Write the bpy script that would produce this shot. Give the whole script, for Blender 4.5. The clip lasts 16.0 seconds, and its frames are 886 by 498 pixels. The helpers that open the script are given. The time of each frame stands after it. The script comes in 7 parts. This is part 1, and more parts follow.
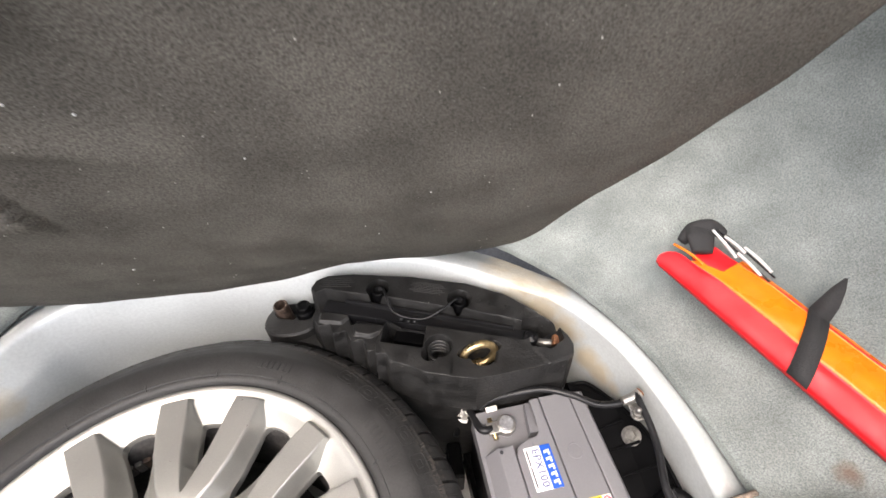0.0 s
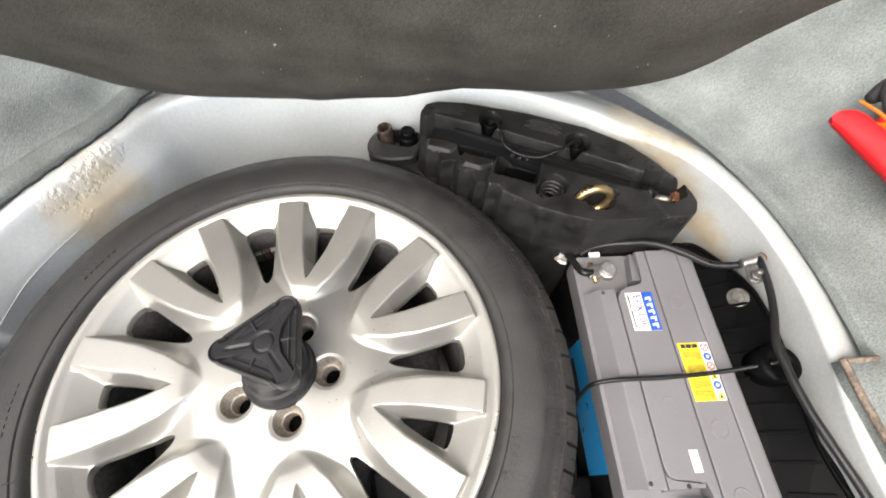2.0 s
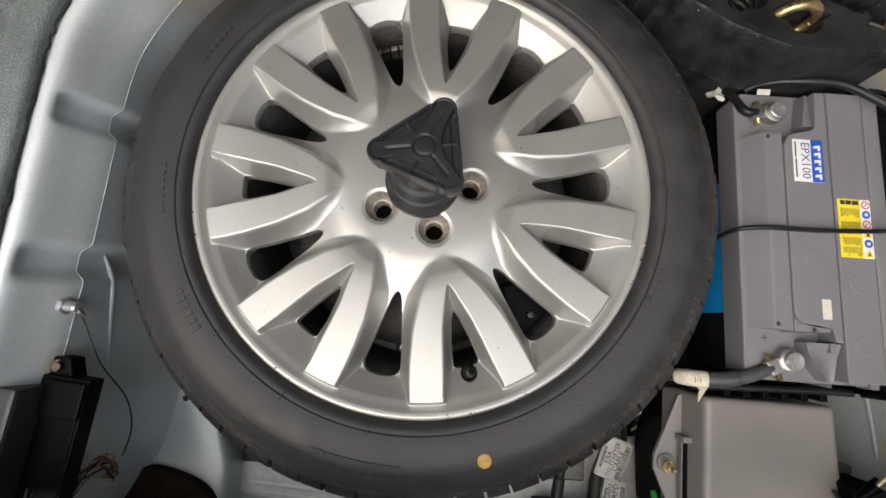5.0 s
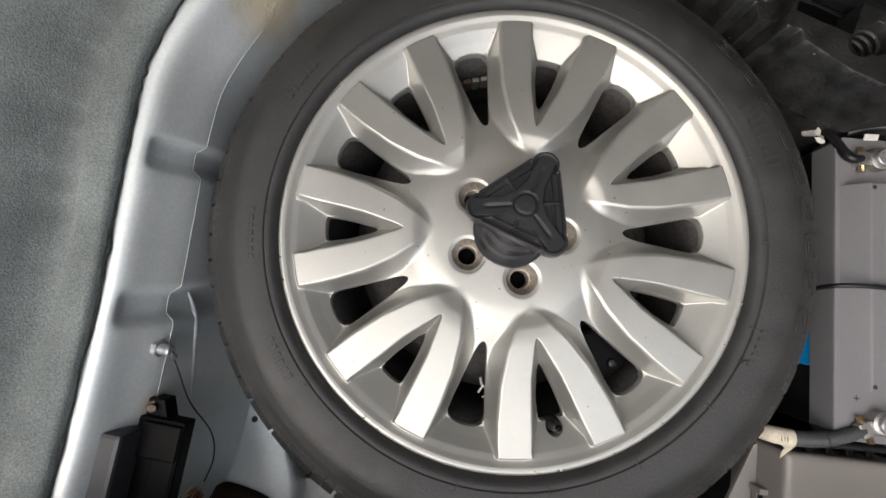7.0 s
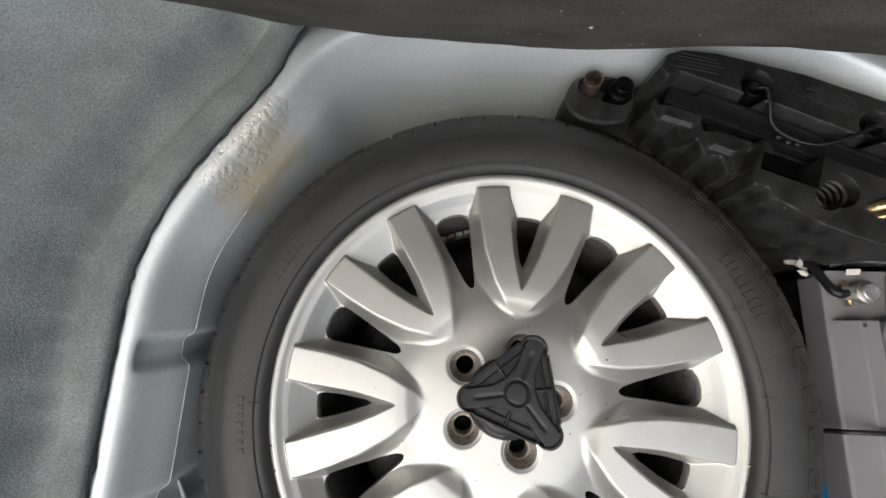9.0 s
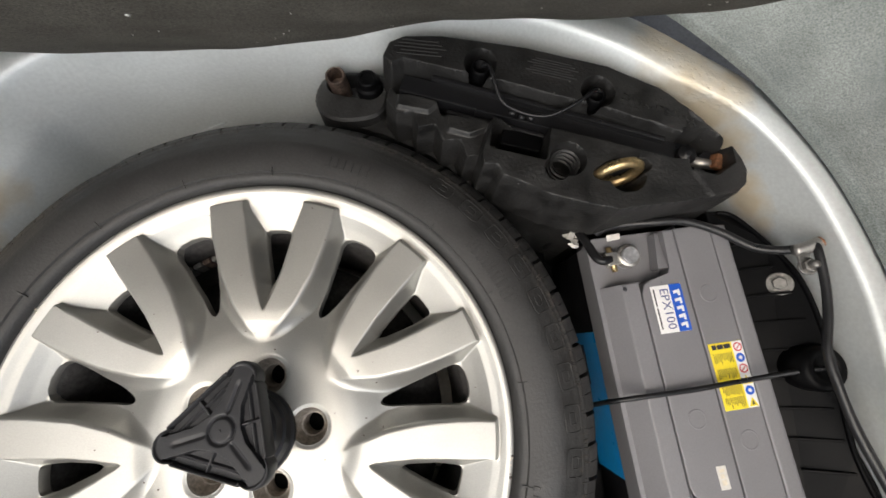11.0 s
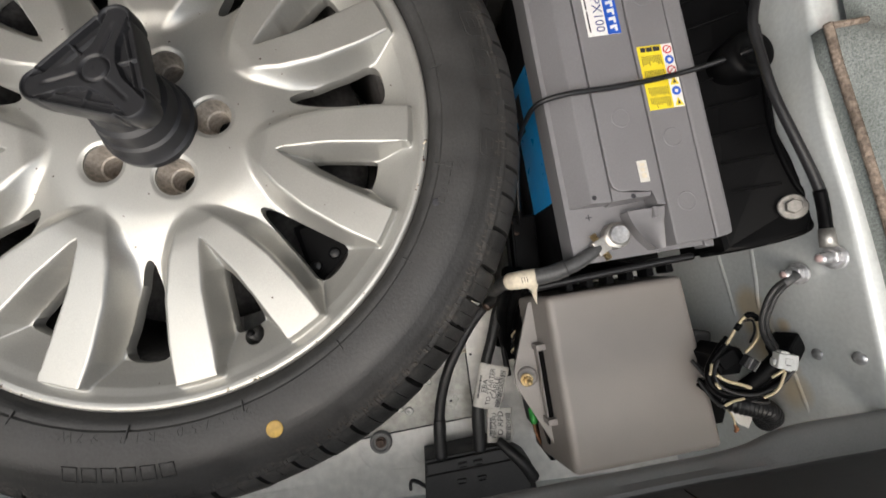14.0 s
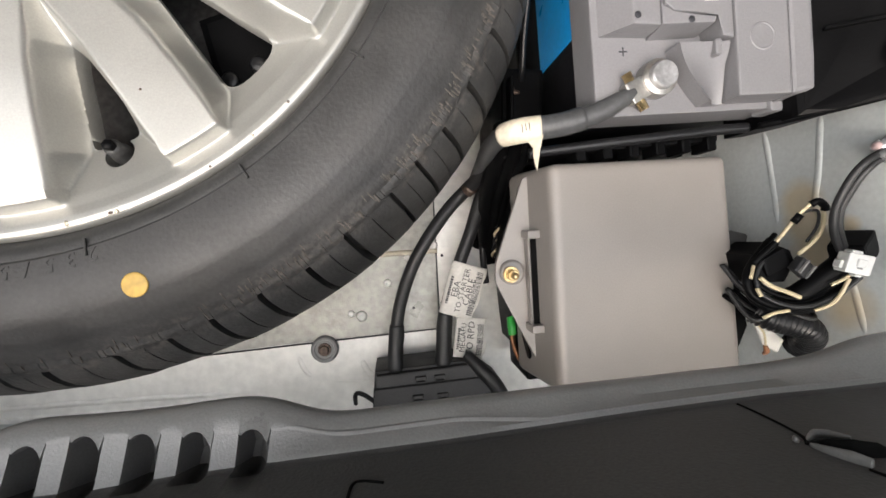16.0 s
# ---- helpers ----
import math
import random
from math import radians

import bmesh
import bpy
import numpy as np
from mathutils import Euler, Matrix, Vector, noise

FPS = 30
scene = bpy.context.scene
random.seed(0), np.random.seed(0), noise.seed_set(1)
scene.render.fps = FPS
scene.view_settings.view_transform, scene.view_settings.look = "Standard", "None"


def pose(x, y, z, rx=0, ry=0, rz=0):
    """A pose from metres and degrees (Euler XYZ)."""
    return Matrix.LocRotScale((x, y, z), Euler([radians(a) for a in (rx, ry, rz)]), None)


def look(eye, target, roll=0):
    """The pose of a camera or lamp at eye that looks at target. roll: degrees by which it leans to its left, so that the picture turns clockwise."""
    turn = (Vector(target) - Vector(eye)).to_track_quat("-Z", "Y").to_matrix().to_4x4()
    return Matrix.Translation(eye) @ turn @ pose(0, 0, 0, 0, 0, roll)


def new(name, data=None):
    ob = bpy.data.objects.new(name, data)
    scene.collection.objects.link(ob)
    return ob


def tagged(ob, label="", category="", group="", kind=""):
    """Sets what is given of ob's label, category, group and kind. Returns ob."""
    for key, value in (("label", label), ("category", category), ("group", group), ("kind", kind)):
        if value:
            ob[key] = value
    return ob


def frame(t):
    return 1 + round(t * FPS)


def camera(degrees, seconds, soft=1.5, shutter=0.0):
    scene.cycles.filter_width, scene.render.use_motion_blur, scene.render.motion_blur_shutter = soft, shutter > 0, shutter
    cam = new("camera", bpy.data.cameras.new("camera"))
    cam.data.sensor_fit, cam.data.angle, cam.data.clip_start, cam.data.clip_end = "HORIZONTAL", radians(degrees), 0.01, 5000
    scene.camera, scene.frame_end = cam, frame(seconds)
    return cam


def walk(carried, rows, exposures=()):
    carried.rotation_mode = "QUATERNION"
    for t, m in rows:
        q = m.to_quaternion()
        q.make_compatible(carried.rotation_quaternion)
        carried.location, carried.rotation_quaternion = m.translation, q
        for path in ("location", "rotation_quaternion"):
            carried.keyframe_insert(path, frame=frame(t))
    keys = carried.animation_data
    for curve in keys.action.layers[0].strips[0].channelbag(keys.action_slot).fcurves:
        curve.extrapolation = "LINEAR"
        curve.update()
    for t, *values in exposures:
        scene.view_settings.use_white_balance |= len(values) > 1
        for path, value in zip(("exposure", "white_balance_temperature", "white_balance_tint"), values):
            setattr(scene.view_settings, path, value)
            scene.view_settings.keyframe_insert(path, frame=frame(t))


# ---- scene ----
cam = camera(93.6, 16.0, soft=1.6, shutter=0.3)
PATH = [
    (0, 0.2992, -0.0710, 0.7804, 46.01, 0.70, -6.86),
    (0.5, 0.2780, -0.0699, 0.8143, 44.67, -0.27, -5.32),
    (1, 0.2573, -0.0735, 0.7868, 40.89, -0.56, -3.25),
    (1.5, 0.2227, -0.0916, 0.7554, 36.48, -0.56, -0.76),
    (2, 0.1845, -0.1063, 0.7231, 29.68, -0.62, 2.09),
    (2.5, 0.1614, -0.1213, 0.7040, 24.73, -0.87, 4.38),
    (3, 0.1432, -0.1310, 0.6941, 19.47, -0.74, 6.33),
    (5.5, 0.0111, -0.1425, 0.6798, 7.57, -0.65, 8.96),
    (6, -0.0141, -0.1264, 0.6769, 6.06, -0.03, 9.81),
    (6.5, -0.0389, -0.1055, 0.6811, 5.65, 0.36, 10.27),
    (7, -0.0545, -0.0782, 0.6845, 5.96, 0.79, 10.26),
    (7.5, -0.0652, -0.0495, 0.6892, 7.13, 1.27, 10.02),
    (8, -0.0739, -0.0083, 0.6913, 8.78, 1.71, 9.52),
    (8.5, -0.0764, 0.0331, 0.6998, 10.56, 1.95, 8.42),
    (9, -0.0625, 0.0593, 0.7049, 11.74, 1.33, 6.31),
    (9.5, -0.0045, 0.0736, 0.6864, 12.67, 0.58, 3.56),
    (10, 0.0662, 0.0834, 0.6768, 13.44, -0.64, 0.65),
    (12.5, 0.2271, -0.0304, 0.6551, 11.72, -3.49, -5.62),
    (13, 0.2271, -0.0877, 0.6349, 9.88, -4.19, -5.88),
    (13.5, 0.2291, -0.1316, 0.6250, 7.61, -3.92, -5.79),
    (14, 0.2285, -0.1723, 0.6158, 5.92, -3.38, -5.06),
    (14.5, 0.2200, -0.2001, 0.6086, 3.60, -3.66, -3.91),
    (15, 0.2171, -0.2133, 0.6006, 1.71, -4.37, -2.54),
    (15.5, 0.2364, -0.2411, 0.5278, -0.30, -5.86, -1.25),
    (16, 0.2426, -0.2489, 0.4958, -1.30, -6.39, -0.26),

]
EXPOSURES = [(0.0, 1.34, 6550, 13), (1.5, 1.48, 6500, 11), (2.0, 1.28, 6500, 9), (3.0, 0.42, 6500, 9), (5.5, 0.36, 6400, 9), (7.5, 0.31, 6350, 9), (9.0, 0.27, 6250, 8), (10.0, 0.40, 6450, 8),
             (12.5, 0.40, 6500, 8), (14.0, 0.48, 6500, 8), (15.0, 0.82, 6500, 9), (15.5, 1.02, 6500, 9), (16.0, 1.26, 6500, 9)]
walk(cam, [(t, pose(*place)) for t, *place in PATH], EXPOSURES)

# ---- sky and daylight: overcast, through the open boot ----
world = bpy.data.worlds.new("overcast_sky")
scene.world = world
world.use_nodes = True
wn = world.node_tree.nodes
wn.clear()
sky = wn.new("ShaderNodeTexSky")
sky.sky_type, sky.sun_disc = "NISHITA", False
sky.sun_elevation, sky.sun_rotation = radians(60), radians(214)
sky.air_density, sky.dust_density, sky.ozone_density = 1.0, 6.0, 0.6
bg, wout = wn.new("ShaderNodeBackground"), wn.new("ShaderNodeOutputWorld")
bg.inputs["Strength"].default_value = 0.125
world.node_tree.links.new(sky.outputs[0], bg.inputs[0])
world.node_tree.links.new(bg.outputs[0], wout.inputs[0])
sun = new("sun", bpy.data.lights.new("sun", "SUN"))
sun.data.energy, sun.data.angle, sun.data.color = 3.0, radians(95), (1.0, 0.99, 0.97)
sun.matrix_world = look((-0.74, -1.08, 2.22), (0, 0, 0))


# ---- materials ----
def material(name, color, rough=0.6, metal=0.0, vary=0.15, scale=30.0, bump=0.0, bump_scale=300.0, spots=0.0, coat=0.0,
             rough_vary=0.1, second=None, spec=0.5, grain_vary=None, spot_scale=55.0):
    """A surface with stains at one scale, grain at another, and relief."""
    m = bpy.data.materials.new(name)
    m.use_nodes = True
    nt = m.node_tree
    n, li = nt.nodes, nt.links
    p = n["Principled BSDF"]
    geo = n.new("ShaderNodeTexCoord")
    src = geo.outputs["Object"]
    big = n.new("ShaderNodeTexNoise")
    big.inputs["Scale"].default_value, big.inputs["Detail"].default_value = scale, 5
    li.new(src, big.inputs["Vector"])
    fine = n.new("ShaderNodeTexNoise")
    fine.inputs["Scale"].default_value, fine.inputs["Detail"].default_value = bump_scale, 3
    li.new(src, fine.inputs["Vector"])
    ramp = n.new("ShaderNodeValToRGB")
    dark = [c * (1 - vary) for c in color]
    light = list(second) if second else [min(1, c * (1 + vary)) for c in color]
    ramp.color_ramp.elements[0].position, ramp.color_ramp.elements[1].position = 0.3, 0.7
    ramp.color_ramp.elements[0].color, ramp.color_ramp.elements[1].color = (*dark, 1), (*light, 1)
    li.new(big.outputs["Fac"], ramp.inputs[0])
    out = ramp.outputs[0]
    grain = n.new("ShaderNodeMix")
    grain.data_type, grain.blend_type = "RGBA", "MULTIPLY"
    grain.inputs["Factor"].default_value = 1.0
    gr = n.new("ShaderNodeMapRange")
    gr.inputs["To Min"].default_value, gr.inputs["To Max"].default_value = 1 - (grain_vary or vary) * 0.9, 1 + (grain_vary or vary) * 0.9
    gr.inputs["From Min"].default_value, gr.inputs["From Max"].default_value = 0.3, 0.7
    li.new(fine.outputs["Fac"], gr.inputs["Value"])
    li.new(out, grain.inputs["A"])
    li.new(gr.outputs[0], grain.inputs["B"])
    out = grain.outputs["Result"]
    if spots:
        sp = n.new("ShaderNodeTexVoronoi")
        sp.inputs["Scale"].default_value = spot_scale
        li.new(src, sp.inputs["Vector"])
        cut = n.new("ShaderNodeMapRange")
        cut.inputs["From Min"].default_value, cut.inputs["From Max"].default_value = 0.11, 0.05
        li.new(sp.outputs["Distance"], cut.inputs["Value"])
        gate = n.new("ShaderNodeMath")
        gate.operation = "MULTIPLY"
        pick = n.new("ShaderNodeMath")
        pick.operation, pick.inputs[1].default_value = "LESS_THAN", spots
        sep = n.new("ShaderNodeSeparateColor")
        li.new(sp.outputs["Color"], sep.inputs[0])
        li.new(sep.outputs[0], pick.inputs[0])
        li.new(cut.outputs[0], gate.inputs[0])
        li.new(pick.outputs[0], gate.inputs[1])
        mx = n.new("ShaderNodeMix")
        mx.data_type = "RGBA"
        li.new(gate.outputs[0], mx.inputs["Factor"])
        li.new(out, mx.inputs["A"])
        mx.inputs["B"].default_value = (0.30, 0.285, 0.265, 1)
        out = mx.outputs["Result"]
    li.new(out, p.inputs["Base Color"])
    rv = n.new("ShaderNodeMapRange")
    rv.inputs["From Min"].default_value, rv.inputs["From Max"].default_value = 0.3, 0.7
    rv.inputs["To Min"].default_value, rv.inputs["To Max"].default_value = max(0.03, rough - rough_vary), min(1, rough + rough_vary)
    li.new(big.outputs["Fac"], rv.inputs["Value"])
    li.new(rv.outputs[0], p.inputs["Roughness"])
    p.inputs["Metallic"].default_value = metal
    p.inputs["Coat Weight"].default_value = coat
    p.inputs["Coat Roughness"].default_value = 0.12
    p.inputs["Specular IOR Level"].default_value = spec
    if bump:
        b = n.new("ShaderNodeBump")
        b.inputs["Strength"].default_value, b.inputs["Distance"].default_value = 1.0, bump
        li.new(fine.outputs["Fac"], b.inputs["Height"])
        li.new(b.outputs[0], p.inputs["Normal"])
    return m


def stained(m, spots, tint, share=0.62, relief=0.006, grain=60.0):
    """Lays rough rusty sealant round given places onto a painted metal."""
    nt = m.node_tree
    n, li = nt.nodes, nt.links
    p = n["Principled BSDF"]
    geo = n.new("ShaderNodeNewGeometry")
    noise_n = n.new("ShaderNodeTexNoise")
    noise_n.inputs["Scale"].default_value, noise_n.inputs["Detail"].default_value = grain, 4
    li.new(geo.outputs["Position"], noise_n.inputs["Vector"])
    total = None
    for (x, y, z, size) in spots:
        d = n.new("ShaderNodeVectorMath")
        d.operation = "DISTANCE"
        d.inputs[1].default_value = (x, y, z)
        li.new(geo.outputs["Position"], d.inputs[0])
        wob = n.new("ShaderNodeMath")
        wob.operation, wob.inputs[1].default_value = "MULTIPLY_ADD", size * 1.3
        li.new(noise_n.outputs["Fac"], wob.inputs[0])
        li.new(d.outputs["Value"], wob.inputs[2])
        r = n.new("ShaderNodeMapRange")
        r.inputs["From Min"].default_value, r.inputs["From Max"].default_value = size * 1.85, size * 1.15
        li.new(wob.outputs[0], r.inputs["Value"])
        if total is None:
            total = r.outputs[0]
        else:
            mxx = n.new("ShaderNodeMath")
            mxx.operation = "MAXIMUM"
            li.new(total, mxx.inputs[0])
            li.new(r.outputs[0], mxx.inputs[1])
            total = mxx.outputs[0]
    half = n.new("ShaderNodeMath")
    half.operation, half.inputs[1].default_value = "MULTIPLY", share
    li.new(total, half.inputs[0])
    mix = n.new("ShaderNodeMix")
    mix.data_type = "RGBA"
    li.new(half.outputs[0], mix.inputs["Factor"])
    li.new(p.inputs["Base Color"].links[0].from_socket, mix.inputs["A"])
    tone = n.new("ShaderNodeValToRGB")
    tone.color_ramp.elements[0].color, tone.color_ramp.elements[1].color = (*[c * 0.9 for c in tint], 1), (*[min(1, c * 1.08) for c in tint], 1)
    tone.color_ramp.elements[0].position, tone.color_ramp.elements[1].position = 0.35, 0.62
    li.new(noise_n.outputs["Fac"], tone.inputs[0])
    li.new(tone.outputs[0], mix.inputs["B"])
    li.new(mix.outputs["Result"], p.inputs["Base Color"])
    met = n.new("ShaderNodeMapRange")
    met.inputs["To Min"].default_value, met.inputs["To Max"].default_value = p.inputs["Metallic"].default_value, 0.32
    li.new(total, met.inputs["Value"])
    li.new(met.outputs[0], p.inputs["Metallic"])
    lump = n.new("ShaderNodeMath")
    lump.operation = "MULTIPLY"
    li.new(total, lump.inputs[0])
    li.new(noise_n.outputs["Fac"], lump.inputs[1])
    b = n.new("ShaderNodeBump")
    b.inputs["Strength"].default_value, b.inputs["Distance"].default_value = 0.9, relief
    li.new(lump.outputs[0], b.inputs["Height"])
    if p.inputs["Normal"].links:
        li.new(p.inputs["Normal"].links[0].from_socket, b.inputs["Normal"])
    li.new(b.outputs[0], p.inputs["Normal"])
    return m


def scuffed_ring(m, r0, r1, tint):
    """Dusty brown scuffs on a wheel's shoulder, between two radii."""
    nt = m.node_tree
    n, li = nt.nodes, nt.links
    p = n["Principled BSDF"]
    co, sep = n.new("ShaderNodeTexCoord"), n.new("ShaderNodeSeparateXYZ")
    li.new(co.outputs["Object"], sep.inputs[0])
    flat = n.new("ShaderNodeCombineXYZ")
    li.new(sep.outputs[0], flat.inputs[0])
    li.new(sep.outputs[1], flat.inputs[1])
    r = n.new("ShaderNodeVectorMath")
    r.operation = "LENGTH"
    li.new(flat.outputs[0], r.inputs[0])
    up, dn = n.new("ShaderNodeMapRange"), n.new("ShaderNodeMapRange")
    up.inputs["From Min"].default_value, up.inputs["From Max"].default_value = r0, r0 + 0.006
    dn.inputs["From Min"].default_value, dn.inputs["From Max"].default_value = r1, r1 - 0.003
    streak, patch = n.new("ShaderNodeTexNoise"), n.new("ShaderNodeTexNoise")
    streak.inputs["Scale"].default_value, streak.inputs["Detail"].default_value = 210, 3
    patch.inputs["Scale"].default_value, patch.inputs["Detail"].default_value = 9, 3
    cut, cut2 = n.new("ShaderNodeMapRange"), n.new("ShaderNodeMapRange")
    cut.inputs["From Min"].default_value, cut.inputs["From Max"].default_value = 0.46, 0.66
    cut2.inputs["From Min"].default_value, cut2.inputs["From Max"].default_value = 0.40, 0.62
    for a, b in ((up, r), (dn, r)):
        li.new(b.outputs["Value"], a.inputs["Value"])
    for a, b in ((streak, cut), (patch, cut2)):
        li.new(co.outputs["Object"], a.inputs["Vector"])
        li.new(a.outputs["Fac"], b.inputs["Value"])
    total = None
    for q in (up, dn, cut, cut2):
        if total is None:
            total = q.outputs[0]
        else:
            mu = n.new("ShaderNodeMath")
            mu.operation = "MULTIPLY"
            li.new(total, mu.inputs[0])
            li.new(q.outputs[0], mu.inputs[1])
            total = mu.outputs[0]
    mix = n.new("ShaderNodeMix")
    mix.data_type = "RGBA"
    li.new(total, mix.inputs["Factor"])
    li.new(p.inputs["Base Color"].links[0].from_socket, mix.inputs["A"])
    mix.inputs["B"].default_value = (*tint, 1)
    li.new(mix.outputs["Result"], p.inputs["Base Color"])


ALLOY = material("silver_alloy", (0.396, 0.391, 0.366), 0.38, 0.62, 0.07, 14, 0.00005, 900, coat=0.12, rough_vary=0.04)
BOLT_HOLE = material("brake_dusted_alloy", (0.31, 0.275, 0.235), 0.55, 0.3, 0.35, 60, 0.0003, 300)
# inside of the rim, far darker than the face
BARREL = material("dark_inner_alloy", (0.036, 0.034, 0.033), 0.6, 0.3, 0.5, 22, 0.0004, 200)
RUBBER = material("tyre_rubber", (0.0250, 0.0248, 0.0246), 0.56, 0, 0.20, 40, 0.00030, 420, rough_vary=0.10, second=(0.0330, 0.0324, 0.0318), spec=0.50)
scuffed_ring(RUBBER, 0.3120, 0.3310, (0.082, 0.073, 0.064))
SCUFF = material("scuffed_rubber", (0.078, 0.070, 0.062), 0.8, 0, 0.35, 90, 0.0002, 400, spec=0.25)
KNOB = material("black_knob_plastic", (0.021, 0.021, 0.023), 0.42, 0, 0.15, 30, 0.0001, 800, spec=0.35)
BODY = material("silver_body_paint", (0.67, 0.698, 0.690), 0.48, 0.38, 0.06, 9, 0.00004, 260, coat=0.05, rough_vary=0.06)
stained(BODY, [(-0.270, 0.238, 0.25, 0.042), (-0.298, 0.200, 0.25, 0.048), (-0.300, 0.250, 0.27, 0.030), (0.452, 0.385, 0.285, 0.040), (0.480, 0.345, 0.285, 0.042), (0.508, 0.325, 0.285, 0.034), (0.492, 0.315, 0.26, 0.040), (0.515, 0.270, 0.25, 0.034), (0.545, 0.238, 0.225, 0.028), (0.553, 0.212, 0.220, 0.026), (0.558, 0.186, 0.220, 0.018),
               (0.592, -0.218, 0.166, 0.019), (0.592, -0.238, 0.172, 0.022), (0.592, -0.258, 0.180, 0.024), (0.592, -0.240, 0.208, 0.009), (0.592, -0.282, 0.196, 0.020), (0.592, -0.303, 0.206, 0.019), (-0.3243, -0.2508, 0.24, 0.020)], (0.64, 0.52, 0.33), 0.75, 0.0004, 25.0)
stained(BODY, [(-0.2937, 0.2774, 0.288, 0.022), (-0.301, 0.255, 0.288, 0.024), (-0.3068, 0.2346, 0.288, 0.026), (-0.3213, 0.2023, 0.288, 0.024), (-0.2953, 0.1931, 0.25, 0.016),
               (0.445, 0.390, 0.290, 0.026), (0.468, 0.365, 0.290, 0.026), (0.490, 0.340, 0.288, 0.026), (0.512, 0.318, 0.288, 0.020)], (0.72, 0.69, 0.62), 0.5, 0.0035, 170.0)
LAP_METAL = material("dirty_floor_paint", (0.34, 0.335, 0.305), 0.42, 0.30, 0.22, 14, 0.0006, 120, rough_vary=0.16, spots=0.18, spot_scale=40.0)
FLOOR_METAL = material("floor_pan_paint", (0.70, 0.69, 0.655), 0.42, 0.25, 0.10, 9, 0.0004, 90, rough_vary=0.14, spots=0.10, spot_scale=40.0)
CARPET = material("grey_green_carpet", (0.186, 0.205, 0.196), 0.95, 0, 0.20, 16, 0.0010, 620, rough_vary=0.03, second=(0.230, 0.250, 0.240), grain_vary=0.36, spec=0.2)
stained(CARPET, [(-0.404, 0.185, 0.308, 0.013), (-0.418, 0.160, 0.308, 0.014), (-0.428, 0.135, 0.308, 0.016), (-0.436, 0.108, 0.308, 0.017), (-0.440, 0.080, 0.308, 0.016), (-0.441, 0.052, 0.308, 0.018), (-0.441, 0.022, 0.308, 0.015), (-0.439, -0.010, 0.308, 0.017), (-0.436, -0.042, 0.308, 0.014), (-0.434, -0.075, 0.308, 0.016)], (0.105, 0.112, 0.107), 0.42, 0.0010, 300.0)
stained(CARPET, [(-0.458, -0.031, 0.316, 0.0060), (0.70, 0.02, 0.34, 0.012)], (0.13, 0.085, 0.06), 0.8, 0.0002, 70.0)
stained(CARPET, [(-0.520, 0.125, 0.335, 0.05), (-0.56, 0.02, 0.36, 0.06), (-0.50, -0.10, 0.33, 0.04), (-0.47, 0.22, 0.33, 0.04), (0.66, 0.30, 0.34, 0.05), (0.75, 0.20, 0.38, 0.05)], (0.235, 0.262, 0.255), 0.45, 0.0002, 50.0)
CARPET_RAW = material("raw_carpet_edge", (0.20, 0.16, 0.13), 0.95, 0, 0.4, 60, 0.002, 300, spec=0.1)
DARK_FIBRE = material("dark_fibre", (0.05, 0.052, 0.05), 0.95, 0, 0.4, 90, 0.0015, 500, spec=0.1)
FELT = material("charcoal_felt", (0.110, 0.103, 0.090), 0.97, 0, 0.18, 14, 0.0006, 640, spots=0.45, spot_scale=230.0, grain_vary=0.46, rough_vary=0.02, second=(0.142, 0.133, 0.117), spec=0.15)
DARK_BROWN = material("dark_brown_matt", (0.030, 0.019, 0.014), 0.95, 0, 0.35, 40, 0.0008, 500, spec=0.1)
FOAM = material("black_foam", (0.0125, 0.0123, 0.0120), 0.48, 0, 0.35, 48, 0.0008, 260, second=(0.0240, 0.0235, 0.0229), spec=0.45, spots=0.10, spot_scale=110.0, grain_vary=0.25)
BLACK = material("black_plastic", (0.0028, 0.0028, 0.0031), 0.40, 0, 0.2, 30, 0.0001, 500, spec=0.07)
BLACK_STEEL = material("black_steel", (0.009, 0.009, 0.010), 0.36, 0.1, 0.2, 30, 0.0002, 300, spec=0.4)
CABLE = material("black_cable", (0.012, 0.012, 0.013), 0.36, 0, 0.2, 40, 0.0001, 300, spec=0.35)
SHEATH = material("matt_cable_sheath", (0.015, 0.015, 0.0155), 0.50, 0, 0.25, 60, 0.0002, 400, spec=0.5)
JUNCTION = material("charcoal_moulding", (0.020, 0.020, 0.021), 0.48, 0, 0.2, 50, 0.0002, 500, spec=0.45)
CHROME = material("polished_steel", (0.55, 0.55, 0.54), 0.16, 1.0, 0.1, 60)
GREY_CABLE = material("dark_grey_cable", (0.055, 0.056, 0.058), 0.42, 0, 0.2, 40, 0.0001, 300, spec=0.4)
BATTERY_GREY = material("battery_grey_plastic", (0.165, 0.162, 0.170), 0.45, 0, 0.07, 12, 0.00012, 700, rough_vary=0.06)
MODULE_GREY = material("module_grey_plastic", (0.036, 0.036, 0.041), 0.42, 0, 0.1, 20, 0.0001, 500)
BATTERY_DARK = material("battery_case_black", (0.006, 0.006, 0.007), 0.5, 0, 0.2, 20, 0.0002, 300, spec=0.15)
BLUE = material("blue_label", (0.008, 0.25, 0.60), 0.35, 0, 0.08, 30)
BOX_GREY = material("brown_grey_plastic", (0.215, 0.196, 0.182), 0.37, 0, 0.06, 10, 0.00008, 900, rough_vary=0.05)
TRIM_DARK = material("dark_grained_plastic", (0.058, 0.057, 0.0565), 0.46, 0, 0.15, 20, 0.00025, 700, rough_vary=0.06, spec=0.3)
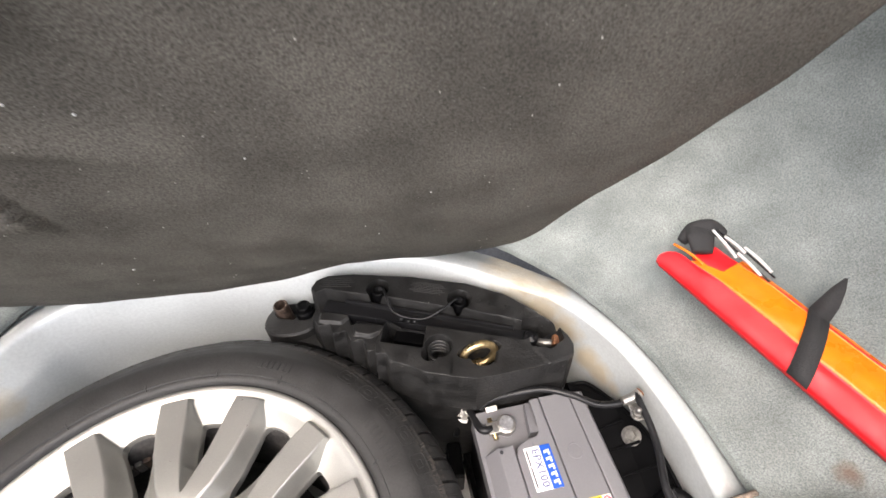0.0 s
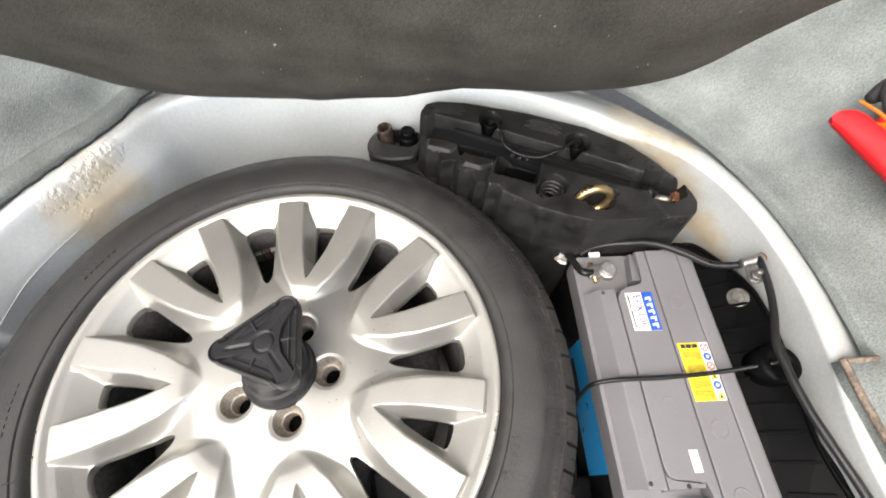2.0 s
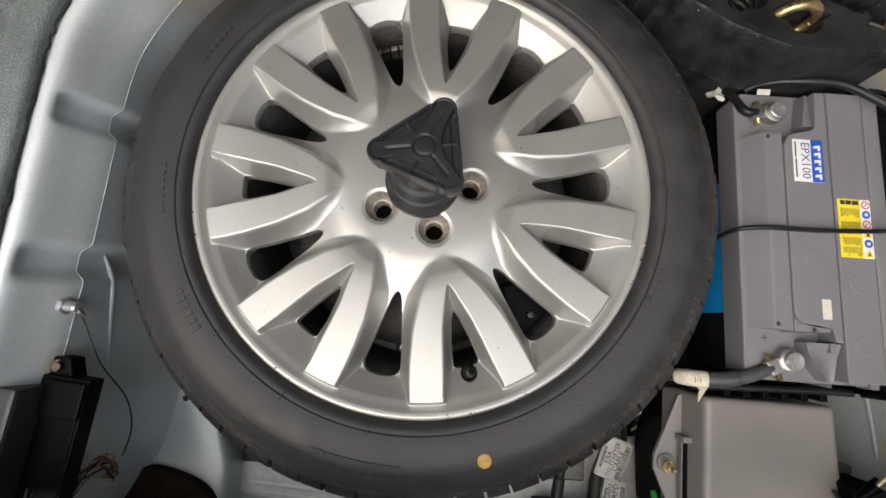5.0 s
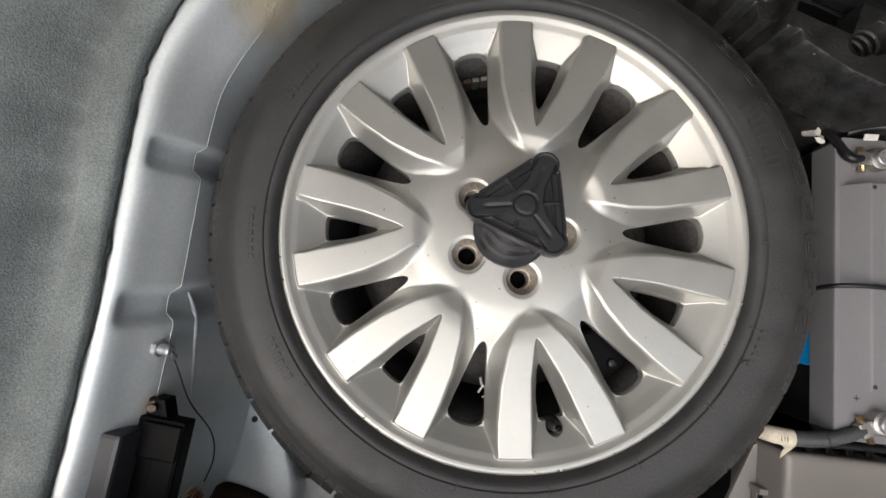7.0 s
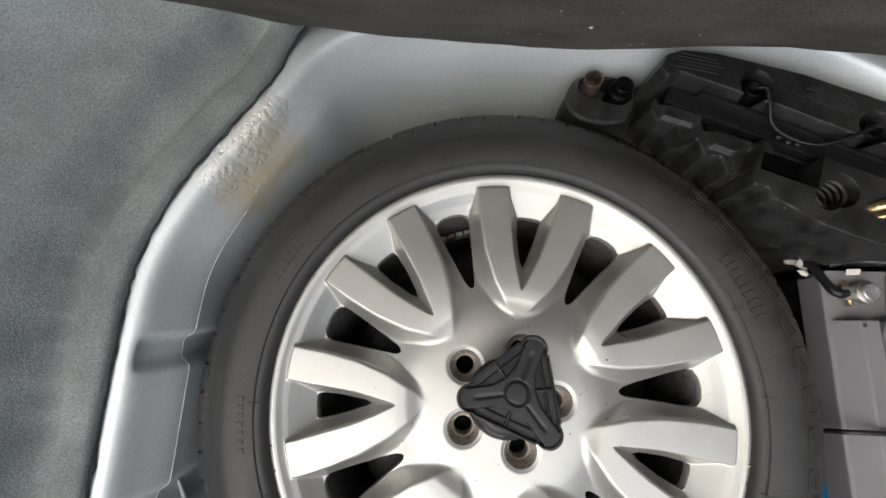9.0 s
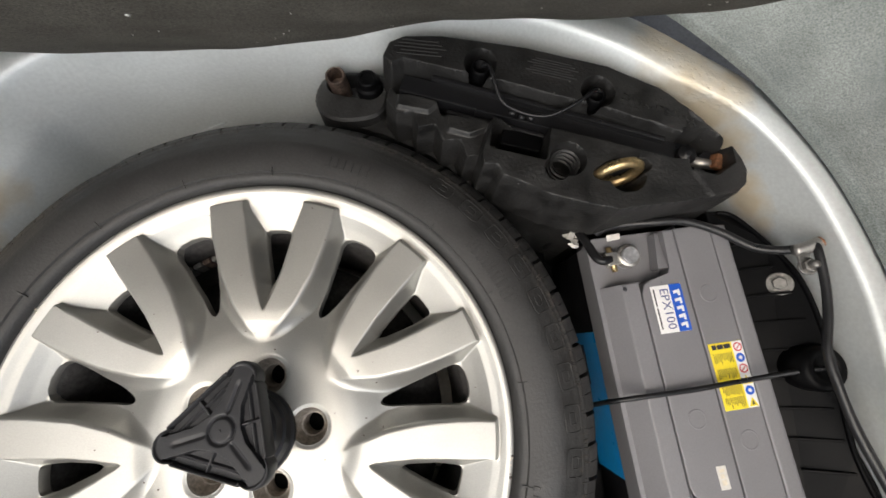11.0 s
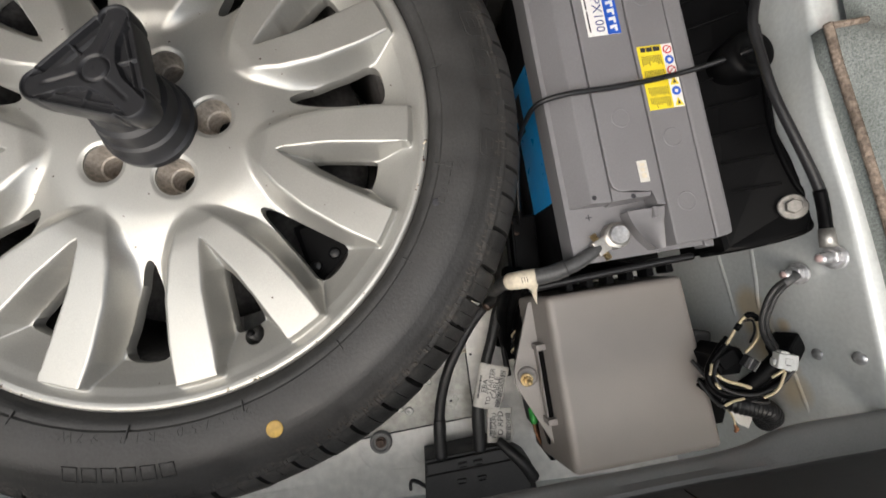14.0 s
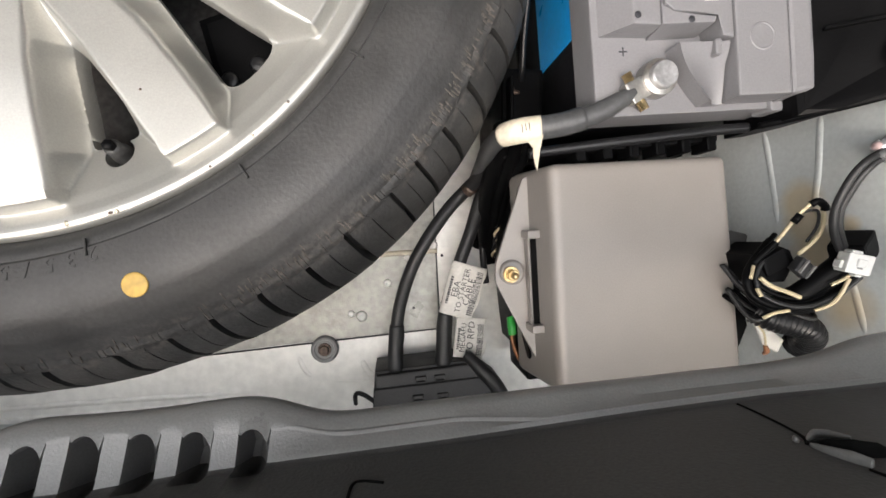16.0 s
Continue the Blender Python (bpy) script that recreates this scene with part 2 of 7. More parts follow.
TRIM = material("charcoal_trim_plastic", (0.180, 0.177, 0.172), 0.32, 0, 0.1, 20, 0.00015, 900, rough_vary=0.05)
ZINC = material("zinc_plated_steel", (0.40, 0.385, 0.36), 0.42, 0.9, 0.15, 80, 0.0002, 400)
DULL_ZINC = material("dull_zinc", (0.24, 0.23, 0.215), 0.5, 0.8, 0.2, 80, 0.0003, 300)
BRASS = material("gold_zinc_steel", (0.56, 0.42, 0.22), 0.32, 0.9, 0.25, 60, 0.0003, 300)
COPPER = material("rusty_bronze", (0.26, 0.12, 0.06), 0.55, 0.5, 0.4, 120, 0.0004, 300)
DARK_STEEL = material("rusty_dark_steel", (0.10, 0.07, 0.055), 0.5, 0.6, 0.5, 120, 0.0004, 300)
LEAD = material("bright_lead", (0.52, 0.52, 0.53), 0.34, 0.75, 0.2, 90, 0.0003, 300)
PAPER = material("aged_paper", (0.56, 0.54, 0.50), 0.6, 0, 0.08, 60)
WHITE_LABEL = material("white_label_paper", (0.72, 0.71, 0.70), 0.5, 0, 0.05, 60)
CREAM_TAPE = material("cream_tape", (0.60, 0.54, 0.43), 0.7, 0, 0.12, 60, 0.0003, 300)
YELLOW = material("yellow_label", (0.75, 0.60, 0.03), 0.45, 0, 0.05, 40)
INK = material("black_ink", (0.02, 0.02, 0.025), 0.6, 0, 0.1, 60)
NAVY = material("navy_ink", (0.02, 0.03, 0.16), 0.5, 0, 0.1, 60)
ROYAL = material("royal_blue_ink", (0.012, 0.085, 0.46), 0.45, 0, 0.06, 60)
RED_INK = material("red_ink", (0.5, 0.03, 0.04), 0.5, 0, 0.1, 60)
PINK = material("faded_red_paint", (0.52, 0.38, 0.37), 0.5, 0, 0.15, 60)
RED = material("red_vinyl", (0.62, 0.003, 0.008), 0.50, 0, 0.08, 25, 0.0004, 120)
ORANGE = material("orange_vinyl", (0.78, 0.18, 0.005), 0.28, 0, 0.08, 18, 0.0006, 60)
WEB = material("black_webbing", (0.020, 0.0195, 0.020), 0.85, 0, 0.2, 40, 0.0006, 700)
WHITE_PLASTIC = material("white_plastic", (0.62, 0.62, 0.60), 0.4, 0, 0.05, 40)
GREEN = material("green_tape", (0.03, 0.33, 0.05), 0.5, 0, 0.1, 40)
CREAM_WIRE = material("cream_wire", (0.50, 0.42, 0.27), 0.45, 0, 0.1, 60)
GOLD_DOT = material("ochre_paint_dot", (0.42, 0.27, 0.06), 0.6, 0, 0.15, 90)
SEALANT = material("grey_sealant", (0.46, 0.48, 0.47), 0.5, 0.1, 0.12, 60, 0.0006, 150)
# near-black colour that stands for the shade in recesses, slots and hole ends
VOID = material("deep_shadow_black", (0.003, 0.003, 0.003), 0.9, 0, 0.2, 40, spec=0.1)
TARMAC = material("grey_tarmac", (0.05, 0.05, 0.05), 0.9, 0, 0.3, 4, 0.002, 90)


# ---- building helpers ----
def mesh_of(name, verts, faces, mat, smooth=True):
    me = bpy.data.meshes.new(name)
    me.from_pydata([tuple(map(float, v)) for v in verts], [], faces)
    me.materials.append(mat)
    if smooth:
        me.shade_smooth()
    me.update()
    return me


def add(name, verts, faces, mat, parent=None, smooth=True, label="", m=None):
    ob = new(name, mesh_of(name, verts, faces, mat, smooth))
    if parent:
        ob.parent = parent
    if m is not None:
        ob.matrix_basis = m
    return tagged(ob, label) if label else ob


def part(name, bm, mat, parent=None, label="", smooth=False, m=None):
    """Links a bmesh as one mesh object under a thing or a part."""
    me = bpy.data.meshes.new(name)
    bmesh.ops.recalc_face_normals(bm, faces=bm.faces)
    bm.to_mesh(me)
    bm.free()
    me.materials.append(mat)
    if smooth:
        me.shade_smooth()
    ob = new(name, me)
    if parent:
        ob.parent = parent
    if m is not None:
        ob.matrix_basis = m
    return tagged(ob, label) if label else ob


def thing(name, label, category, group="", m=None):
    ob = new(name)
    ob.empty_display_size = 0.02
    if m is not None:
        ob.matrix_world = m
    return tagged(ob, label, category, group)


def boxed(x0, x1, y0, y1, z0, z1, bevel=0.002, seg=2):
    bm = bmesh.new()
    bmesh.ops.create_cube(bm, size=1, matrix=Matrix.Translation(((x0 + x1) / 2, (y0 + y1) / 2, (z0 + z1) / 2)) @ Matrix.Diagonal((x1 - x0, y1 - y0, z1 - z0, 1)))
    if bevel:
        bmesh.ops.bevel(bm, geom=bm.edges[:], offset=bevel, segments=seg, profile=0.6, affect="EDGES")
    return bm


def prism(outline, z0, z1, bevel=0.003, seg=2, top_shrink=0.0):
    """A block over an outline; its top may be drawn in a little."""
    bm = bmesh.new()
    cx, cy = sum(p[0] for p in outline) / len(outline), sum(p[1] for p in outline) / len(outline)
    low = [bm.verts.new((x, y, z0)) for x, y in outline]
    up = [bm.verts.new((cx + (x - cx) * (1 - top_shrink), cy + (y - cy) * (1 - top_shrink), z1)) for x, y in outline]
    n = len(outline)
    bm.faces.new(low[::-1])
    top = bm.faces.new(up)
    for i in range(n):
        bm.faces.new((low[i], low[(i + 1) % n], up[(i + 1) % n], up[i]))
    if bevel:
        bmesh.ops.bevel(bm, geom=list(top.edges), offset=bevel, segments=seg, profile=0.6, affect="EDGES")
    return bm


def soften(ob, share=0.12):
    """Keeps the broad faces of a rounded block flat and only its rounded edges smooth."""
    areas = [q.area for q in ob.data.polygons]
    top = max(areas)
    for q in ob.data.polygons:
        q.use_smooth = q.area < share * top * 0.2
    return ob


def spline(points, per=8, closed=False):
    """Points along a smooth curve through the given ones."""
    p = [np.array(q, float) for q in points]
    n = len(p)
    out = []
    for i in range(n if closed else n - 1):
        a, b, c, d = (p[(i - 1) % n], p[i % n], p[(i + 1) % n], p[(i + 2) % n]) if closed else (p[max(i - 1, 0)], p[i], p[i + 1], p[min(i + 2, n - 1)])
        for k in range(per):
            t = k / per
            out.append(0.5 * (2 * b + (c - a) * t + (2 * a - 5 * b + 4 * c - d) * t**2 + (3 * b - a - 3 * c + d) * t**3))
    if not closed:
        out.append(p[-1])
    return out


def tube(points, radius, seg=10, per=8, smooth_path=True, flat=1.0):
    """Vertices and faces of a round cable along points. radius: one number, or one for each point of the path."""
    path = spline(points, per) if smooth_path and len(points) > 2 else [np.array(q, float) for q in points]
    n = len(path)
    rad = np.interp(np.linspace(0, 1, n), np.linspace(0, 1, len(radius)), radius) if isinstance(radius, (list, tuple)) else np.full(n, radius)
    verts, faces = [], []
    side = None
    for i, q in enumerate(path):
        ahead = path[min(i + 1, n - 1)] - path[max(i - 1, 0)]
        ahead = ahead / (np.linalg.norm(ahead) + 1e-12)
        if side is None:
            ref = np.array([0, 0, 1.0]) if abs(ahead[2]) < 0.9 else np.array([1.0, 0, 0])
            side = np.cross(ahead, ref)
        side = side - ahead * (side @ ahead)
        side = side / (np.linalg.norm(side) + 1e-12)
        up = np.cross(side, ahead)
        for k in range(seg):
            a = 2 * math.pi * k / seg
            verts.append(q + rad[i] * (math.cos(a) * side + flat * math.sin(a) * up))
    for i in range(n - 1):
        for k in range(seg):
            faces.append((i * seg + k, i * seg + (k + 1) % seg, (i + 1) * seg + (k + 1) % seg, (i + 1) * seg + k))
    faces.append(tuple(range(seg))[::-1])
    faces.append(tuple((n - 1) * seg + k for k in range(seg)))
    return verts, faces


def lathe(profile, seg=48, cap=True):
    """Vertices and faces of a turned shape from (radius, height) pairs, from below upwards along its outside."""
    verts, faces = [], []
    for r, z in profile:
        for k in range(seg):
            a = 2 * math.pi * k / seg
            verts.append((r * math.cos(a), r * math.sin(a), z))
    for i in range(len(profile) - 1):
        for k in range(seg):
            faces.append((i * seg + k, i * seg + (k + 1) % seg, (i + 1) * seg + (k + 1) % seg, (i + 1) * seg + k))
    if cap:
        faces.append(tuple(range(seg))[::-1])
        faces.append(tuple((len(profile) - 1) * seg + k for k in range(seg)))
    return verts, faces


def flat_text(name, body, size, mat, parent, m, label="", depth=0.0):
    """Lettering as a thin mesh."""
    cu = bpy.data.curves.new(name, "FONT")
    cu.body, cu.size, cu.align_x, cu.align_y, cu.extrude, cu.resolution_u = body, size, "CENTER", "CENTER", depth, 2
    tmp = bpy.data.objects.new(name, cu)
    scene.collection.objects.link(tmp)
    me = bpy.data.meshes.new_from_object(tmp.evaluated_get(bpy.context.evaluated_depsgraph_get()))
    bpy.data.objects.remove(tmp)
    me.materials.clear()
    me.materials.append(mat)
    ob = new(name, me)
    ob.parent, ob.matrix_basis = parent, m
    return tagged(ob, label) if label else ob


def hexbolt(name, parent, m, r=0.0065, h=0.006, washer=0.011, mat=None, nut=False):
    """A hexagon bolt head on a washer, pointing along its own z."""
    mat = mat or DULL_ZINC
    v, f = lathe([(washer, 0), (washer, 0.0014), (washer * 0.93, 0.002), (r * 0.9, 0.002)], 20)
    body = add(name, v, f, mat, parent, False, m=m)
    bm = bmesh.new()
    bmesh.ops.create_cone(bm, cap_ends=True, segments=6, radius1=r, radius2=r * 0.97, depth=h, matrix=Matrix.Translation((0, 0, 0.002 + h / 2)))
    bmesh.ops.bevel(bm, geom=bm.edges[:], offset=0.0006, segments=1, affect="EDGES")
    part("hexagon_head", bm, mat, body)
    if nut:
        v, f = lathe([(r * 0.55, 0), (r * 0.55, h + 0.008), (r * 0.42, h + 0.010)], 12)
        part_ob = add("threaded_end", v, f, mat, body, True)
    return body


# ---- the boot: spare-wheel well, carpets, raised floor panel, rear trim ----
CREST = spline([(-0.372, -0.47), (-0.372, -0.30), (-0.374, -0.15), (-0.379, -0.05), (-0.384, 0.04), (-0.380, 0.11), (-0.356, 0.18), (-0.318, 0.25), (-0.284, 0.31),
                (-0.25, 0.365), (-0.19, 0.405), (-0.08, 0.432), (0.10, 0.440), (0.28, 0.432), (0.39, 0.390), (0.47, 0.335), (0.528, 0.288), (0.573, 0.212), (0.597, 0.118),
                (0.600, 0.036), (0.594, -0.049), (0.604, -0.148), (0.608, -0.30), (0.608, -0.47)], 24)
CREST = [np.array(p) for p in CREST]


def outward(loop, i, closed=True):
    n = len(loop)
    d = loop[(i + 1) % n] - loop[(i - 1) % n]
    nrm = np.array([-d[1], d[0]])
    return nrm / (np.linalg.norm(nrm) + 1e-9)


def close_rear(loop, per=10):
    """Closes an outline that ends at the rear on both sides."""
    a, b = loop[-1], loop[0]
    return loop + [a + (b - a) * k / per for k in range(1, per)]


well_loop = close_rear(CREST)
WELL_N = [outward(well_loop, i) for i in range(len(well_loop))]


STEEP = [0.10 if p[1] < -0.44 else 0.35 if p[0] > 0.45 else 0.85 if p[1] > 0.33 and p[0] < 0.36 else 1.0 if p[0] < 0 else 0.7 for p in well_loop]
for _ in range(70):
    STEEP = [(STEEP[i - 1] + STEEP[i] + STEEP[(i + 1) % len(STEEP)]) / 3 for i in range(len(STEEP))]


def well_point(i, inset, z):
    p, nrm = well_loop[i], WELL_N[i]
    steep = STEEP[i]
    dent = 0.0
    if p[0] < -0.3 and 0.10 < z < 0.2905:
        for yc in (0.006, -0.150):
            dent += 0.011 * math.exp(-(((p[1] - yc - (0.29 - z) * 0.12) / 0.0155) ** 6)) * min(1.0, max(0.0, (0.291 - z) / 0.010))
    rounded = max(inset * steep, min(inset, 0.0285 * steep))
    q = p - nrm * ((rounded if inset > 0 else inset * 1.6) - dent)
    return (q[0], q[1], z)


levels = [(-0.030, 0.276), (-0.012, 0.2900), (-0.005, 0.2958), (0.0060, 0.2954), (0.0105, 0.2930), (0.0135, 0.2888), (0.0160, 0.2828), (0.0190, 0.2735), (0.024, 0.259), (0.031, 0.245), (0.0335, 0.235), (0.0335, 0.20), (0.034, 0.17),
          (0.036, 0.14), (0.042, 0.10), (0.054, 0.06), (0.066, 0.03), (0.085, 0.008), (0.11, 0.0)]
nl = len(well_loop)
verts = [well_point(i, d, z) for d, z in levels for i in range(nl)]
faces = [(a * nl + i, a * nl + (i + 1) % nl, (a + 1) * nl + (i + 1) % nl, (a + 1) * nl + i) for a in range(len(levels) - 1) for i in range(nl)]
wall_well = tagged(add("wall_well", verts, faces, BODY), "silver painted pressed-steel wheel well with tan sealant patches", "wheel well", kind="structure")

floor_pan = tagged(part("floor", boxed(-0.42, 0.64, -0.474, 0.46, -0.012, 0.002, 0), FLOOR_METAL), "silver painted steel floor pan of the boot", "floor", kind="structure")
# pressed ribs and a lap joint in the floor near the rear
for pts, w, h in [([(-0.245, -0.4315), (-0.15, -0.4287), (-0.046, -0.4255), (0.129, -0.4215)], 0.0050, 0.004), ([(-0.240, -0.4440), (-0.14, -0.4405), (-0.046, -0.4370), (0.06, -0.4340)], 0.0045, 0.004)]:
    v, f = tube([(x, y, -0.001) for x, y in pts], [0.002] + [w] * 4 + [0.002], 12, 8, True, 0.8)
    add("pressed_rib", v, f, FLOOR_METAL, floor_pan)
part("lap_sheet", prism([(-0.02, -0.382), (0.0906, -0.3705), (0.2928, -0.3545), (0.2853, -0.20), (0.28, -0.10), (-0.02, -0.10)], -0.002, 0.006, 0.0012, 1), LAP_METAL, floor_pan)
for a_, b_ in [((-0.02, -0.3827), (0.2932, -0.3553)), ((0.2936, -0.3550), (0.2861, -0.20))]:
    v, f = tube([(*a_, 0.0032), (*b_, 0.0032)], 0.0009, 6)
    add("lap_joint", v, f, INK, floor_pan, label="dark dirty lap joint")
for x, y in [(0.19, -0.335), (0.255, -0.27), (0.245, -0.325)]:
    v, f = lathe([(0.0042, 0.0058), (0.0034, 0.0068), (0.0015, 0.0071)], 14)
    add("spot_weld", v, f, FLOOR_METAL, floor_pan, m=pose(x, y, 0))
v, f = tube([(0.12, -0.275, 0.006), (0.2, -0.268, 0.0075), (0.29, -0.262, 0.006)], 0.003, 8)
add("sealant_bead", v, f, CREAM_TAPE, floor_pan)

for pts, w in (([(0.128, -0.366), (0.131, -0.389), (0.141, -0.405), (0.158, -0.409)], 0.0050), ([(0.203, -0.378), (0.204, -0.396), (0.214, -0.408), (0.235, -0.412)], 0.0055), ([(0.130, -0.4135), (0.20, -0.4150), (0.25, -0.4200)], 0.0045)):
    v, f = tube([(x, y, -0.001) for x, y in pts], [0.0015, w, w, 0.0015], 12, 8, True, 0.75)
    add("pressed_rib", v, f, FLOOR_METAL, floor_pan)
for x, y, r_ in ((0.202, -0.338, 0.0065), (0.285, -0.256, 0.0060), (0.232, -0.300, 0.0050)):
    v, f = lathe([(r_, 0.0058), (r_ * 0.8, 0.0076), (r_ * 0.45, 0.0080), (r_ * 0.3, 0.0070)], 18)
    add("spot_weld", v, f, FLOOR_METAL, floor_pan, m=pose(x, y, 0))
for x, y in ((0.250, -0.322), (0.262, -0.330), (0.247, -0.338), (0.296, -0.268)):
    v, f = lathe([(0.0018, 0.0061), (0.0012, 0.0066)], 8)
    add("dirt_speck", v, f, INK, floor_pan, m=pose(x, y, 0))
part("sound_pad", prism([(-0.243, -0.403), (-0.176, -0.3985), (-0.120, -0.36), (-0.120, -0.29), (-0.238, -0.30)], 0.001, 0.0045, 0.0008, 1), TRIM_DARK, floor_pan, "dark grey sound-damping pad on the floor")
# rear left floor ledge of the well
bm = prism([(-0.36, -0.47), (-0.215, -0.47), (-0.225, -0.39), (-0.262, -0.325), (-0.30, -0.275), (-0.34, -0.255), (-0.36, -0.255)], 0.0, 0.052, 0.010, 3)
ledge = tagged(part("ledge", bm, BODY, smooth=True), "silver painted pressed-steel ledge beside the tyre", "ledge", kind="structure")
for pts, r_ in (([(-0.3395, -0.262, 0.0515), (-0.3370, -0.285, 0.0525), (-0.330, -0.352, 0.0525), (-0.322, -0.428, 0.0525)], 0.0030),):
    v, f = tube(pts, [0.0012] + [r_] * (len(pts) - 2) + [0.0012], 12, 8)
    add("pressed_rib", v, f, BODY, ledge)
v, f = lathe([(0.0045, 0), (0.0045, 0.0012), (0.003, 0.0016)], 14)
add("drain_hole", v, f, INK, ledge, m=pose(-0.303, -0.312, 0.052))

# low dark brown piece over the ledge's rear corner
pad = thing("corner_pad", "low dark brown piece in the rear corner of the well", "felt pad", m=pose(-0.29, -0.445, 0.052))
part("pad_body", prism([tuple(q) for q in spline([(-0.062, -0.026), (0.055, -0.026), (0.070, -0.010), (0.052, 0.020), (0.010, 0.036), (-0.040, 0.040), (-0.064, 0.030)], 5, True)], -0.0005, 0.016, 0.006, 3), DARK_BROWN, pad, smooth=True)

# seam sealant along the left and front wall
bead = [well_point(i, 0.0345, 0.2365) for i in range(24, 150)]
left_rib = [tuple(np.array(q) - np.array([0.0028, 0, 0])) for q in (well_point(min(range(60), key=lambda k: abs(well_loop[k][1] - y)), 0.0345, z) for y, z in ((-0.13, 0.203), (-0.162, 0.195), (-0.209, 0.183), (-0.264, 0.168), (-0.30, 0.160)))]
rv, rf = tube(left_rib, [0.001, 0.0034, 0.0038, 0.0034, 0.001], 12, 8)
add("pressed_rib", rv, rf, BODY, wall_well)
for pts in ([(-0.224, 0.3555, 0.10), (-0.1615, 0.3840, 0.115), (-0.098, 0.3985, 0.13)],):
    rv, rf = tube(pts, [0.002, 0.0040, 0.002], 12, 8)
    add("pressed_rib", rv, rf, BODY, wall_well)


def right_wall(y, z):
    """A place on the right side of the well."""
    i = min((k for k in range(nl) if well_loop[k][0] > 0.5), key=lambda k: abs(well_loop[k][1] - y))
    inset = np.interp(z, [q[1] for q in levels[::-1]], [q[0] for q in levels[::-1]])
    return (well_point(i, inset, z)[0] + 0.0044, y, z)


# upright pressings of the right wall
for pts in ([(-0.135, 0.128), (-0.1555, 0.1342), (-0.1941, 0.1403), (-0.2249, 0.1446), (-0.26, 0.147)], [(-0.13, 0.187), (-0.1541, 0.1853), (-0.1908, 0.1833), (-0.225, 0.1816), (-0.2604, 0.2017), (-0.3119, 0.2162), (-0.34, 0.222)]):
    rv, rf = tube([right_wall(*q) for q in pts], [0.0024] + [0.0054] * (len(pts) - 2) + [0.0024], 16, 8)
    add("pressed_rib", rv, rf, BODY, wall_well)
v, f = tube(bead, [0.0004 + 0.0006 * abs(noise.noise(Vector((k * 0.31, 0.5, 0)))) for k in range(len(bead))], 8, 2)
add("sealant_seam", v, f, SEALANT, wall_well, label="painted bead of seam sealant")

# carpets round the well
carpet_pts = spline([(-0.376, -0.47), (-0.374, -0.30), (-0.376, -0.15), (-0.383, -0.05), (-0.388, 0.04), (-0.386, 0.105), (-0.362, 0.182), (-0.324, 0.252), (-0.288, 0.315),
                     (-0.268, 0.375), (-0.225, 0.43), (-0.08, 0.458), (0.10, 0.466), (0.28, 0.462), (0.40, 0.445), (0.449, 0.415), (0.505, 0.358), (0.545, 0.305), (0.588, 0.22), (0.612, 0.13),
                     (0.622, 0.055)], 8)
carpet_pts = [np.array(p) for p in carpet_pts] + [np.array(p) for p in [(0.6225, 0.040), (0.623, 0.024), (0.604, 0.0215), (0.586, 0.019), (0.587, -0.005), (0.591, -0.03), (0.596, -0.07), (0.602, -0.12), (0.608, -0.18),
                                                                        (0.612, -0.25), (0.616, -0.33), (0.618, -0.40), (0.62, -0.47)]]
carpet_loop = close_rear(carpet_pts)
nc = len(carpet_loop)
smooth_n = [outward(carpet_loop, i) for i in range(nc)]
for _ in range(12):
    smooth_n = [(smooth_n[i - 1] + 2 * smooth_n[i] + smooth_n[(i + 1) % nc]) for i in range(nc)]
    smooth_n = [v / np.linalg.norm(v) for v in smooth_n]


def carpet_point(i, off, rise):
    p, nrm = carpet_loop[i], smooth_n[i]
    q = p + nrm * off
    z = 0.2985 + rise
    if p[1] < -0.45:
        z = 0.2985 + min(rise, 0.012)
    elif p[0] < -0.2:
        z = 0.2985 + rise + 0.006 * math.sin(p[1] * 14) * min(1, off / 0.05)
    elif p[1] > 0.40:
        z = 0.2985 + min(rise, 0.02)
    if p[0] > 0.2 and 0.024 < off < 0.085:
        # no groove on this side
        z = max(z, 0.2985 + float(np.interp(off, [0.024, 0.066, 0.085], [0.0125, 0.027, 0.052])) * (0.4 if p[1] > 0.40 else 1.0))
    if off > 0.01:
        z += 0.004 * noise.noise(Vector((q[0] * 9, q[1] * 9, 0.3)))
    return (q[0], q[1], z)


carpet_levels = [(0.0, -0.004), (0.0, 0.005), (0.002, 0.0085), (0.006, 0.010), (0.024, 0.0125), (0.030, 0.0115), (0.0335, 0.0070), (0.037, 0.0020), (0.046, 0.0016), (0.055, 0.0070), (0.066, 0.0235), (0.074, 0.0400), (0.085, 0.052), (0.11, 0.066), (0.15, 0.098), (0.19, 0.14),
                 (0.24, 0.22), (0.28, 0.33), (0.31, 0.48), (0.33, 0.66)]
verts = [carpet_point(i, o, r) for o, r in carpet_levels for i in range(nc)]
faces = [(a * nc + i, (a + 1) * nc + i, (a + 1) * nc + (i + 1) % nc, a * nc + (i + 1) % nc) for a in range(len(carpet_levels) - 1) for i in range(nc)]
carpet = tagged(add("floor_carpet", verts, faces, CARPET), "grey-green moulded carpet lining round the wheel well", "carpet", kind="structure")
rnd = random.Random(12)
hem = []
for i in range(4, 84):
    x, y, z = carpet_point(i, -0.0006, 0.0)
    hem.append((x + rnd.uniform(-0.0008, 0.0008), y + rnd.uniform(-0.0008, 0.0008), z - 0.001 + rnd.uniform(-0.001, 0.0015)))
v, f = tube(hem, [0.0008 + 0.0013 * rnd.random() for _ in range(60)], 6, 3)
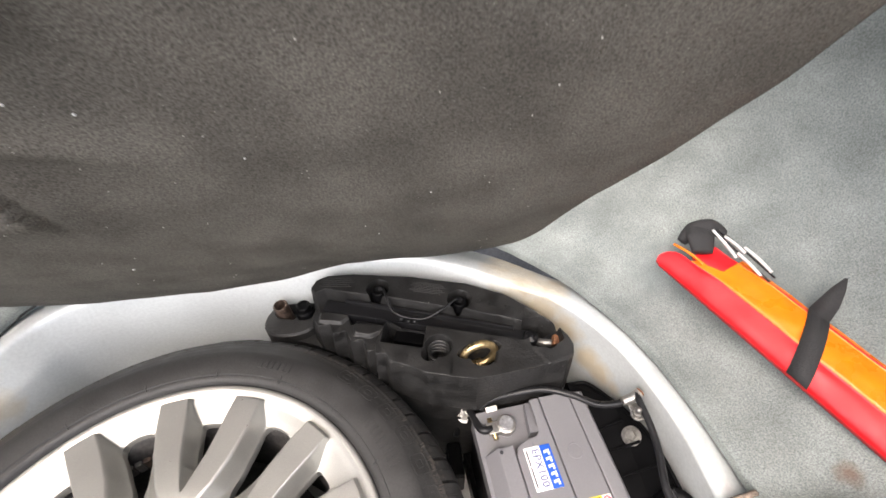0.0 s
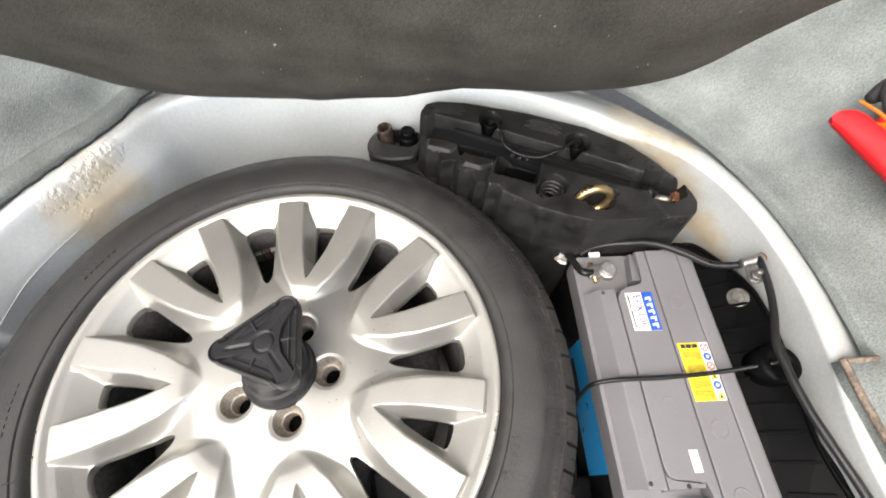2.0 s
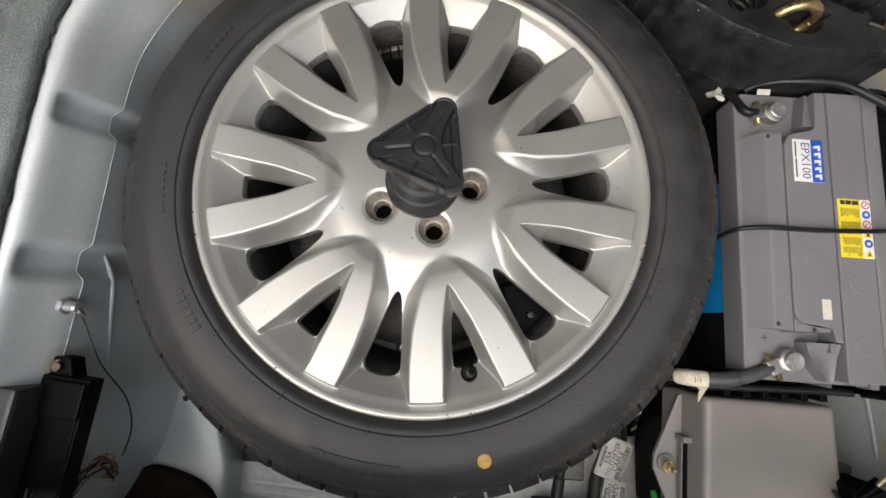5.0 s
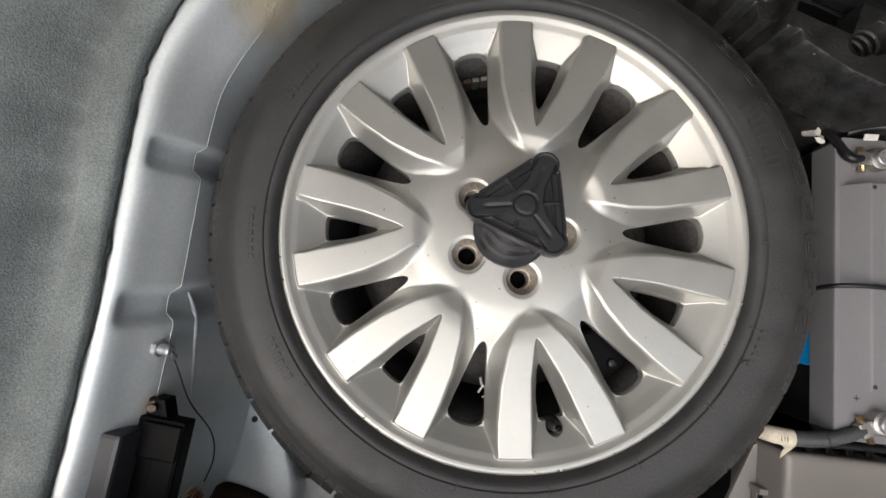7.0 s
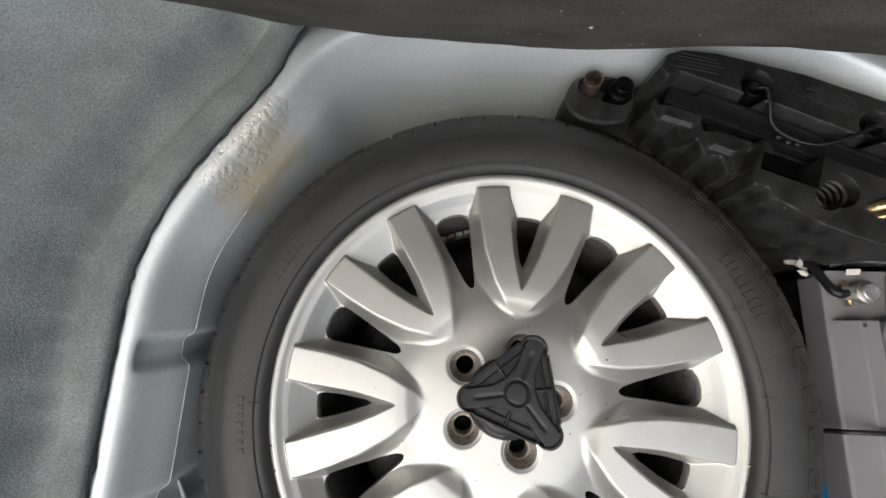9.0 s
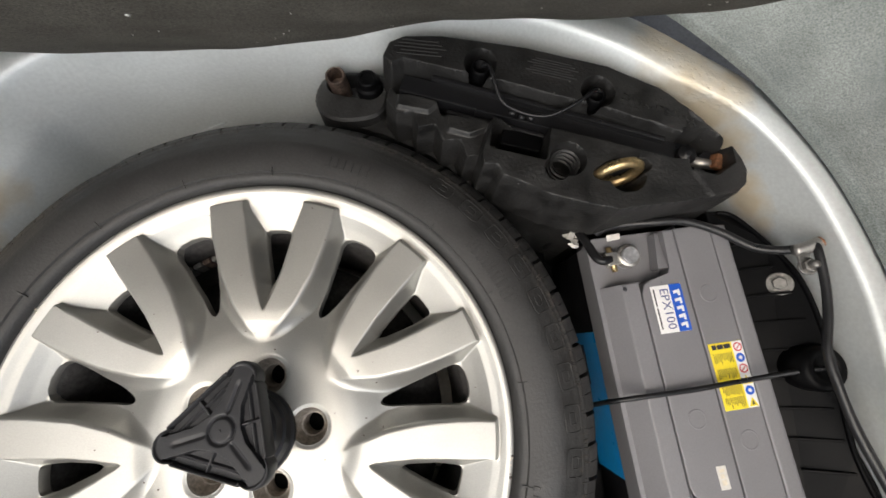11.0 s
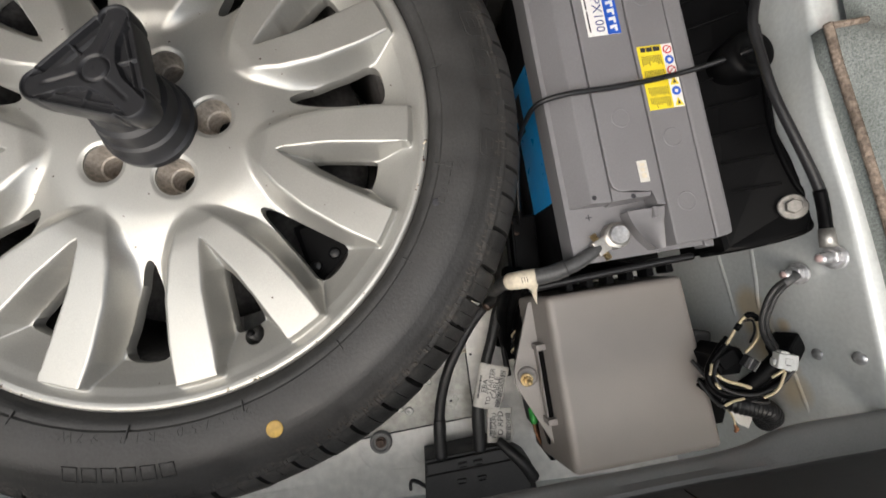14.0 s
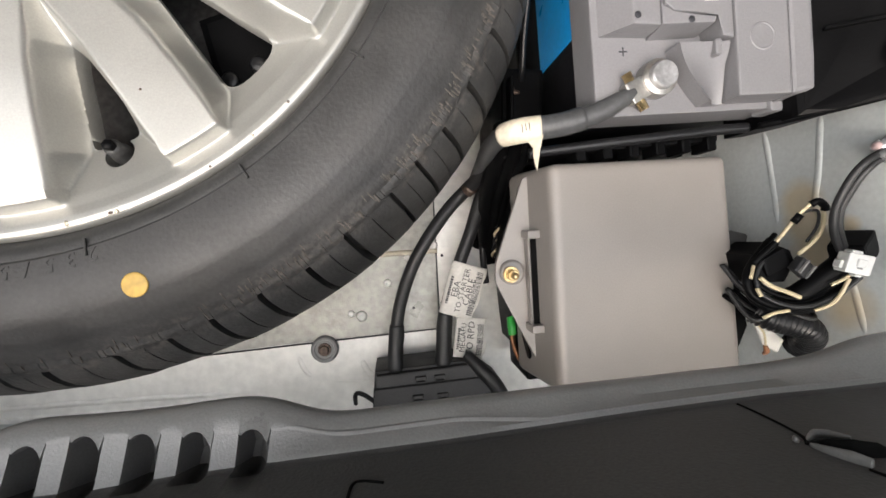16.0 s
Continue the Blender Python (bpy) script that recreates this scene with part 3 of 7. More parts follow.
add("raw_edge", v, f, DARK_FIBRE, carpet, label="dark frayed carpet edge")
# raw edge where the carpet is cut on the right
pts = [(x, y, 0.3095) for x, y in [(0.5865, 0.0195), (0.5885, -0.01), (0.5915, -0.035), (0.597, -0.075), (0.603, -0.125), (0.609, -0.185)]]
v, f = tube(pts, 0.0035, 8, 6)
add("raw_edge", v, f, CARPET_RAW, carpet, label="brown frayed cut edge of the carpet")
v, f = tube([(0.6225, 0.022, 0.309), (0.604, 0.0195, 0.309), (0.5865, 0.0175, 0.309)], 0.003, 8, 6)
add("raw_edge", v, f, CARPET_RAW, carpet, label="brown frayed cut edge of the carpet")

# raised floor panel, leaning over the well
LID_E, LID_N = np.array([0, -0.458, 0.889]), np.array([0, -0.889, -0.458])
LID_O = np.array([0.0, 0.3465, 0.3020])


def lid_place(x, s, out=0.0):
    return LID_O + np.array([x, 0, 0]) + LID_E * s + LID_N * out


ls = [0.0, 0.03, 0.08, 0.10, 0.16, 0.237, 0.25, 0.319, 0.35, 0.414, 0.47, 0.6, 0.9]
xl = [-0.268, -0.288, -0.318, -0.330, -0.368, -0.405, -0.410, -0.430, -0.438, -0.447, -0.450, -0.455, -0.455]
xr = [0.420, 0.436, 0.451, 0.457, 0.470, 0.487, 0.491, 0.522, 0.532, 0.546, 0.553, 0.560, 0.562]


def lid_relief(x, s):
    h = 0.006 * noise.noise(Vector((x * 4, s * 4, 1.7))) + 0.0025 * noise.noise(Vector((x * 14, s * 14, 4.1)))
    h += 0.002 * math.exp(-(((s - 0.05) / 0.03) ** 2)) * math.sin(x * 21)
    # hand hollow built raised, so that its sharp right fold falls in shade
    fold = np.interp(s, [0.25, 0.286, 0.335, 0.361, 0.386, 0.404, 0.42], [0.010, 0.0216, 0.034, 0.0403, 0.0425, 0.0395, 0.030])
    deep = 1 / (1 + math.exp(-(fold - x) / 0.0009)) / (1 + math.exp(-(0.408 - s) / 0.003)) / (1 + math.exp(-(s - 0.305) / 0.013)) / (1 + math.exp(-(x + 0.055) / 0.006))
    h += 0.0110 * deep
    h += 0.0045 * deep * math.sin(s * 310 + x * 120) * math.sin(x * 95 + 1)
    # soft swelling above and beside the fold
    h += 0.0060 * math.exp(-(((x - fold - 0.016) / 0.022) ** 2)) * math.exp(-(((s - 0.36) / 0.055) ** 2))
    h += 0.0045 * math.exp(-(((s - 0.418 + 0.45 * (x - 0.06)) / 0.012) ** 2)) * math.exp(-(((x - 0.06) / 0.06) ** 2))
    return h


def lid_surface(x, s, out):
    """A place on the panel, whose lower edge rolls away to the front."""
    away = 0.030 + 0.038 * min(1.0, max(0.0, (x - 0.02) / 0.18)) ** 1.5
    return lid_place(x, s, out) + np.array([0, away * math.exp(-max(0, s) / 0.12), 0])


ni, nj = 260, 170
svals = [0.9 * (j / nj) ** 1.5 for j in range(nj + 1)]
front, back = [], []
for s in svals:
    a, b = np.interp(s, ls, xl), np.interp(s, ls, xr)
    for i in range(ni + 1):
        x = a + (b - a) * i / ni
        edge = 0.006 * math.exp(-min(i, ni - i) / 4.7)
        low = 0.004 * math.sin(x * 9 + 1) - 0.006 * math.exp(-(((x + 0.01) / 0.025) ** 2)) if s < 0.05 else 0.0
        front.append(lid_surface(x, s + low * max(0, 1 - s / 0.05), lid_relief(x, s) - edge))
        back.append(lid_surface(x, s + low * max(0, 1 - s / 0.05), lid_relief(x, s) - 0.016))
w = ni + 1
nf = len(front)
faces = []
for j in range(nj):
    for i in range(ni):
        q = (j * w + i, j * w + i + 1, (j + 1) * w + i + 1, (j + 1) * w + i)
        faces += [q[::-1], tuple(nf + k for k in q)]
rim_ids = [i for i in range(w)] + [j * w + ni for j in range(1, nj + 1)] + [nj * w + i for i in range(ni - 1, -1, -1)] + [j * w for j in range(nj - 1, 0, -1)]
faces += [(rim_ids[k], rim_ids[(k + 1) % len(rim_ids)], nf + rim_ids[(k + 1) % len(rim_ids)], nf + rim_ids[k]) for k in range(len(rim_ids))]
floor_panel = thing("boot_floor_panel", "raised boot floor panel with charcoal felt underside", "floor panel", m=pose(*LID_O))
add("felt_panel", [p - LID_O for p in front + back], faces, FELT, floor_panel)
for k, (x, y, z, w_) in enumerate([(0.0072, 0.2638, 0.4622, 0.0028), (0.112, 0.142, 0.695, 0.0016), (0.136, 0.150, 0.685, 0.0018), (0.20, 0.17, 0.64, 0.0014), (0.32, 0.20, 0.58, 0.0013), (0.02, 0.18, 0.62, 0.0012), (0.27, 0.24, 0.51, 0.0012)]):
    s_ = (z - LID_O[2]) / LID_E[2]
    w_ = w_ * 0.55
    v, f = lathe([(w_, 0), (w_ * 0.8, 0.0008), (w_ * 0.2, 0.001)], 7)
    add("lint_speck", v, f, WHITE_PLASTIC, floor_panel, m=Matrix.Translation(Vector(lid_place(x, s_, lid_relief(x, s_) + 0.0002) - LID_O)) @ Matrix([[1, 0, 0], [0, LID_E[1], LID_N[1]], [0, LID_E[2], LID_N[2]]]).to_4x4() @ pose(0, 0, 0, 0, 0, 40 * k))
rnd = random.Random(44)
for k in range(60):
    x, s_ = rnd.uniform(-0.05, 0.42), rnd.uniform(0.06, 0.60)
    w_ = rnd.uniform(0.0003, 0.0006)
    v, f = lathe([(w_, 0), (w_ * 0.8, 0.0005), (w_ * 0.2, 0.0007)], 6)
    add("lint_speck", v, f, PAPER, floor_panel, m=Matrix.Translation(Vector(lid_surface(x, s_, lid_relief(x, s_) + 0.0002) - LID_O)) @ Matrix([[1, 0, 0], [0, LID_E[1], LID_N[1]], [0, LID_E[2], LID_N[2]]]).to_4x4() @ Matrix.Diagonal((1, rnd.uniform(1, 2.4), 1, 1)))
# recessed lift handle on the underside
lx, lsn = 0.114, 0.502
base_m = Matrix.Translation(Vector(lid_place(lx, lsn) - LID_O)) @ Matrix([[1, 0, 0], [0, LID_E[1], LID_N[1]], [0, LID_E[2], LID_N[2]]]).to_4x4()
latch = part("lift_handle", prism([tuple(q) for q in spline([(0.0173, -0.0009), (0.0273, 0.0012), (0.0334, 0.0058), (0.0340, 0.0147), (0.022, 0.020), (-0.02, 0.024), (-0.04, 0.015), (-0.02, 0.0)], 4, True)], 0.0125, 0.0185, 0.002, 2), CREAM_TAPE, floor_panel, "beige metal plate of the panel's lift handle", m=base_m)
part("grip", prism([tuple(q) for q in spline([(0.0200, -0.0050), (0.0316, -0.0012), (0.0363, 0.005), (0.0405, 0.015), (0.0415, 0.0265), (0.0466, 0.0373), (0.036, 0.060), (-0.03, 0.064), (-0.045, 0.03), (-0.02, 0.0)], 4, True)], -0.008, 0.0125, 0.005, 3), BLACK, latch, "black plastic grip", True)
v, f = tube([(0.031, 0.0165, 0.019), (0.038, 0.0235, 0.019), (0.045, 0.0310, 0.018)], [0.0038, 0.0036, 0.0038], 14)
pivot = add("pivot", v, f, BLACK_STEEL, latch, label="dark polished pivot pin")
for pts in ([(0.0305, 0.0160, 0.019), (0.0335, 0.0190, 0.019)], [(0.0420, 0.0280, 0.0185), (0.0450, 0.0310, 0.018)]):
    v, f = tube(pts, 0.0044, 14)
    add("pivot_ring", v, f, CHROME, latch, label="bright metal ring")

# rear trim panel of the boot opening: a ledge with slots, and the pocket panel that rises behind it
tx = [-0.50, -0.07, 0.000, 0.031, 0.045, 0.058, 0.066, 0.074, 0.085, 0.113, 0.142, 0.171, 0.184, 0.194, 0.204, 0.215, 0.257, 0.295, 0.329, 0.364, 0.400, 0.436, 0.455, 0.474, 0.486, 0.494, 0.52, 0.60, 0.80]
ty = [-0.378, -0.361, -0.354, -0.348, -0.344, -0.337, -0.332, -0.3295, -0.3285, -0.328, -0.326, -0.3225, -0.3235, -0.328, -0.3315, -0.333, -0.3295, -0.327, -0.3245, -0.3225, -0.320, -0.318, -0.316, -0.3135, -0.3095, -0.306, -0.302, -0.299, -0.295]
rx_, ry_ = [-0.50, 0.042, 0.080, 0.115, 0.149, 0.174, 0.262, 0.357, 0.390, 0.425, 0.461, 0.497, 0.520, 0.60, 0.80], [-0.387, -0.3585, -0.3565, -0.3545, -0.3505, -0.3485, -0.342, -0.3335, -0.331, -0.3285, -0.327, -0.325, -0.3235, -0.320, -0.312]
cols = [-0.50 + 1.30 * k / 240 for k in range(241)]
kern = np.hanning(9) / np.hanning(9).sum()
yf = np.convolve(np.pad(np.interp(cols, tx, ty), 4, mode="edge"), kern, "valid")
SLOTS = [0.0796, 0.1025, 0.1262, 0.1487, 0.1730]
slot_edges = [(sx - 0.0006, sx + 0.0122) for sx in SLOTS]
xs = sorted(set(cols) | {round(e + d, 5) for lo, hi in slot_edges for e in (lo, hi) for d in (-0.0005, 0.0004)} | {round(lo + d, 5) for lo, hi in slot_edges for d in (0.0012, 0.0024, 0.0038, 0.0052, 0.0068, 0.0084, 0.0100, 0.0116)})
yf, yr = np.interp(xs, cols, yf), np.interp(xs, rx_, ry_)
verts, faces = [], []
for k, x in enumerate(xs):
    f_, r_ = yf[k], yr[k]
    inside_u = [(x - lo) / (hi - lo) for lo, hi in slot_edges if lo < x < hi]
    # a scoop: steep on one side, running out softly on the other, with a rounded end
    deep = (1.0 if inside_u[0] < 0.30 else max(0.0, 1 - ((inside_u[0] - 0.30) / 0.70) ** 1.3)) if inside_u else 0.0
    q = min(f_ - 0.006, max(-0.3345 - 0.14 * max(0.0, 0.104 - x), r_ + 0.003)) - (0.0045 * abs(2 * (inside_u[0] - 0.4)) ** 2.2 if inside_u else 0.0)
    zq = 0.3000 + 0.0070 * (f_ - 0.005 - q) / (f_ - 0.008 - r_)
    row = [(f_ - 0.012, 0.286), (f_ - 0.003, 0.287), (f_ - 0.0005, 0.2885), (f_, 0.2915), (f_ - 0.0003, 0.2945), (f_ - 0.002, 0.2980), (f_ - 0.005, 0.3000), (q + 0.0008, zq), (q, zq - 0.001 * deep), (q - 0.001, zq + 0.0002 - 0.016 * deep), (r_ + 0.003 - 0.002 * deep, 0.3070 - 0.024 * deep), (r_ + 0.001 - 0.006 * deep, 0.3080 - 0.020 * deep),
           (r_ - 0.007 * deep, 0.3100 - 0.004 * deep), (r_ + 0.0004 - 0.005 * deep, 0.3130), (r_ + 0.0006, 0.3160), (r_ + 0.0004, 0.330), (r_ + 0.0005, 0.350), (r_ + 0.0020, 0.380), (r_ + 0.0035, 0.405), (r_ - 0.004, 0.416), (r_ - 0.06, 0.420)]
    verts += [(x, y, z) for y, z in row]
prof_n = len(row)
for k in range(len(xs) - 1):
    for a in range(prof_n - 1):
        faces.append((k * prof_n + a, k * prof_n + a + 1, (k + 1) * prof_n + a + 1, (k + 1) * prof_n + a))
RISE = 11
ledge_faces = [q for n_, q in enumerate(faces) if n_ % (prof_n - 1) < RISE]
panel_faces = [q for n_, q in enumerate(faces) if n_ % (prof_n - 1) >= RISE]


def only_used(vs, fs):
    ids = sorted({i for q in fs for i in q})
    place = {o: n_ for n_, o in enumerate(ids)}
    return [vs[i] for i in ids], [tuple(place[i] for i in q) for q in fs]


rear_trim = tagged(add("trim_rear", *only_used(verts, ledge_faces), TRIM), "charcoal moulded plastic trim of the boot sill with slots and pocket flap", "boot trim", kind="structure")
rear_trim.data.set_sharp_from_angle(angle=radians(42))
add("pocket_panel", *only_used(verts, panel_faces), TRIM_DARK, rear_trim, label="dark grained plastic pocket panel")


def riser(x, z):
    """A place on the pocket panel of the rear trim."""
    return (x, np.interp(x, rx_, ry_) + np.interp(z, [0.316, 0.33, 0.35, 0.38, 0.405], [0.0006, 0.0004, 0.0005, 0.0020, 0.0035]), z)


# pocket flap seams and pull
for pts in ([(0.4060, 0.3135), (0.4069, 0.329), (0.4056, 0.3455), (0.4010, 0.3525)], [(0.4030, 0.3725), (0.4045, 0.3863), (0.4019, 0.3977), (0.3979, 0.4024)], [(0.237, 0.3348), (0.2291, 0.3317), (0.2250, 0.3330), (0.2239, 0.3421), (0.2236, 0.3517), (0.2245, 0.3653), (0.2250, 0.390)]):
    v, f = tube([riser(*q) for q in pts], 0.0007, 8)
    add("flap_seam", v, f, VOID, rear_trim)
v, f = tube([tuple(np.array(riser(*q)) + (0, 0.0004, 0)) for q in [(0.3979, 0.4024), (0.3924, 0.4036), (0.3783, 0.4041), (0.33, 0.4050)]], 0.0009, 8)
add("flap_edge", v, f, TRIM, rear_trim, label="light edge of the pocket flap")
pull_axis = [(0.4020, 0.3505), (0.4045, 0.3570), (0.4090, 0.3630), (0.4160, 0.3655), (0.4235, 0.3675)]
# flat dark shape painted for the recess's shade; the panel isn't cut
v, f = tube([tuple(np.array(riser(*q)) + (0, -0.0012, 0)) for q in pull_axis], [0.0008, 0.0050, 0.0068, 0.0058, 0.0008], 16, 8, True, 0.35)
add("finger_recess", v, f, VOID, rear_trim, label="dark patch for the shade in the flap's finger recess")
# pull and lip in the lighter trim colour, so they look lit
for name, pts, rad in (("finger_pull", [(0.4035, 0.3500), (0.4090, 0.3478), (0.4140, 0.3490), (0.4195, 0.3530)], [0.0006, 0.0024, 0.0022, 0.0006]), ("finger_lip", [(0.4010, 0.3535), (0.4020, 0.3600), (0.4040, 0.3665), (0.4055, 0.3715)], [0.0006, 0.0020, 0.0028, 0.0022]), ("flap_corner", [(0.4000, 0.3480), (0.3992, 0.3500)], [0.0014, 0.0014])):
    v, f = tube([tuple(np.array(riser(*q)) + (0, 0.0008, 0)) for q in pts], rad, 14, 8, True, 0.6)
    add(name, v, f, TRIM, rear_trim)

# closing walls: rear panel under the trim, seat back, shelf, ground
part_ob = part("wall_rear", boxed(-0.75, 0.95, -0.50, -0.475, -0.02, 0.42, 0.004), BODY)
tagged(part_ob, "silver painted rear panel of the car body", "body panel", kind="structure")
tagged(part("wall_seat_back", boxed(-0.85, 1.1, 1.02, 1.06, 0.25, 0.98, 0.01), CARPET), "grey-green carpeted rear of the seat back", "seat back", kind="structure")
tagged(part("shelf_parcel", boxed(-0.85, 1.1, 0.54, 1.06, 0.96, 0.985, 0.004), FELT), "dark underside of the parcel shelf", "shelf", kind="structure")
tagged(part("wall_left", boxed(-0.88, -0.86, -0.50, 1.06, -0.30, 0.94, 0.004), BODY), "silver painted outer side of the car body", "body panel", kind="structure")
tagged(part("wall_right", boxed(1.10, 1.12, -0.50, 1.06, -0.30, 0.94, 0.004), BODY), "silver painted outer side of the car body", "body panel", kind="structure")
# unseen strips added above both sides to keep sky light off the carpets
for name, x0, x1 in (("wall_gutter_left", -0.88, -0.74), ("wall_gutter_right", 0.63, 1.12)):
    tagged(part(name, boxed(x0, x1, -0.30, 0.56, 0.84, 0.875, 0.012, 3), BODY), "unseen strip above the boot side, added to shade the carpet", "body panel", kind="structure")
bm = bmesh.new()
bmesh.ops.create_grid(bm, x_segments=1, y_segments=1, size=60, matrix=Matrix.Translation((0, 0, -0.55)))
tagged(part("ground", bm, TARMAC), "grey tarmac ground under the car", "ground", kind="structure")


# ---- spare wheel ----
spare = thing("spare_wheel", "full-size spare wheel with silver seven twin-spoke alloy rim lying face up", "wheel")
PERIOD = 2 * math.pi / 7
V_AXIS = radians(86.2)
LUGS = [(0.054 * math.cos(radians(3.5 + 72 * k)), 0.054 * math.sin(radians(3.5 + 72 * k))) for k in range(5)]


FINE = np.linspace(0.0, 0.26, 521)


def eased(xs_, ys_, width=25):
    """A smooth curve through the given radii, held at nought inside the first."""
    y = np.interp(FINE, xs_, ys_)
    k = np.hanning(width)
    y = np.convolve(np.pad(y, width // 2, mode="edge"), k / k.sum(), "valid")
    return y


OUT_EDGE = eased([0.0, 0.0875, 0.0945, 0.1025, 0.128, 0.162, 0.195, 0.2335, 0.26], [-0.02, 0.0, 0.0075, 0.0132, 0.0292, 0.0447, 0.0553, 0.0650, 0.0700])
IN_EDGE = eased([0.0, 0.1155, 0.119, 0.125, 0.142, 0.160, 0.180, 0.200, 0.236, 0.26], [-0.02, 0.0, 0.0024, 0.0048, 0.0112, 0.0168, 0.0212, 0.0257, 0.0326, 0.036], 11)


ARM_TOP = eased([0.0, 0.085, 0.10, 0.118, 0.2345, 0.26], [0.2395, 0.2405, 0.2440, 0.2462, 0.2502, 0.2510], 41)
OUT_FLOOR = eased([0.0, 0.085, 0.100, 0.112, 0.124, 0.150, 0.190, 0.212], [0.2395, 0.2390, 0.2372, 0.2335, 0.2290, 0.2215, 0.2185, 0.2235], 37)


def step(t):
    t = np.clip(t, 0, 1)
    return t * t * (3 - 2 * t)


def round_max(a, b, k=0.006):
    """The larger of two values, with their meeting rounded."""
    return 0.5 * (a + b + np.sqrt((a - b) ** 2 + k * k)) - 0.15 * k


def wheel_face(r, th):
    """Height of the alloy's face and the sign of its openings (negative inside one)."""
    phi = (th - V_AXIS + PERIOD / 2) % PERIOD - PERIOD / 2
    a = np.abs(phi)
    u = r * np.sin(a)
    u_out = np.interp(r, FINE, OUT_EDGE)
    u_in = np.interp(r, FINE, IN_EDGE)
    valley = r * np.sin(PERIOD / 2 - a)
    rim_r, rim_z = [0.232, 0.2385, 0.2435, 0.2470, 0.2495, 0.2510, 0.2516], [0.2385, 0.2415, 0.2445, 0.2455, 0.2450, 0.2430, 0.238]
    f_slot = np.interp(r, [0.112, 0.130, 0.150, 0.180, 0.206, 0.220] + rim_r, [0.2445, 0.2350, 0.2225, 0.2200, 0.2235, 0.2315] + rim_z)
    f_out = np.interp(r, [0.0, 0.085, 0.100, 0.112, 0.124, 0.150, 0.190, 0.212, 0.222] + rim_r, [0.2395, 0.2390, 0.2372, 0.2335, 0.2290, 0.2215, 0.2185, 0.2235, 0.2305] + rim_z)
    z_arm = np.interp(r, FINE, ARM_TOP)
    f_out = np.where(r < 0.20, np.interp(r, FINE, OUT_FLOOR), f_out)
    hole_in = np.interp(r, [0.1455, 0.153, 0.18, 0.206], [0.0, 0.0036, 0.0104, 0.0148])
    w_in = np.where(r < 0.206, np.maximum(0.004, u_in - hole_in), np.maximum(0.0028, 0.0122 * (0.2335 - r) / 0.0275))
    w_out = np.interp(r, [0.086, 0.105, 0.125, 0.150, 0.176, 0.2125, 0.233], [0.012, 0.016, 0.0185, 0.0180, 0.0150, 0.0130, 0.003])
    fall_in, fall_out = np.clip((u_in - u) / w_in, 0, 1), np.clip((u - u_out) / w_out, 0, 1)
    soft = 0.24
    s_in = np.where(fall_in < soft, 1 - 0.5 * fall_in**2 / soft * 1.0, (1 - fall_in) ** 1.35 * (1 - 0.5 * soft) / (1 - soft) ** 1.35)
    s_out = np.where(fall_out < soft, 1 - 0.5 * fall_out**2 / soft * 1.0, (1 - fall_out) ** 1.5 * (1 - 0.5 * soft) / (1 - soft) ** 1.5)
    s_tip = 1 - step((r - 0.2325) / 0.0045)
    nose = step((r - 0.078) / 0.030)
    z_floor = np.where(u < u_in, f_slot, f_out)
    s = np.where(u < u_in, s_in, s_out * nose) * s_tip
    z = z_floor + (z_arm - z_floor) * s
    g_slot = round_max(u - hole_in + 0.0002, r - 0.2060, 0.004)
    hole_out = np.interp(r, [0.1215, 0.1245, 0.130, 0.140, 0.155, 0.176, 0.203, 0.209, 0.2125], [0.0, 0.0034, 0.0052, 0.0072, 0.0100, 0.0142, 0.0200, 0.0195, 0.0165])
    g_out = round_max(valley - hole_out, np.maximum(r - 0.2135, 0.1205 - r), 0.006)
    g = np.minimum(np.where(r < 0.144, 1.0, g_slot), g_out)
    x, y = r * np.cos(th), r * np.sin(th)
    for lx_, ly_ in LUGS:
        d = np.hypot(x - lx_, y - ly_)
        g = np.minimum(g, d - 0.0172)
        z = z - 0.0015 * (1 - step((d - 0.0172) / 0.004))
    va = radians(-68.0)
    d = np.hypot(x - 0.2125 * math.cos(va), y - 0.2125 * math.sin(va))
    g = np.minimum(g, d - 0.0088)
    return z, g


NT = 7 * 180
radii = np.concatenate([np.linspace(0.022, 0.083, 36), np.linspace(0.0842, 0.20, 110), np.linspace(0.2009, 0.2516, 64)])
ths = np.arange(NT) * 2 * math.pi / NT
RR, TT = np.meshgrid(radii, ths, indexing="ij")
ZZ, GG = wheel_face(RR, TT)
XX, YY = RR * np.cos(TT), RR * np.sin(TT)
fv = np.stack([XX.ravel(), YY.ravel(), ZZ.ravel()], 1).tolist()
ff, cut_edges, cut_ids = [], [], {}
inside = GG < 0


def cut_between(a, b):
    """The vertex where the edge of an opening crosses the grid line from a to b."""
    key = (min(a, b), max(a, b))
    if key not in cut_ids:
        (ia, ja), (ib, jb) = divmod(key[0], NT), divmod(key[1], NT)
        ga, gb = GG[ia, ja], GG[ib, jb]
        t = ga / (ga - gb)
        pa, pb = np.array(fv[key[0]]), np.array(fv[key[1]])
        q = pa + (pb - pa) * t
        q[2] = float(wheel_face(math.hypot(q[0], q[1]), math.atan2(q[1], q[0]))[0])
        cut_ids[key] = len(fv)
        fv.append(q.tolist())
    return cut_ids[key]


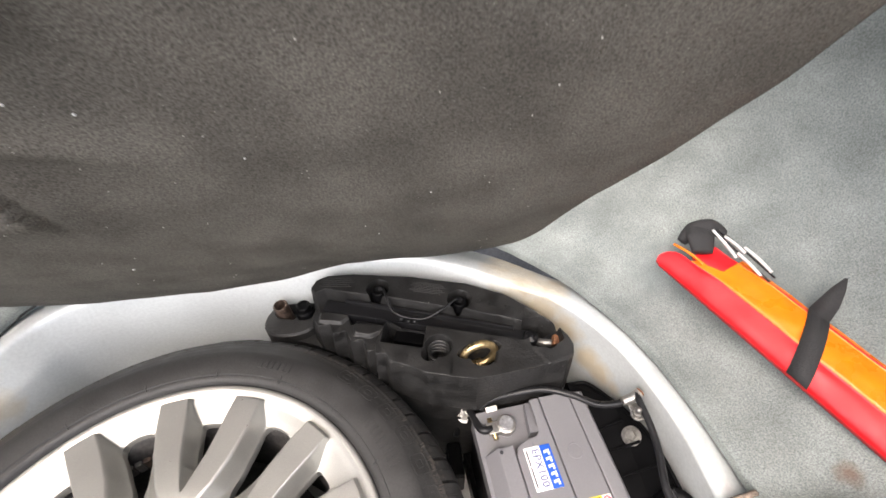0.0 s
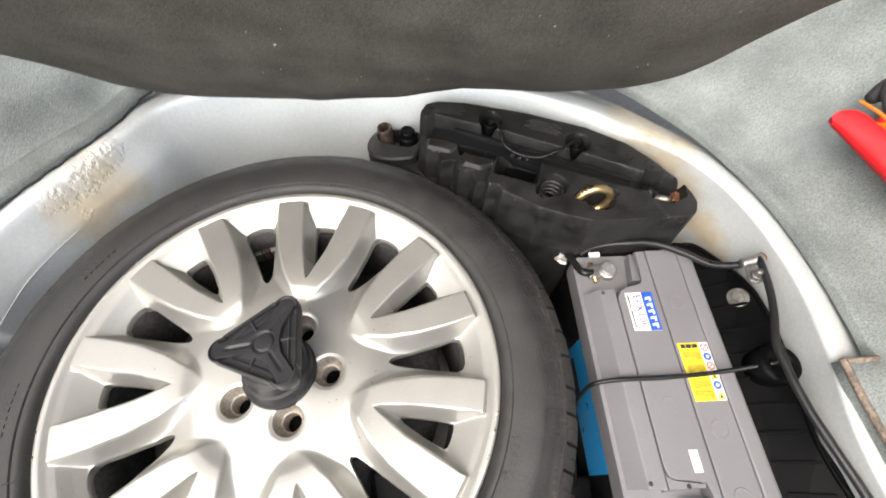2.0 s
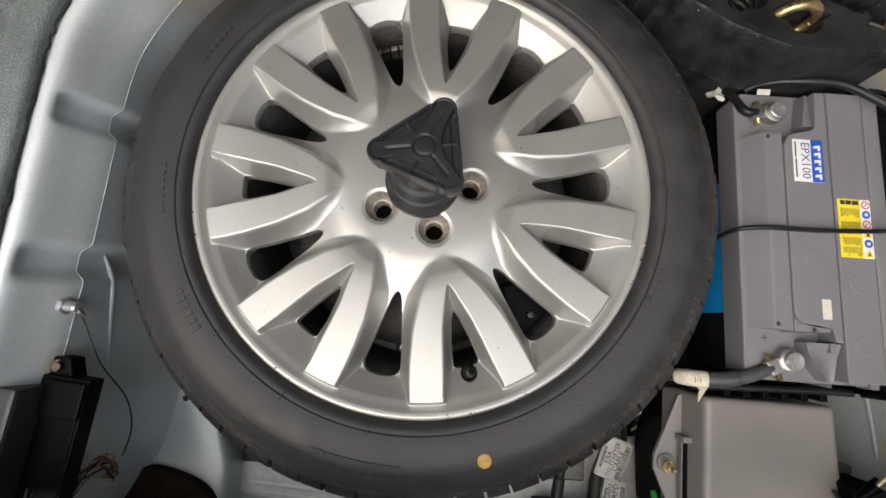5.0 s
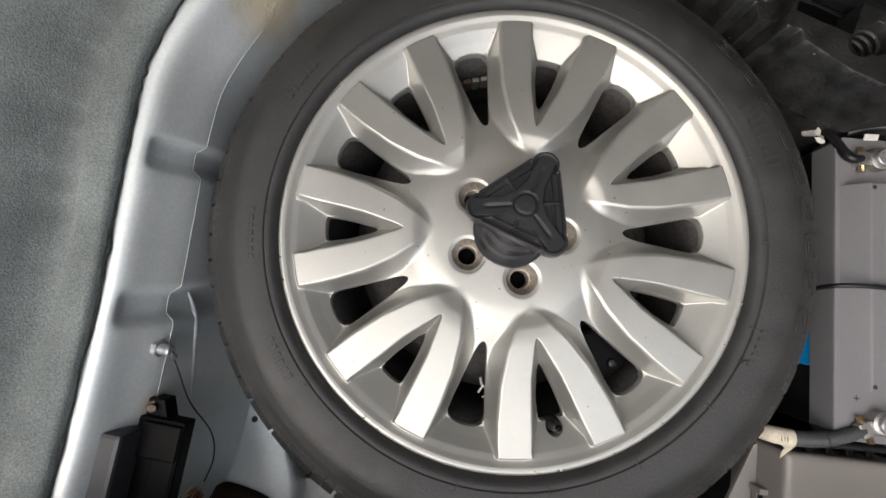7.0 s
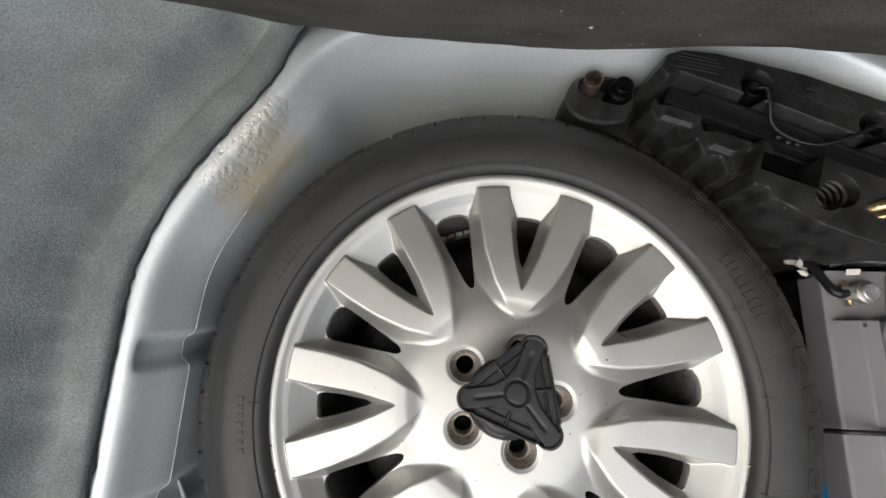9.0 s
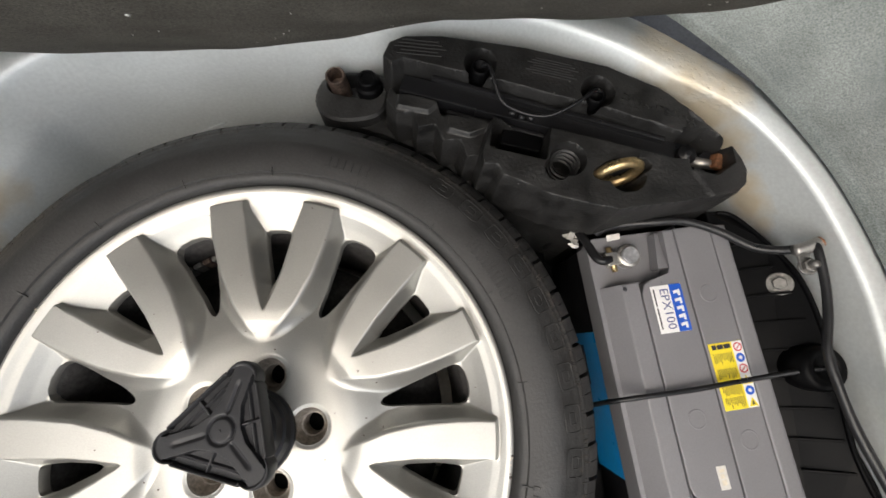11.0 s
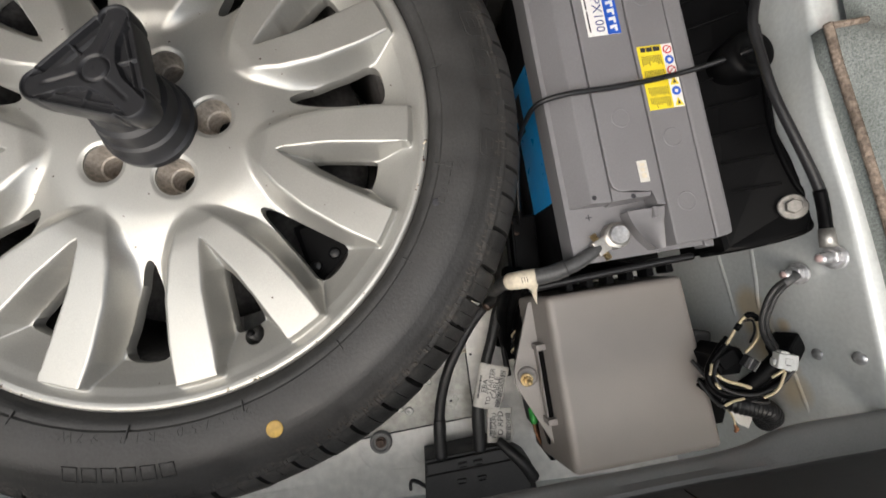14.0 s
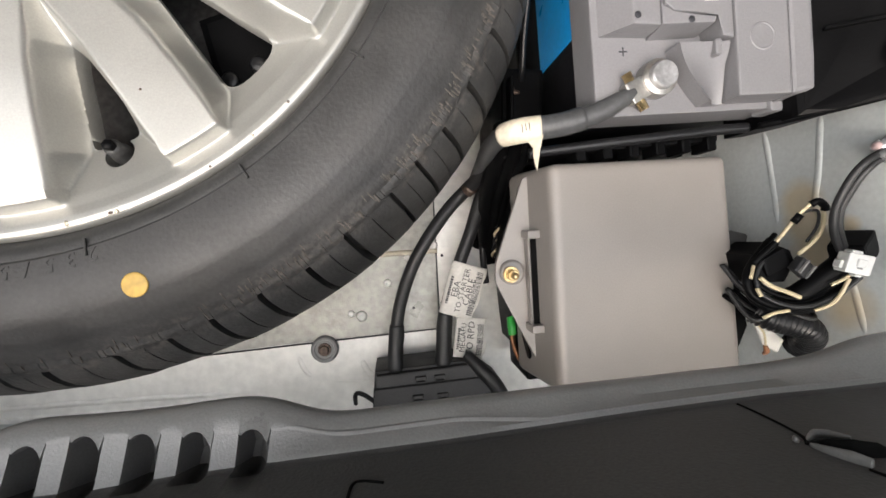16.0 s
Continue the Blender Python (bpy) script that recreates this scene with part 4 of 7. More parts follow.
NR = len(radii)
for i in range(NR - 1):
    for j in range(NT):
        j2 = (j + 1) % NT
        ids = (i * NT + j, (i + 1) * NT + j, (i + 1) * NT + j2, i * NT + j2)
        ins = (inside[i, j], inside[i + 1, j], inside[i + 1, j2], inside[i, j2])
        if not any(ins):
            ff.append(ids)
        elif not all(ins):
            poly, cuts = [], []
            for k in range(4):
                a, b = k, (k + 1) % 4
                if not ins[a]:
                    poly.append(ids[a])
                if ins[a] != ins[b]:
                    c = cut_between(ids[a], ids[b])
                    poly.append(c)
                    cuts.append(c)
            if len(poly) >= 3:
                ff.append(tuple(poly))
                if len(cuts) == 2:
                    cut_edges.append(tuple(cuts))
# walls of the openings
down = {}
for e in cut_edges:
    for c in e:
        if c not in down:
            x, y, z = fv[c]
            rr_ = math.hypot(x, y)
            near_lug = min(math.hypot(x - a, y - b) for a, b in LUGS) < 0.02
            down[c] = len(fv)
            fv.append([x, y, z - (0.004 if near_lug else 0.013)])
for a, b in cut_edges:
    ff.append((a, b, down[b], down[a]))
used = sorted({i for f_ in ff for i in f_})
remap = {o: n_ for n_, o in enumerate(used)}
alloy = add("alloy_rim", [fv[i] for i in used], [tuple(remap[i] for i in f_) for f_ in ff], ALLOY, spare, label="silver painted alloy rim with seven twin spokes")
bm = bmesh.new()
bm.from_mesh(alloy.data)
bmesh.ops.recalc_face_normals(bm, faces=bm.faces)
bm.to_mesh(alloy.data)
bm.free()
alloy.data.set_sharp_from_angle(angle=radians(65))
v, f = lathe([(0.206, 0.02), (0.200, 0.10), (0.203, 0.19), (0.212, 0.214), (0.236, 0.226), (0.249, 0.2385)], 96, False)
add("barrel", v, f, BARREL, spare, label="dark inner barrel of the rim")
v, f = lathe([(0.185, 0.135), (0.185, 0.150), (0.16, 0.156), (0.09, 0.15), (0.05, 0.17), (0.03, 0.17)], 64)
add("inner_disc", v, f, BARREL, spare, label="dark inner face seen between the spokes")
# balance weights stuck inside the barrel
for k in range(9):
    a = radians(104 + 3.1 * k)
    part("balance_weight", boxed(-0.0045, 0.0045, -0.003, 0.003, -0.010, 0.010, 0.001, 1), DULL_ZINC if k % 3 else DARK_STEEL, spare, m=pose(0.197 * math.cos(a), 0.197 * math.sin(a), 0.185, 0, 0, math.degrees(a) - 90))
for lx_, ly_ in LUGS:
    v, f = lathe([(0.0172, -0.0035), (0.0158, -0.006), (0.0150, -0.012), (0.0118, -0.0165), (0.0110, -0.019), (0.0104, -0.021), (0.0102, -0.040)], 32, False)
    add("bolt_hole", [(p[0], p[1], p[2]) for p in v], [q[::-1] for q in f], BOLT_HOLE, spare, m=pose(lx_, ly_, 0.2395), label="grimy recessed wheel bolt hole")
    v, f = lathe([(0.0103, -0.0405), (0.0103, -0.0385), (0.001, -0.0385)], 24)
    add("hole_end", v, f, VOID, spare, m=pose(lx_, ly_, 0.2395))
    v, f = lathe([(0.0118, -0.0164), (0.0104, -0.0172)], 32, False)
    add("seat_ring", v, [q[::-1] for q in f], BOLT_HOLE, spare, m=pose(lx_, ly_, 0.2398))
va = radians(-68.0)
v, f = lathe([(0.0088, -0.012), (0.0072, -0.012), (0.0060, 0.004), (0.0052, 0.008), (0.0048, 0.014), (0.0036, 0.0155)], 20)
valve = add("tyre_valve", v, f, RUBBER, spare, m=pose(0.2125 * math.cos(va), 0.2125 * math.sin(va), 0.222, -8, 4), label="black rubber tyre valve with cap")
v, f = lathe([(0.0034, 0.0), (0.0034, 0.006), (0.0026, 0.007)], 6)
add("valve_cap", v, f, BLACK, valve, m=pose(0, 0, 0.0125))
# chipped paint along the rim edge
random.seed(4)
for a0, n_ in [(-14, 10), (-75, 5), (-50, 4), (-112, 5), (200, 4), (150, 3)]:
    for k in range(n_):
        a = radians(a0 + random.uniform(-7, 7))
        r_ = 0.2483 + random.uniform(-0.0012, 0.001)
        v, f = lathe([(random.uniform(0.0006, 0.0018), 0), (0.0003, 0.0003)], 6)
        add("paint_chip", v, f, DARK_STEEL if k % 2 else CREAM_TAPE, spare, m=pose(r_ * math.cos(a), r_ * math.sin(a), 0.2453))

# grime specks on the spokes
rnd = random.Random(17)
for k in range(60):
    r_, th_ = rnd.uniform(0.06, 0.236), rnd.uniform(0, 2 * math.pi)
    z_, g_ = wheel_face(np.array(r_), np.array(th_))
    if float(g_) > 0.006:
        v, f = lathe([(rnd.uniform(0.0004, 0.0010), 0), (0.0002, 0.0002)], 6)
        add("grime_speck", v, f, DARK_STEEL, spare, m=pose(r_ * math.cos(th_), r_ * math.sin(th_), float(z_) + 0.0002))

# tyre
prof = [(0.244, 0.030), (0.258, 0.012), (0.290, 0.004), (0.320, 0.012), (0.337, 0.035), (0.3460, 0.07), (0.3485, 0.12), (0.3488, 0.160), (0.3482, 0.185), (0.3468, 0.200), (0.3440, 0.2110), (0.3395, 0.2215), (0.3335, 0.2302), (0.3280, 0.2360), (0.3262, 0.2373), (0.3256, 0.2380), (0.3246, 0.2404), (0.3225, 0.2418), (0.3205, 0.2424), (0.3196, 0.2428),
        (0.3180, 0.2438), (0.3150, 0.2460), (0.3138, 0.2464), (0.3100, 0.2492), (0.3050, 0.2522), (0.2985, 0.2546), (0.2975, 0.2552), (0.2900, 0.2562), (0.2800, 0.2562), (0.2700, 0.2545), (0.2640, 0.2530), (0.2628, 0.2512), (0.2600, 0.2508), (0.2565, 0.2490), (0.2535, 0.2450), (0.2516, 0.2395), (0.2490, 0.236)]
BLOCKS, SUB = 66, 18
ns = BLOCKS * SUB
rnd = random.Random(21)
shift = [rnd.uniform(-0.16, 0.16) for _ in range(BLOCKS)]
proud = [rnd.uniform(-0.0007, 0.0006) for _ in range(BLOCKS)]
inner_end = [rnd.uniform(-0.0020, 0.0012) for _ in range(BLOCKS)]
verts, faces = [], []
for (r, z) in prof:
    for k in range(ns):
        b, c = divmod(k, SUB)
        # grid lines crowd towards the gap between two blocks and towards the narrow slit in a block's middle
        along = {0: -0.062, 1: -0.048, 2: 0.048, 3: 0.062, 10: 0.488, 11: 0.5, 12: 0.512}.get(c, 0.062 + (c - 3) * 0.0608 if c < 10 else 0.512 + (c - 12) * 0.072)
        tread = z > 0.10 and r > 0.3250
        a = 2 * math.pi * (b + along + (shift[b] * (1 - along) + shift[(b + 1) % BLOCKS] * along if tread else 0.0)) / BLOCKS
        depth = 0.0
        if tread:
            if c in (1, 2):
                depth = 0.0100 * min(1, max(0.0, (r + inner_end[b] - 0.3252) / 0.002))
            elif c == 11 and z > 0.185:
                depth = 0.0030 * min(1, max(0.0, (r - 0.3285) / 0.003))
            else:
                depth = -proud[b] * min(1, max(0.0, (r - 0.3258) / 0.002))
        elif 0.3200 < r < 0.3250 and z > 0.2:
            # worn, toothed lip above the blocks
            depth = 0.0005 * (k % 2) + 0.0007 * max(0.0, noise.noise(Vector((b * 0.7, along * 5, r * 90))))
        rr_ = r - depth
        twist = 0.003 * max(0, (0.245 - z)) / 0.05
        verts.append((rr_ * math.cos(a + twist), rr_ * math.sin(a + twist), z - depth * 0.6))
n_p = len(prof)
for i in range(n_p - 1):
    for k in range(ns):
        faces.append((i * ns + k, i * ns + (k + 1) % ns, (i + 1) * ns + (k + 1) % ns, (i + 1) * ns + k))
tyre = add("tyre", verts, faces, RUBBER, spare, label="worn black rubber tyre with grooved shoulder blocks")
tyre.data.set_sharp_from_angle(angle=radians(35))
v, f = lathe([(0.0068, 0), (0.0068, 0.0005), (0.0060, 0.0007)], 28)
add("paint_dot", v, f, GOLD_DOT, tyre, m=pose(0.1031, -0.2725, 0.2560), label="ochre paint dot on the sidewall")
v, f = lathe([(0.0036, 0), (0.0036, 0.0004), (0.003, 0.0006)], 16)
add("vent_mark", v, f, INK, tyre, m=pose(0.2506, -0.0947, 0.2540))


def scuff_ticks(name, spans, seed):
    """Short worn ticks that stand across the shoulder, joined in one mesh."""
    rnd = random.Random(seed)
    bm = bmesh.new()
    for a0, a1, count in spans:
        for k in range(count):
            a = radians(rnd.uniform(a0, a1))
            r_ = rnd.choice([0.3165, 0.3185, 0.3215]) + rnd.uniform(-0.0012, 0.0012)
            z_ = float(np.interp(r_, [0.3138, 0.3150, 0.3180, 0.3205, 0.3225], [0.2464, 0.2460, 0.2438, 0.2424, 0.2418]))
            m_ = pose(r_ * math.cos(a), r_ * math.sin(a), z_, 0, 0, math.degrees(a)) @ pose(0, 0, 0, 0, 27, rnd.uniform(-12, 12))
            bmesh.ops.create_cube(bm, size=1, matrix=m_ @ Matrix.Diagonal((rnd.uniform(0.0025, 0.0065), rnd.uniform(0.0004, 0.0009), 0.0008, 1)))
    return tagged(part(name, bm, SCUFF, tyre), "dusty worn ticks on the tyre shoulder", kind="stuff")


scuff_ticks("scuff_patch", [(-66, -20, 110), (-20, 40, 80), (40, 150, 60), (150, 294, 90)], 6)


def sidewall_mark(r, deg, w, h, outline=False):
    """A raised moulded bar on the sidewall, standing upright to the rim."""
    a = radians(deg)
    z = np.interp(r, [0.262, 0.27, 0.28, 0.29, 0.2985, 0.305, 0.3095], [0.2525, 0.2545, 0.2562, 0.2562, 0.2546, 0.2522, 0.2495])
    tilt = math.degrees(math.atan(np.interp(r, [0.262, 0.272, 0.282, 0.290, 0.300, 0.310], [0.35, 0.20, 0.02, -0.08, -0.35, -0.62])))
    m = pose(r * math.cos(a), r * math.sin(a), z + 0.0003, 0, 0, deg - 90) @ pose(0, 0, 0, tilt, 0, 0)
    if not outline:
        part("moulded_bar", boxed(-w / 2, w / 2, -h / 2, h / 2, -0.0008, 0.0006, 0.0002, 1), RUBBER, tyre, m=m)
    else:
        bm = bmesh.new()
        for x0, x1, y0, y1 in [(-w / 2, w / 2, h / 2 - 0.001, h / 2), (-w / 2, w / 2, -h / 2, -h / 2 + 0.001), (-w / 2, -w / 2 + 0.001, -h / 2, h / 2), (w / 2 - 0.001, w / 2, -h / 2, h / 2)]:
            bmesh.ops.create_cube(bm, size=1, matrix=Matrix.Translation(((x0 + x1) / 2, (y0 + y1) / 2, 0)) @ Matrix.Diagonal((x1 - x0, y1 - y0, 0.0009, 1)))
        part("moulded_frame", bm, RUBBER, tyre, m=m)


random.seed(9)
for start, count, r, h in [(24, 9, 0.281, 0.014), (-20, 5, 0.272, 0.006), (66, 6, 0.281, 0.012), (186, 7, 0.276, 0.006), (215, 6, 0.276, 0.009), (150, 6, 0.28, 0.008)]:
    for k in range(count):
        sidewall_mark(r, start + k * 1.75, 0.0035 + 0.002 * random.random(), h)
for k in range(6):
    sidewall_mark(0.296, -101 + k * 2.9, 0.012, 0.013, True)
for k in range(9):
    deg = -8 + k * 7.3
    a = radians(deg)
    m_ = pose(0.3075 * math.cos(a), 0.3075 * math.sin(a), 0.2509, 0, 0, deg - 90) @ pose(0, 0, 0, -28, 0, 0)
    for w_, h_, rad in ((0.0125, 0.0100, 0.0004), (0.0050, 0.0040, 0.0003)):
        frame_pts = [(w_ * math.copysign(abs(math.cos(q)) ** 0.35, math.cos(q)), h_ * math.copysign(abs(math.sin(q)) ** 0.35, math.sin(q)), 0.0002) for q in np.linspace(0, 2 * math.pi, 29)]
        v, f = tube(frame_pts, rad, 6, 1, False)
        add("moulded_frame", v, f, RUBBER, tyre, m=m_)
for k in range(18):
    sidewall_mark(0.2545 + 0.009, k * 20 + 7, 0.0012, 0.010)

for k, ch in enumerate("235/50 R18 97W"):
    if ch != " ":
        deg = -72.4 - 2.35 * k
        flat_text("moulded_size", ch, 0.0115, RUBBER, tyre, pose(0.2680 * math.cos(radians(deg)), 0.2680 * math.sin(radians(deg)), 0.2542, 0, 0, deg - 90) @ pose(0, 0, 0, 13, 0, 0), depth=0.0002)

# ---- wheel retaining knob ----
knob = thing("retaining_knob", "black plastic three-cornered spare wheel retaining knob on the hub", "knob")
stem, sf = [], []
for (rad, z, off) in [(0.0415, 0.2380, 0.0), (0.0415, 0.2435, 0.001), (0.0390, 0.2460, 0.0015), (0.0375, 0.2560, 0.004), (0.0350, 0.2580, 0.0045), (0.0335, 0.2700, 0.007), (0.0300, 0.2730, 0.0078), (0.0290, 0.2900, 0.0118)]:
    for k in range(40):
        a = 2 * math.pi * k / 40
        stem.append((rad * math.cos(a) + 0.0, rad * math.sin(a) + off, z))
for i in range(7):
    for k in range(40):
        sf.append((i * 40 + k, i * 40 + (k + 1) % 40, (i + 1) * 40 + (k + 1) % 40, (i + 1) * 40 + k))
sf.append(tuple(7 * 40 + k for k in range(40)))
add("stem", stem, sf, KNOB, knob).data.set_sharp_from_angle(angle=radians(30))


def knob_edge(a, grow=0.0):
    """Distance of the knob's rounded three-cornered edge at an angle."""
    best = 9.0
    tip = radians(73)
    rr_ = None
    # rounded triangle: hull of three discs
    c = [(0.043 * math.cos(tip + 2 * math.pi * k / 3), 0.043 * math.sin(tip + 2 * math.pi * k / 3)) for k in range(3)]
    lo, hi = 0.0, 0.09
    rad = 0.0130 + grow

    def inside_hull(x, y):
        if any(math.hypot(x - a_, y - b_) <= rad for a_, b_ in c):
            return True
        for k in range(3):
            mid = tip + math.pi / 3 + 2 * math.pi * k / 3
            if x * math.cos(mid) + y * math.sin(mid) > 0.0215 + rad + 0.002 * 0:
                return False
        return all((lambda ca: True)(0) for _ in range(1)) and max(x * math.cos(tip + 2 * math.pi * k / 3) + y * math.sin(tip + 2 * math.pi * k / 3) for k in range(3)) < 0.043

    for _ in range(24):
        mid_ = (lo + hi) / 2
        if inside_hull(mid_ * math.cos(a), mid_ * math.sin(a)):
            lo = mid_
        else:
            hi = mid_
    return lo


NK = 270
edges = [knob_edge(2 * math.pi * k / NK) for k in range(NK)]
rings = [(0.96, -0.020), (1.0, -0.013), (1.0, -0.002), (0.99, -0.0004), (0.975, 0.0004), (0.955, 0.0004), (0.945, -0.0006), (0.930, -0.0010)] + [(0.915 - 0.0205 * q, 0.0) for q in range(44)]
kv, kf = [], []
for f_, dz in rings:
    for k in range(NK):
        a = 2 * math.pi * k / NK
        x, y = f_ * edges[k] * math.cos(a), f_ * edges[k] * math.sin(a)
        h = dz
        if f_ <= 0.918:
            r_ = math.hypot(x, y)
            arm = min(abs((a - radians(73) - 2 * math.pi * q / 3 + math.pi) % (2 * math.pi) - math.pi) for q in range(3))
            across = r_ * math.sin(min(arm, math.pi / 2))
            along = r_ * math.cos(arm)
            # three arms with a groove down their middle, hollow fields between them, a round boss
            wall_ = 0.0085 + 0.35 * max(0, 0.022 - along)
            h -= 0.0010
            mid = min(abs((a - radians(133) - 2 * math.pi * q / 3 + math.pi) % (2 * math.pi) - math.pi) for q in range(3))
            rib = max(math.exp(-((r_ * math.sin(min(mid, math.pi / 2)) / 0.0013) ** 4)), 0.8 * math.exp(-(((r_ * math.cos(mid) - 0.0250) / 0.0012) ** 4)))
            h -= 0.0046 * float(step((across - wall_) / 0.0011)) * float(step((r_ - 0.0115) / 0.002)) * (1 - 0.6 * rib)
            h -= 0.0016 * math.exp(-((across / 0.0016) ** 2)) * float(step((along - 0.012) / 0.003)) * float(step((0.042 - along) / 0.008))
            h -= 0.0022 * math.exp(-(((r_ - 0.0105) / 0.0011) ** 2))
        kv.append((x, y, h))
for i in range(len(rings) - 1):
    for k in range(NK):
        kf.append((i * NK + k, i * NK + (k + 1) % NK, (i + 1) * NK + (k + 1) % NK, (i + 1) * NK + k))
kf.append(tuple((len(rings) - 1) * NK + k for k in range(NK)))
kf.append(tuple(range(NK))[::-1])
handle = add("handle", kv, kf, KNOB, knob, m=pose(0.0013, 0.0149, 0.3072, -6, -4), label="black ribbed three-cornered handle")
handle.data.set_sharp_from_angle(angle=radians(40))
v, f = lathe([(0.0009, 0), (0.0007, 0.0003)], 8)
add("centre_pin", v, f, INK, handle, m=pose(0, 0, 0.0004))


# ---- battery ----
BAT = pose(0.462, 0.0195, 0.0, 0, 0, 4.5)
battery = thing("car_battery", "grey-topped car battery with black case and paper labels in its tray", "battery", m=BAT)
part("case", boxed(-0.0835, 0.0835, -0.168, 0.166, 0.036, 0.180, 0.004), BATTERY_DARK, battery, "black battery case", True)


def round_rect(x0, x1, y0, y1, r, n=5):
    """An outline with rounded corners."""
    out = []
    for cx, cy, a0 in ((x1 - r, y1 - r, 0), (x0 + r, y1 - r, 90), (x0 + r, y0 + r, 180), (x1 - r, y0 + r, 270)):
        out += [(cx + r * math.cos(radians(a0 + 90 * k / n)), cy + r * math.sin(radians(a0 + 90 * k / n))) for k in range(n + 1)]
    return out


soften(part("cover", prism(round_rect(-0.0868, 0.0868, -0.1735, 0.1705, 0.008), 0.172, 0.2045, 0.004, 3), BATTERY_GREY, battery, "grey battery cover", True))
ZT = 0.2255


def sloped(name, outline_low, outline_top, z0, z1, bevel=0.0016):
    """A raised field of the cover whose sides slope."""
    bm = bmesh.new()
    low, top = [bm.verts.new((x, y, z0)) for x, y in outline_low], [bm.verts.new((x, y, z1)) for x, y in outline_top]
    n = len(low)
    bm.faces.new(low[::-1])
    face = bm.faces.new(top)
    for i in range(n):
        bm.faces.new((low[i], low[(i + 1) % n], top[(i + 1) % n], top[i]))
    bmesh.ops.bevel(bm, geom=list(face.edges), offset=bevel, segments=2, profile=0.6, affect="EDGES")
    return part(name, bm, BATTERY_GREY, battery)


# raised cover panels with joints between them
sloped("cover_panel", [(-0.0855, -0.116), (-0.0462, -0.118), (-0.0462, 0.1125), (-0.0855, 0.1115)], [(-0.0665, -0.1165), (-0.0462, -0.118), (-0.0462, 0.1125), (-0.0665, 0.1115)], 0.200, ZT - 0.0006)
mid = [(-0.0450, -0.096), (-0.0425, -0.104), (-0.0370, -0.1085), (-0.0030, -0.1115), (-0.0012, -0.1265), (0.0074, -0.1280), (0.0074, 0.1665), (-0.0050, 0.1660), (-0.0062, 0.1215), (-0.0100, 0.1160), (-0.0330, 0.1125), (-0.0405, 0.1085), (-0.0450, 0.098)]
part("cover_panel", prism(mid, 0.198, ZT, 0.0016, 2), BATTERY_GREY, battery)
sloped("cover_panel", [(-0.0455, -0.1205), (-0.0060, -0.1190), (-0.0048, -0.1130), (-0.0370, -0.1102), (-0.0440, -0.1060), (-0.0455, -0.099)], [(-0.0455, -0.1175), (-0.0060, -0.1170), (-0.0048, -0.1130), (-0.0370, -0.1102), (-0.0440, -0.1060), (-0.0455, -0.099)], 0.198, ZT - 0.0006, 0.001)
part("cover_panel", prism([(0.0088, -0.1690), (0.0502, -0.1690), (0.0502, 0.1670), (0.0088, 0.1670)], 0.198, ZT, 0.0016, 2), BATTERY_GREY, battery)
sloped("cover_panel", [(0.0514, -0.1705), (0.0850, -0.1700), (0.0850, 0.1680), (0.0514, 0.1680)], [(0.0514, -0.1690), (0.0700, -0.1660), (0.0700, 0.1640), (0.0514, 0.1670)], 0.2015, ZT - 0.0006, 0.003)
part("lifting_foot", prism(round_rect(0.050, 0.064, -0.1765, -0.166, 0.003, 3), 0.190, 0.2075, 0.002, 2), BATTERY_GREY, battery)
# scooped hand grips beside the two posts
for sign, y0, y1 in ((-1, -0.1290, -0.1700), (1, 0.1240, 0.1650)):
    gv, gf = [], []
    for i in range(13):
        t = i / 12
        y = y0 + (y1 - y0) * t
        left = -0.031 + 0.022 * t ** 1.6 if sign < 0 else -0.018 + 0.006 * t
        for j in range(9):
            q = j / 8
            x = left + (0.0075 - left) * q
            dip = 0.017 * min(1.0, t * 3.0) * (0.25 + 0.75 * t) * math.sin(math.pi * min(1, 0.12 + 0.5 * q)) ** 2
            gv.append((x, y, ZT - 0.0040 - dip * (0.8 if sign < 0 else 0.5)))
    base = len(gv)
    gv += [(x, y, 0.200) for x, y, z in gv]
    for i in range(12):
        for j in range(8):
            q = (i * 9 + j, i * 9 + j + 1, i * 9 + j + 10, i * 9 + j + 9)
            gf += [q, tuple(base + k for k in q[::-1])]
    rim_k = list(range(9)) + [i * 9 + 8 for i in range(1, 13)] + [12 * 9 + j for j in range(7, -1, -1)] + [i * 9 for i in range(11, 0, -1)]
    gf += [(rim_k[k], rim_k[(k + 1) % len(rim_k)], base + rim_k[(k + 1) % len(rim_k)], base + rim_k[k]) for k in range(len(rim_k))]
    grip = add("hand_grip", gv, gf, BATTERY_GREY, battery)
    grip.data.set_sharp_from_angle(angle=radians(50))
part("grip_tooth", boxed(-0.006, -0.001, -0.139, -0.128, 0.205, ZT - 0.001, 0.001, 1), BATTERY_GREY, battery)
part("grip_tooth", boxed(-0.0035, 0.0015, 0.128, 0.138, 0.205, ZT - 0.001, 0.001, 1), BATTERY_GREY, battery)
for x, y in [(-0.0630, 0.1065), (-0.0635, -0.1110), (-0.0240, -0.1150), (-0.0205, 0.1085)]:
    v, f = lathe([(0.0024, 0), (0.0024, 0.0004), (0.001, 0.0005)], 14)
    add("screw_recess", v, f, INK, battery, m=pose(x, y, ZT - 0.0005))
for x, y in ((0.029, -0.062), (0.029, -0.128), (0.029, 0.09), (-0.020, -0.035)):
    v, f = lathe([(0.0100, 0), (0.0096, 0.0005), (0.0088, 0.0005), (0.0084, 0.0001)], 24, False)
    add("moulded_ring", v, f, BATTERY_GREY, battery, m=pose(x, y, ZT))
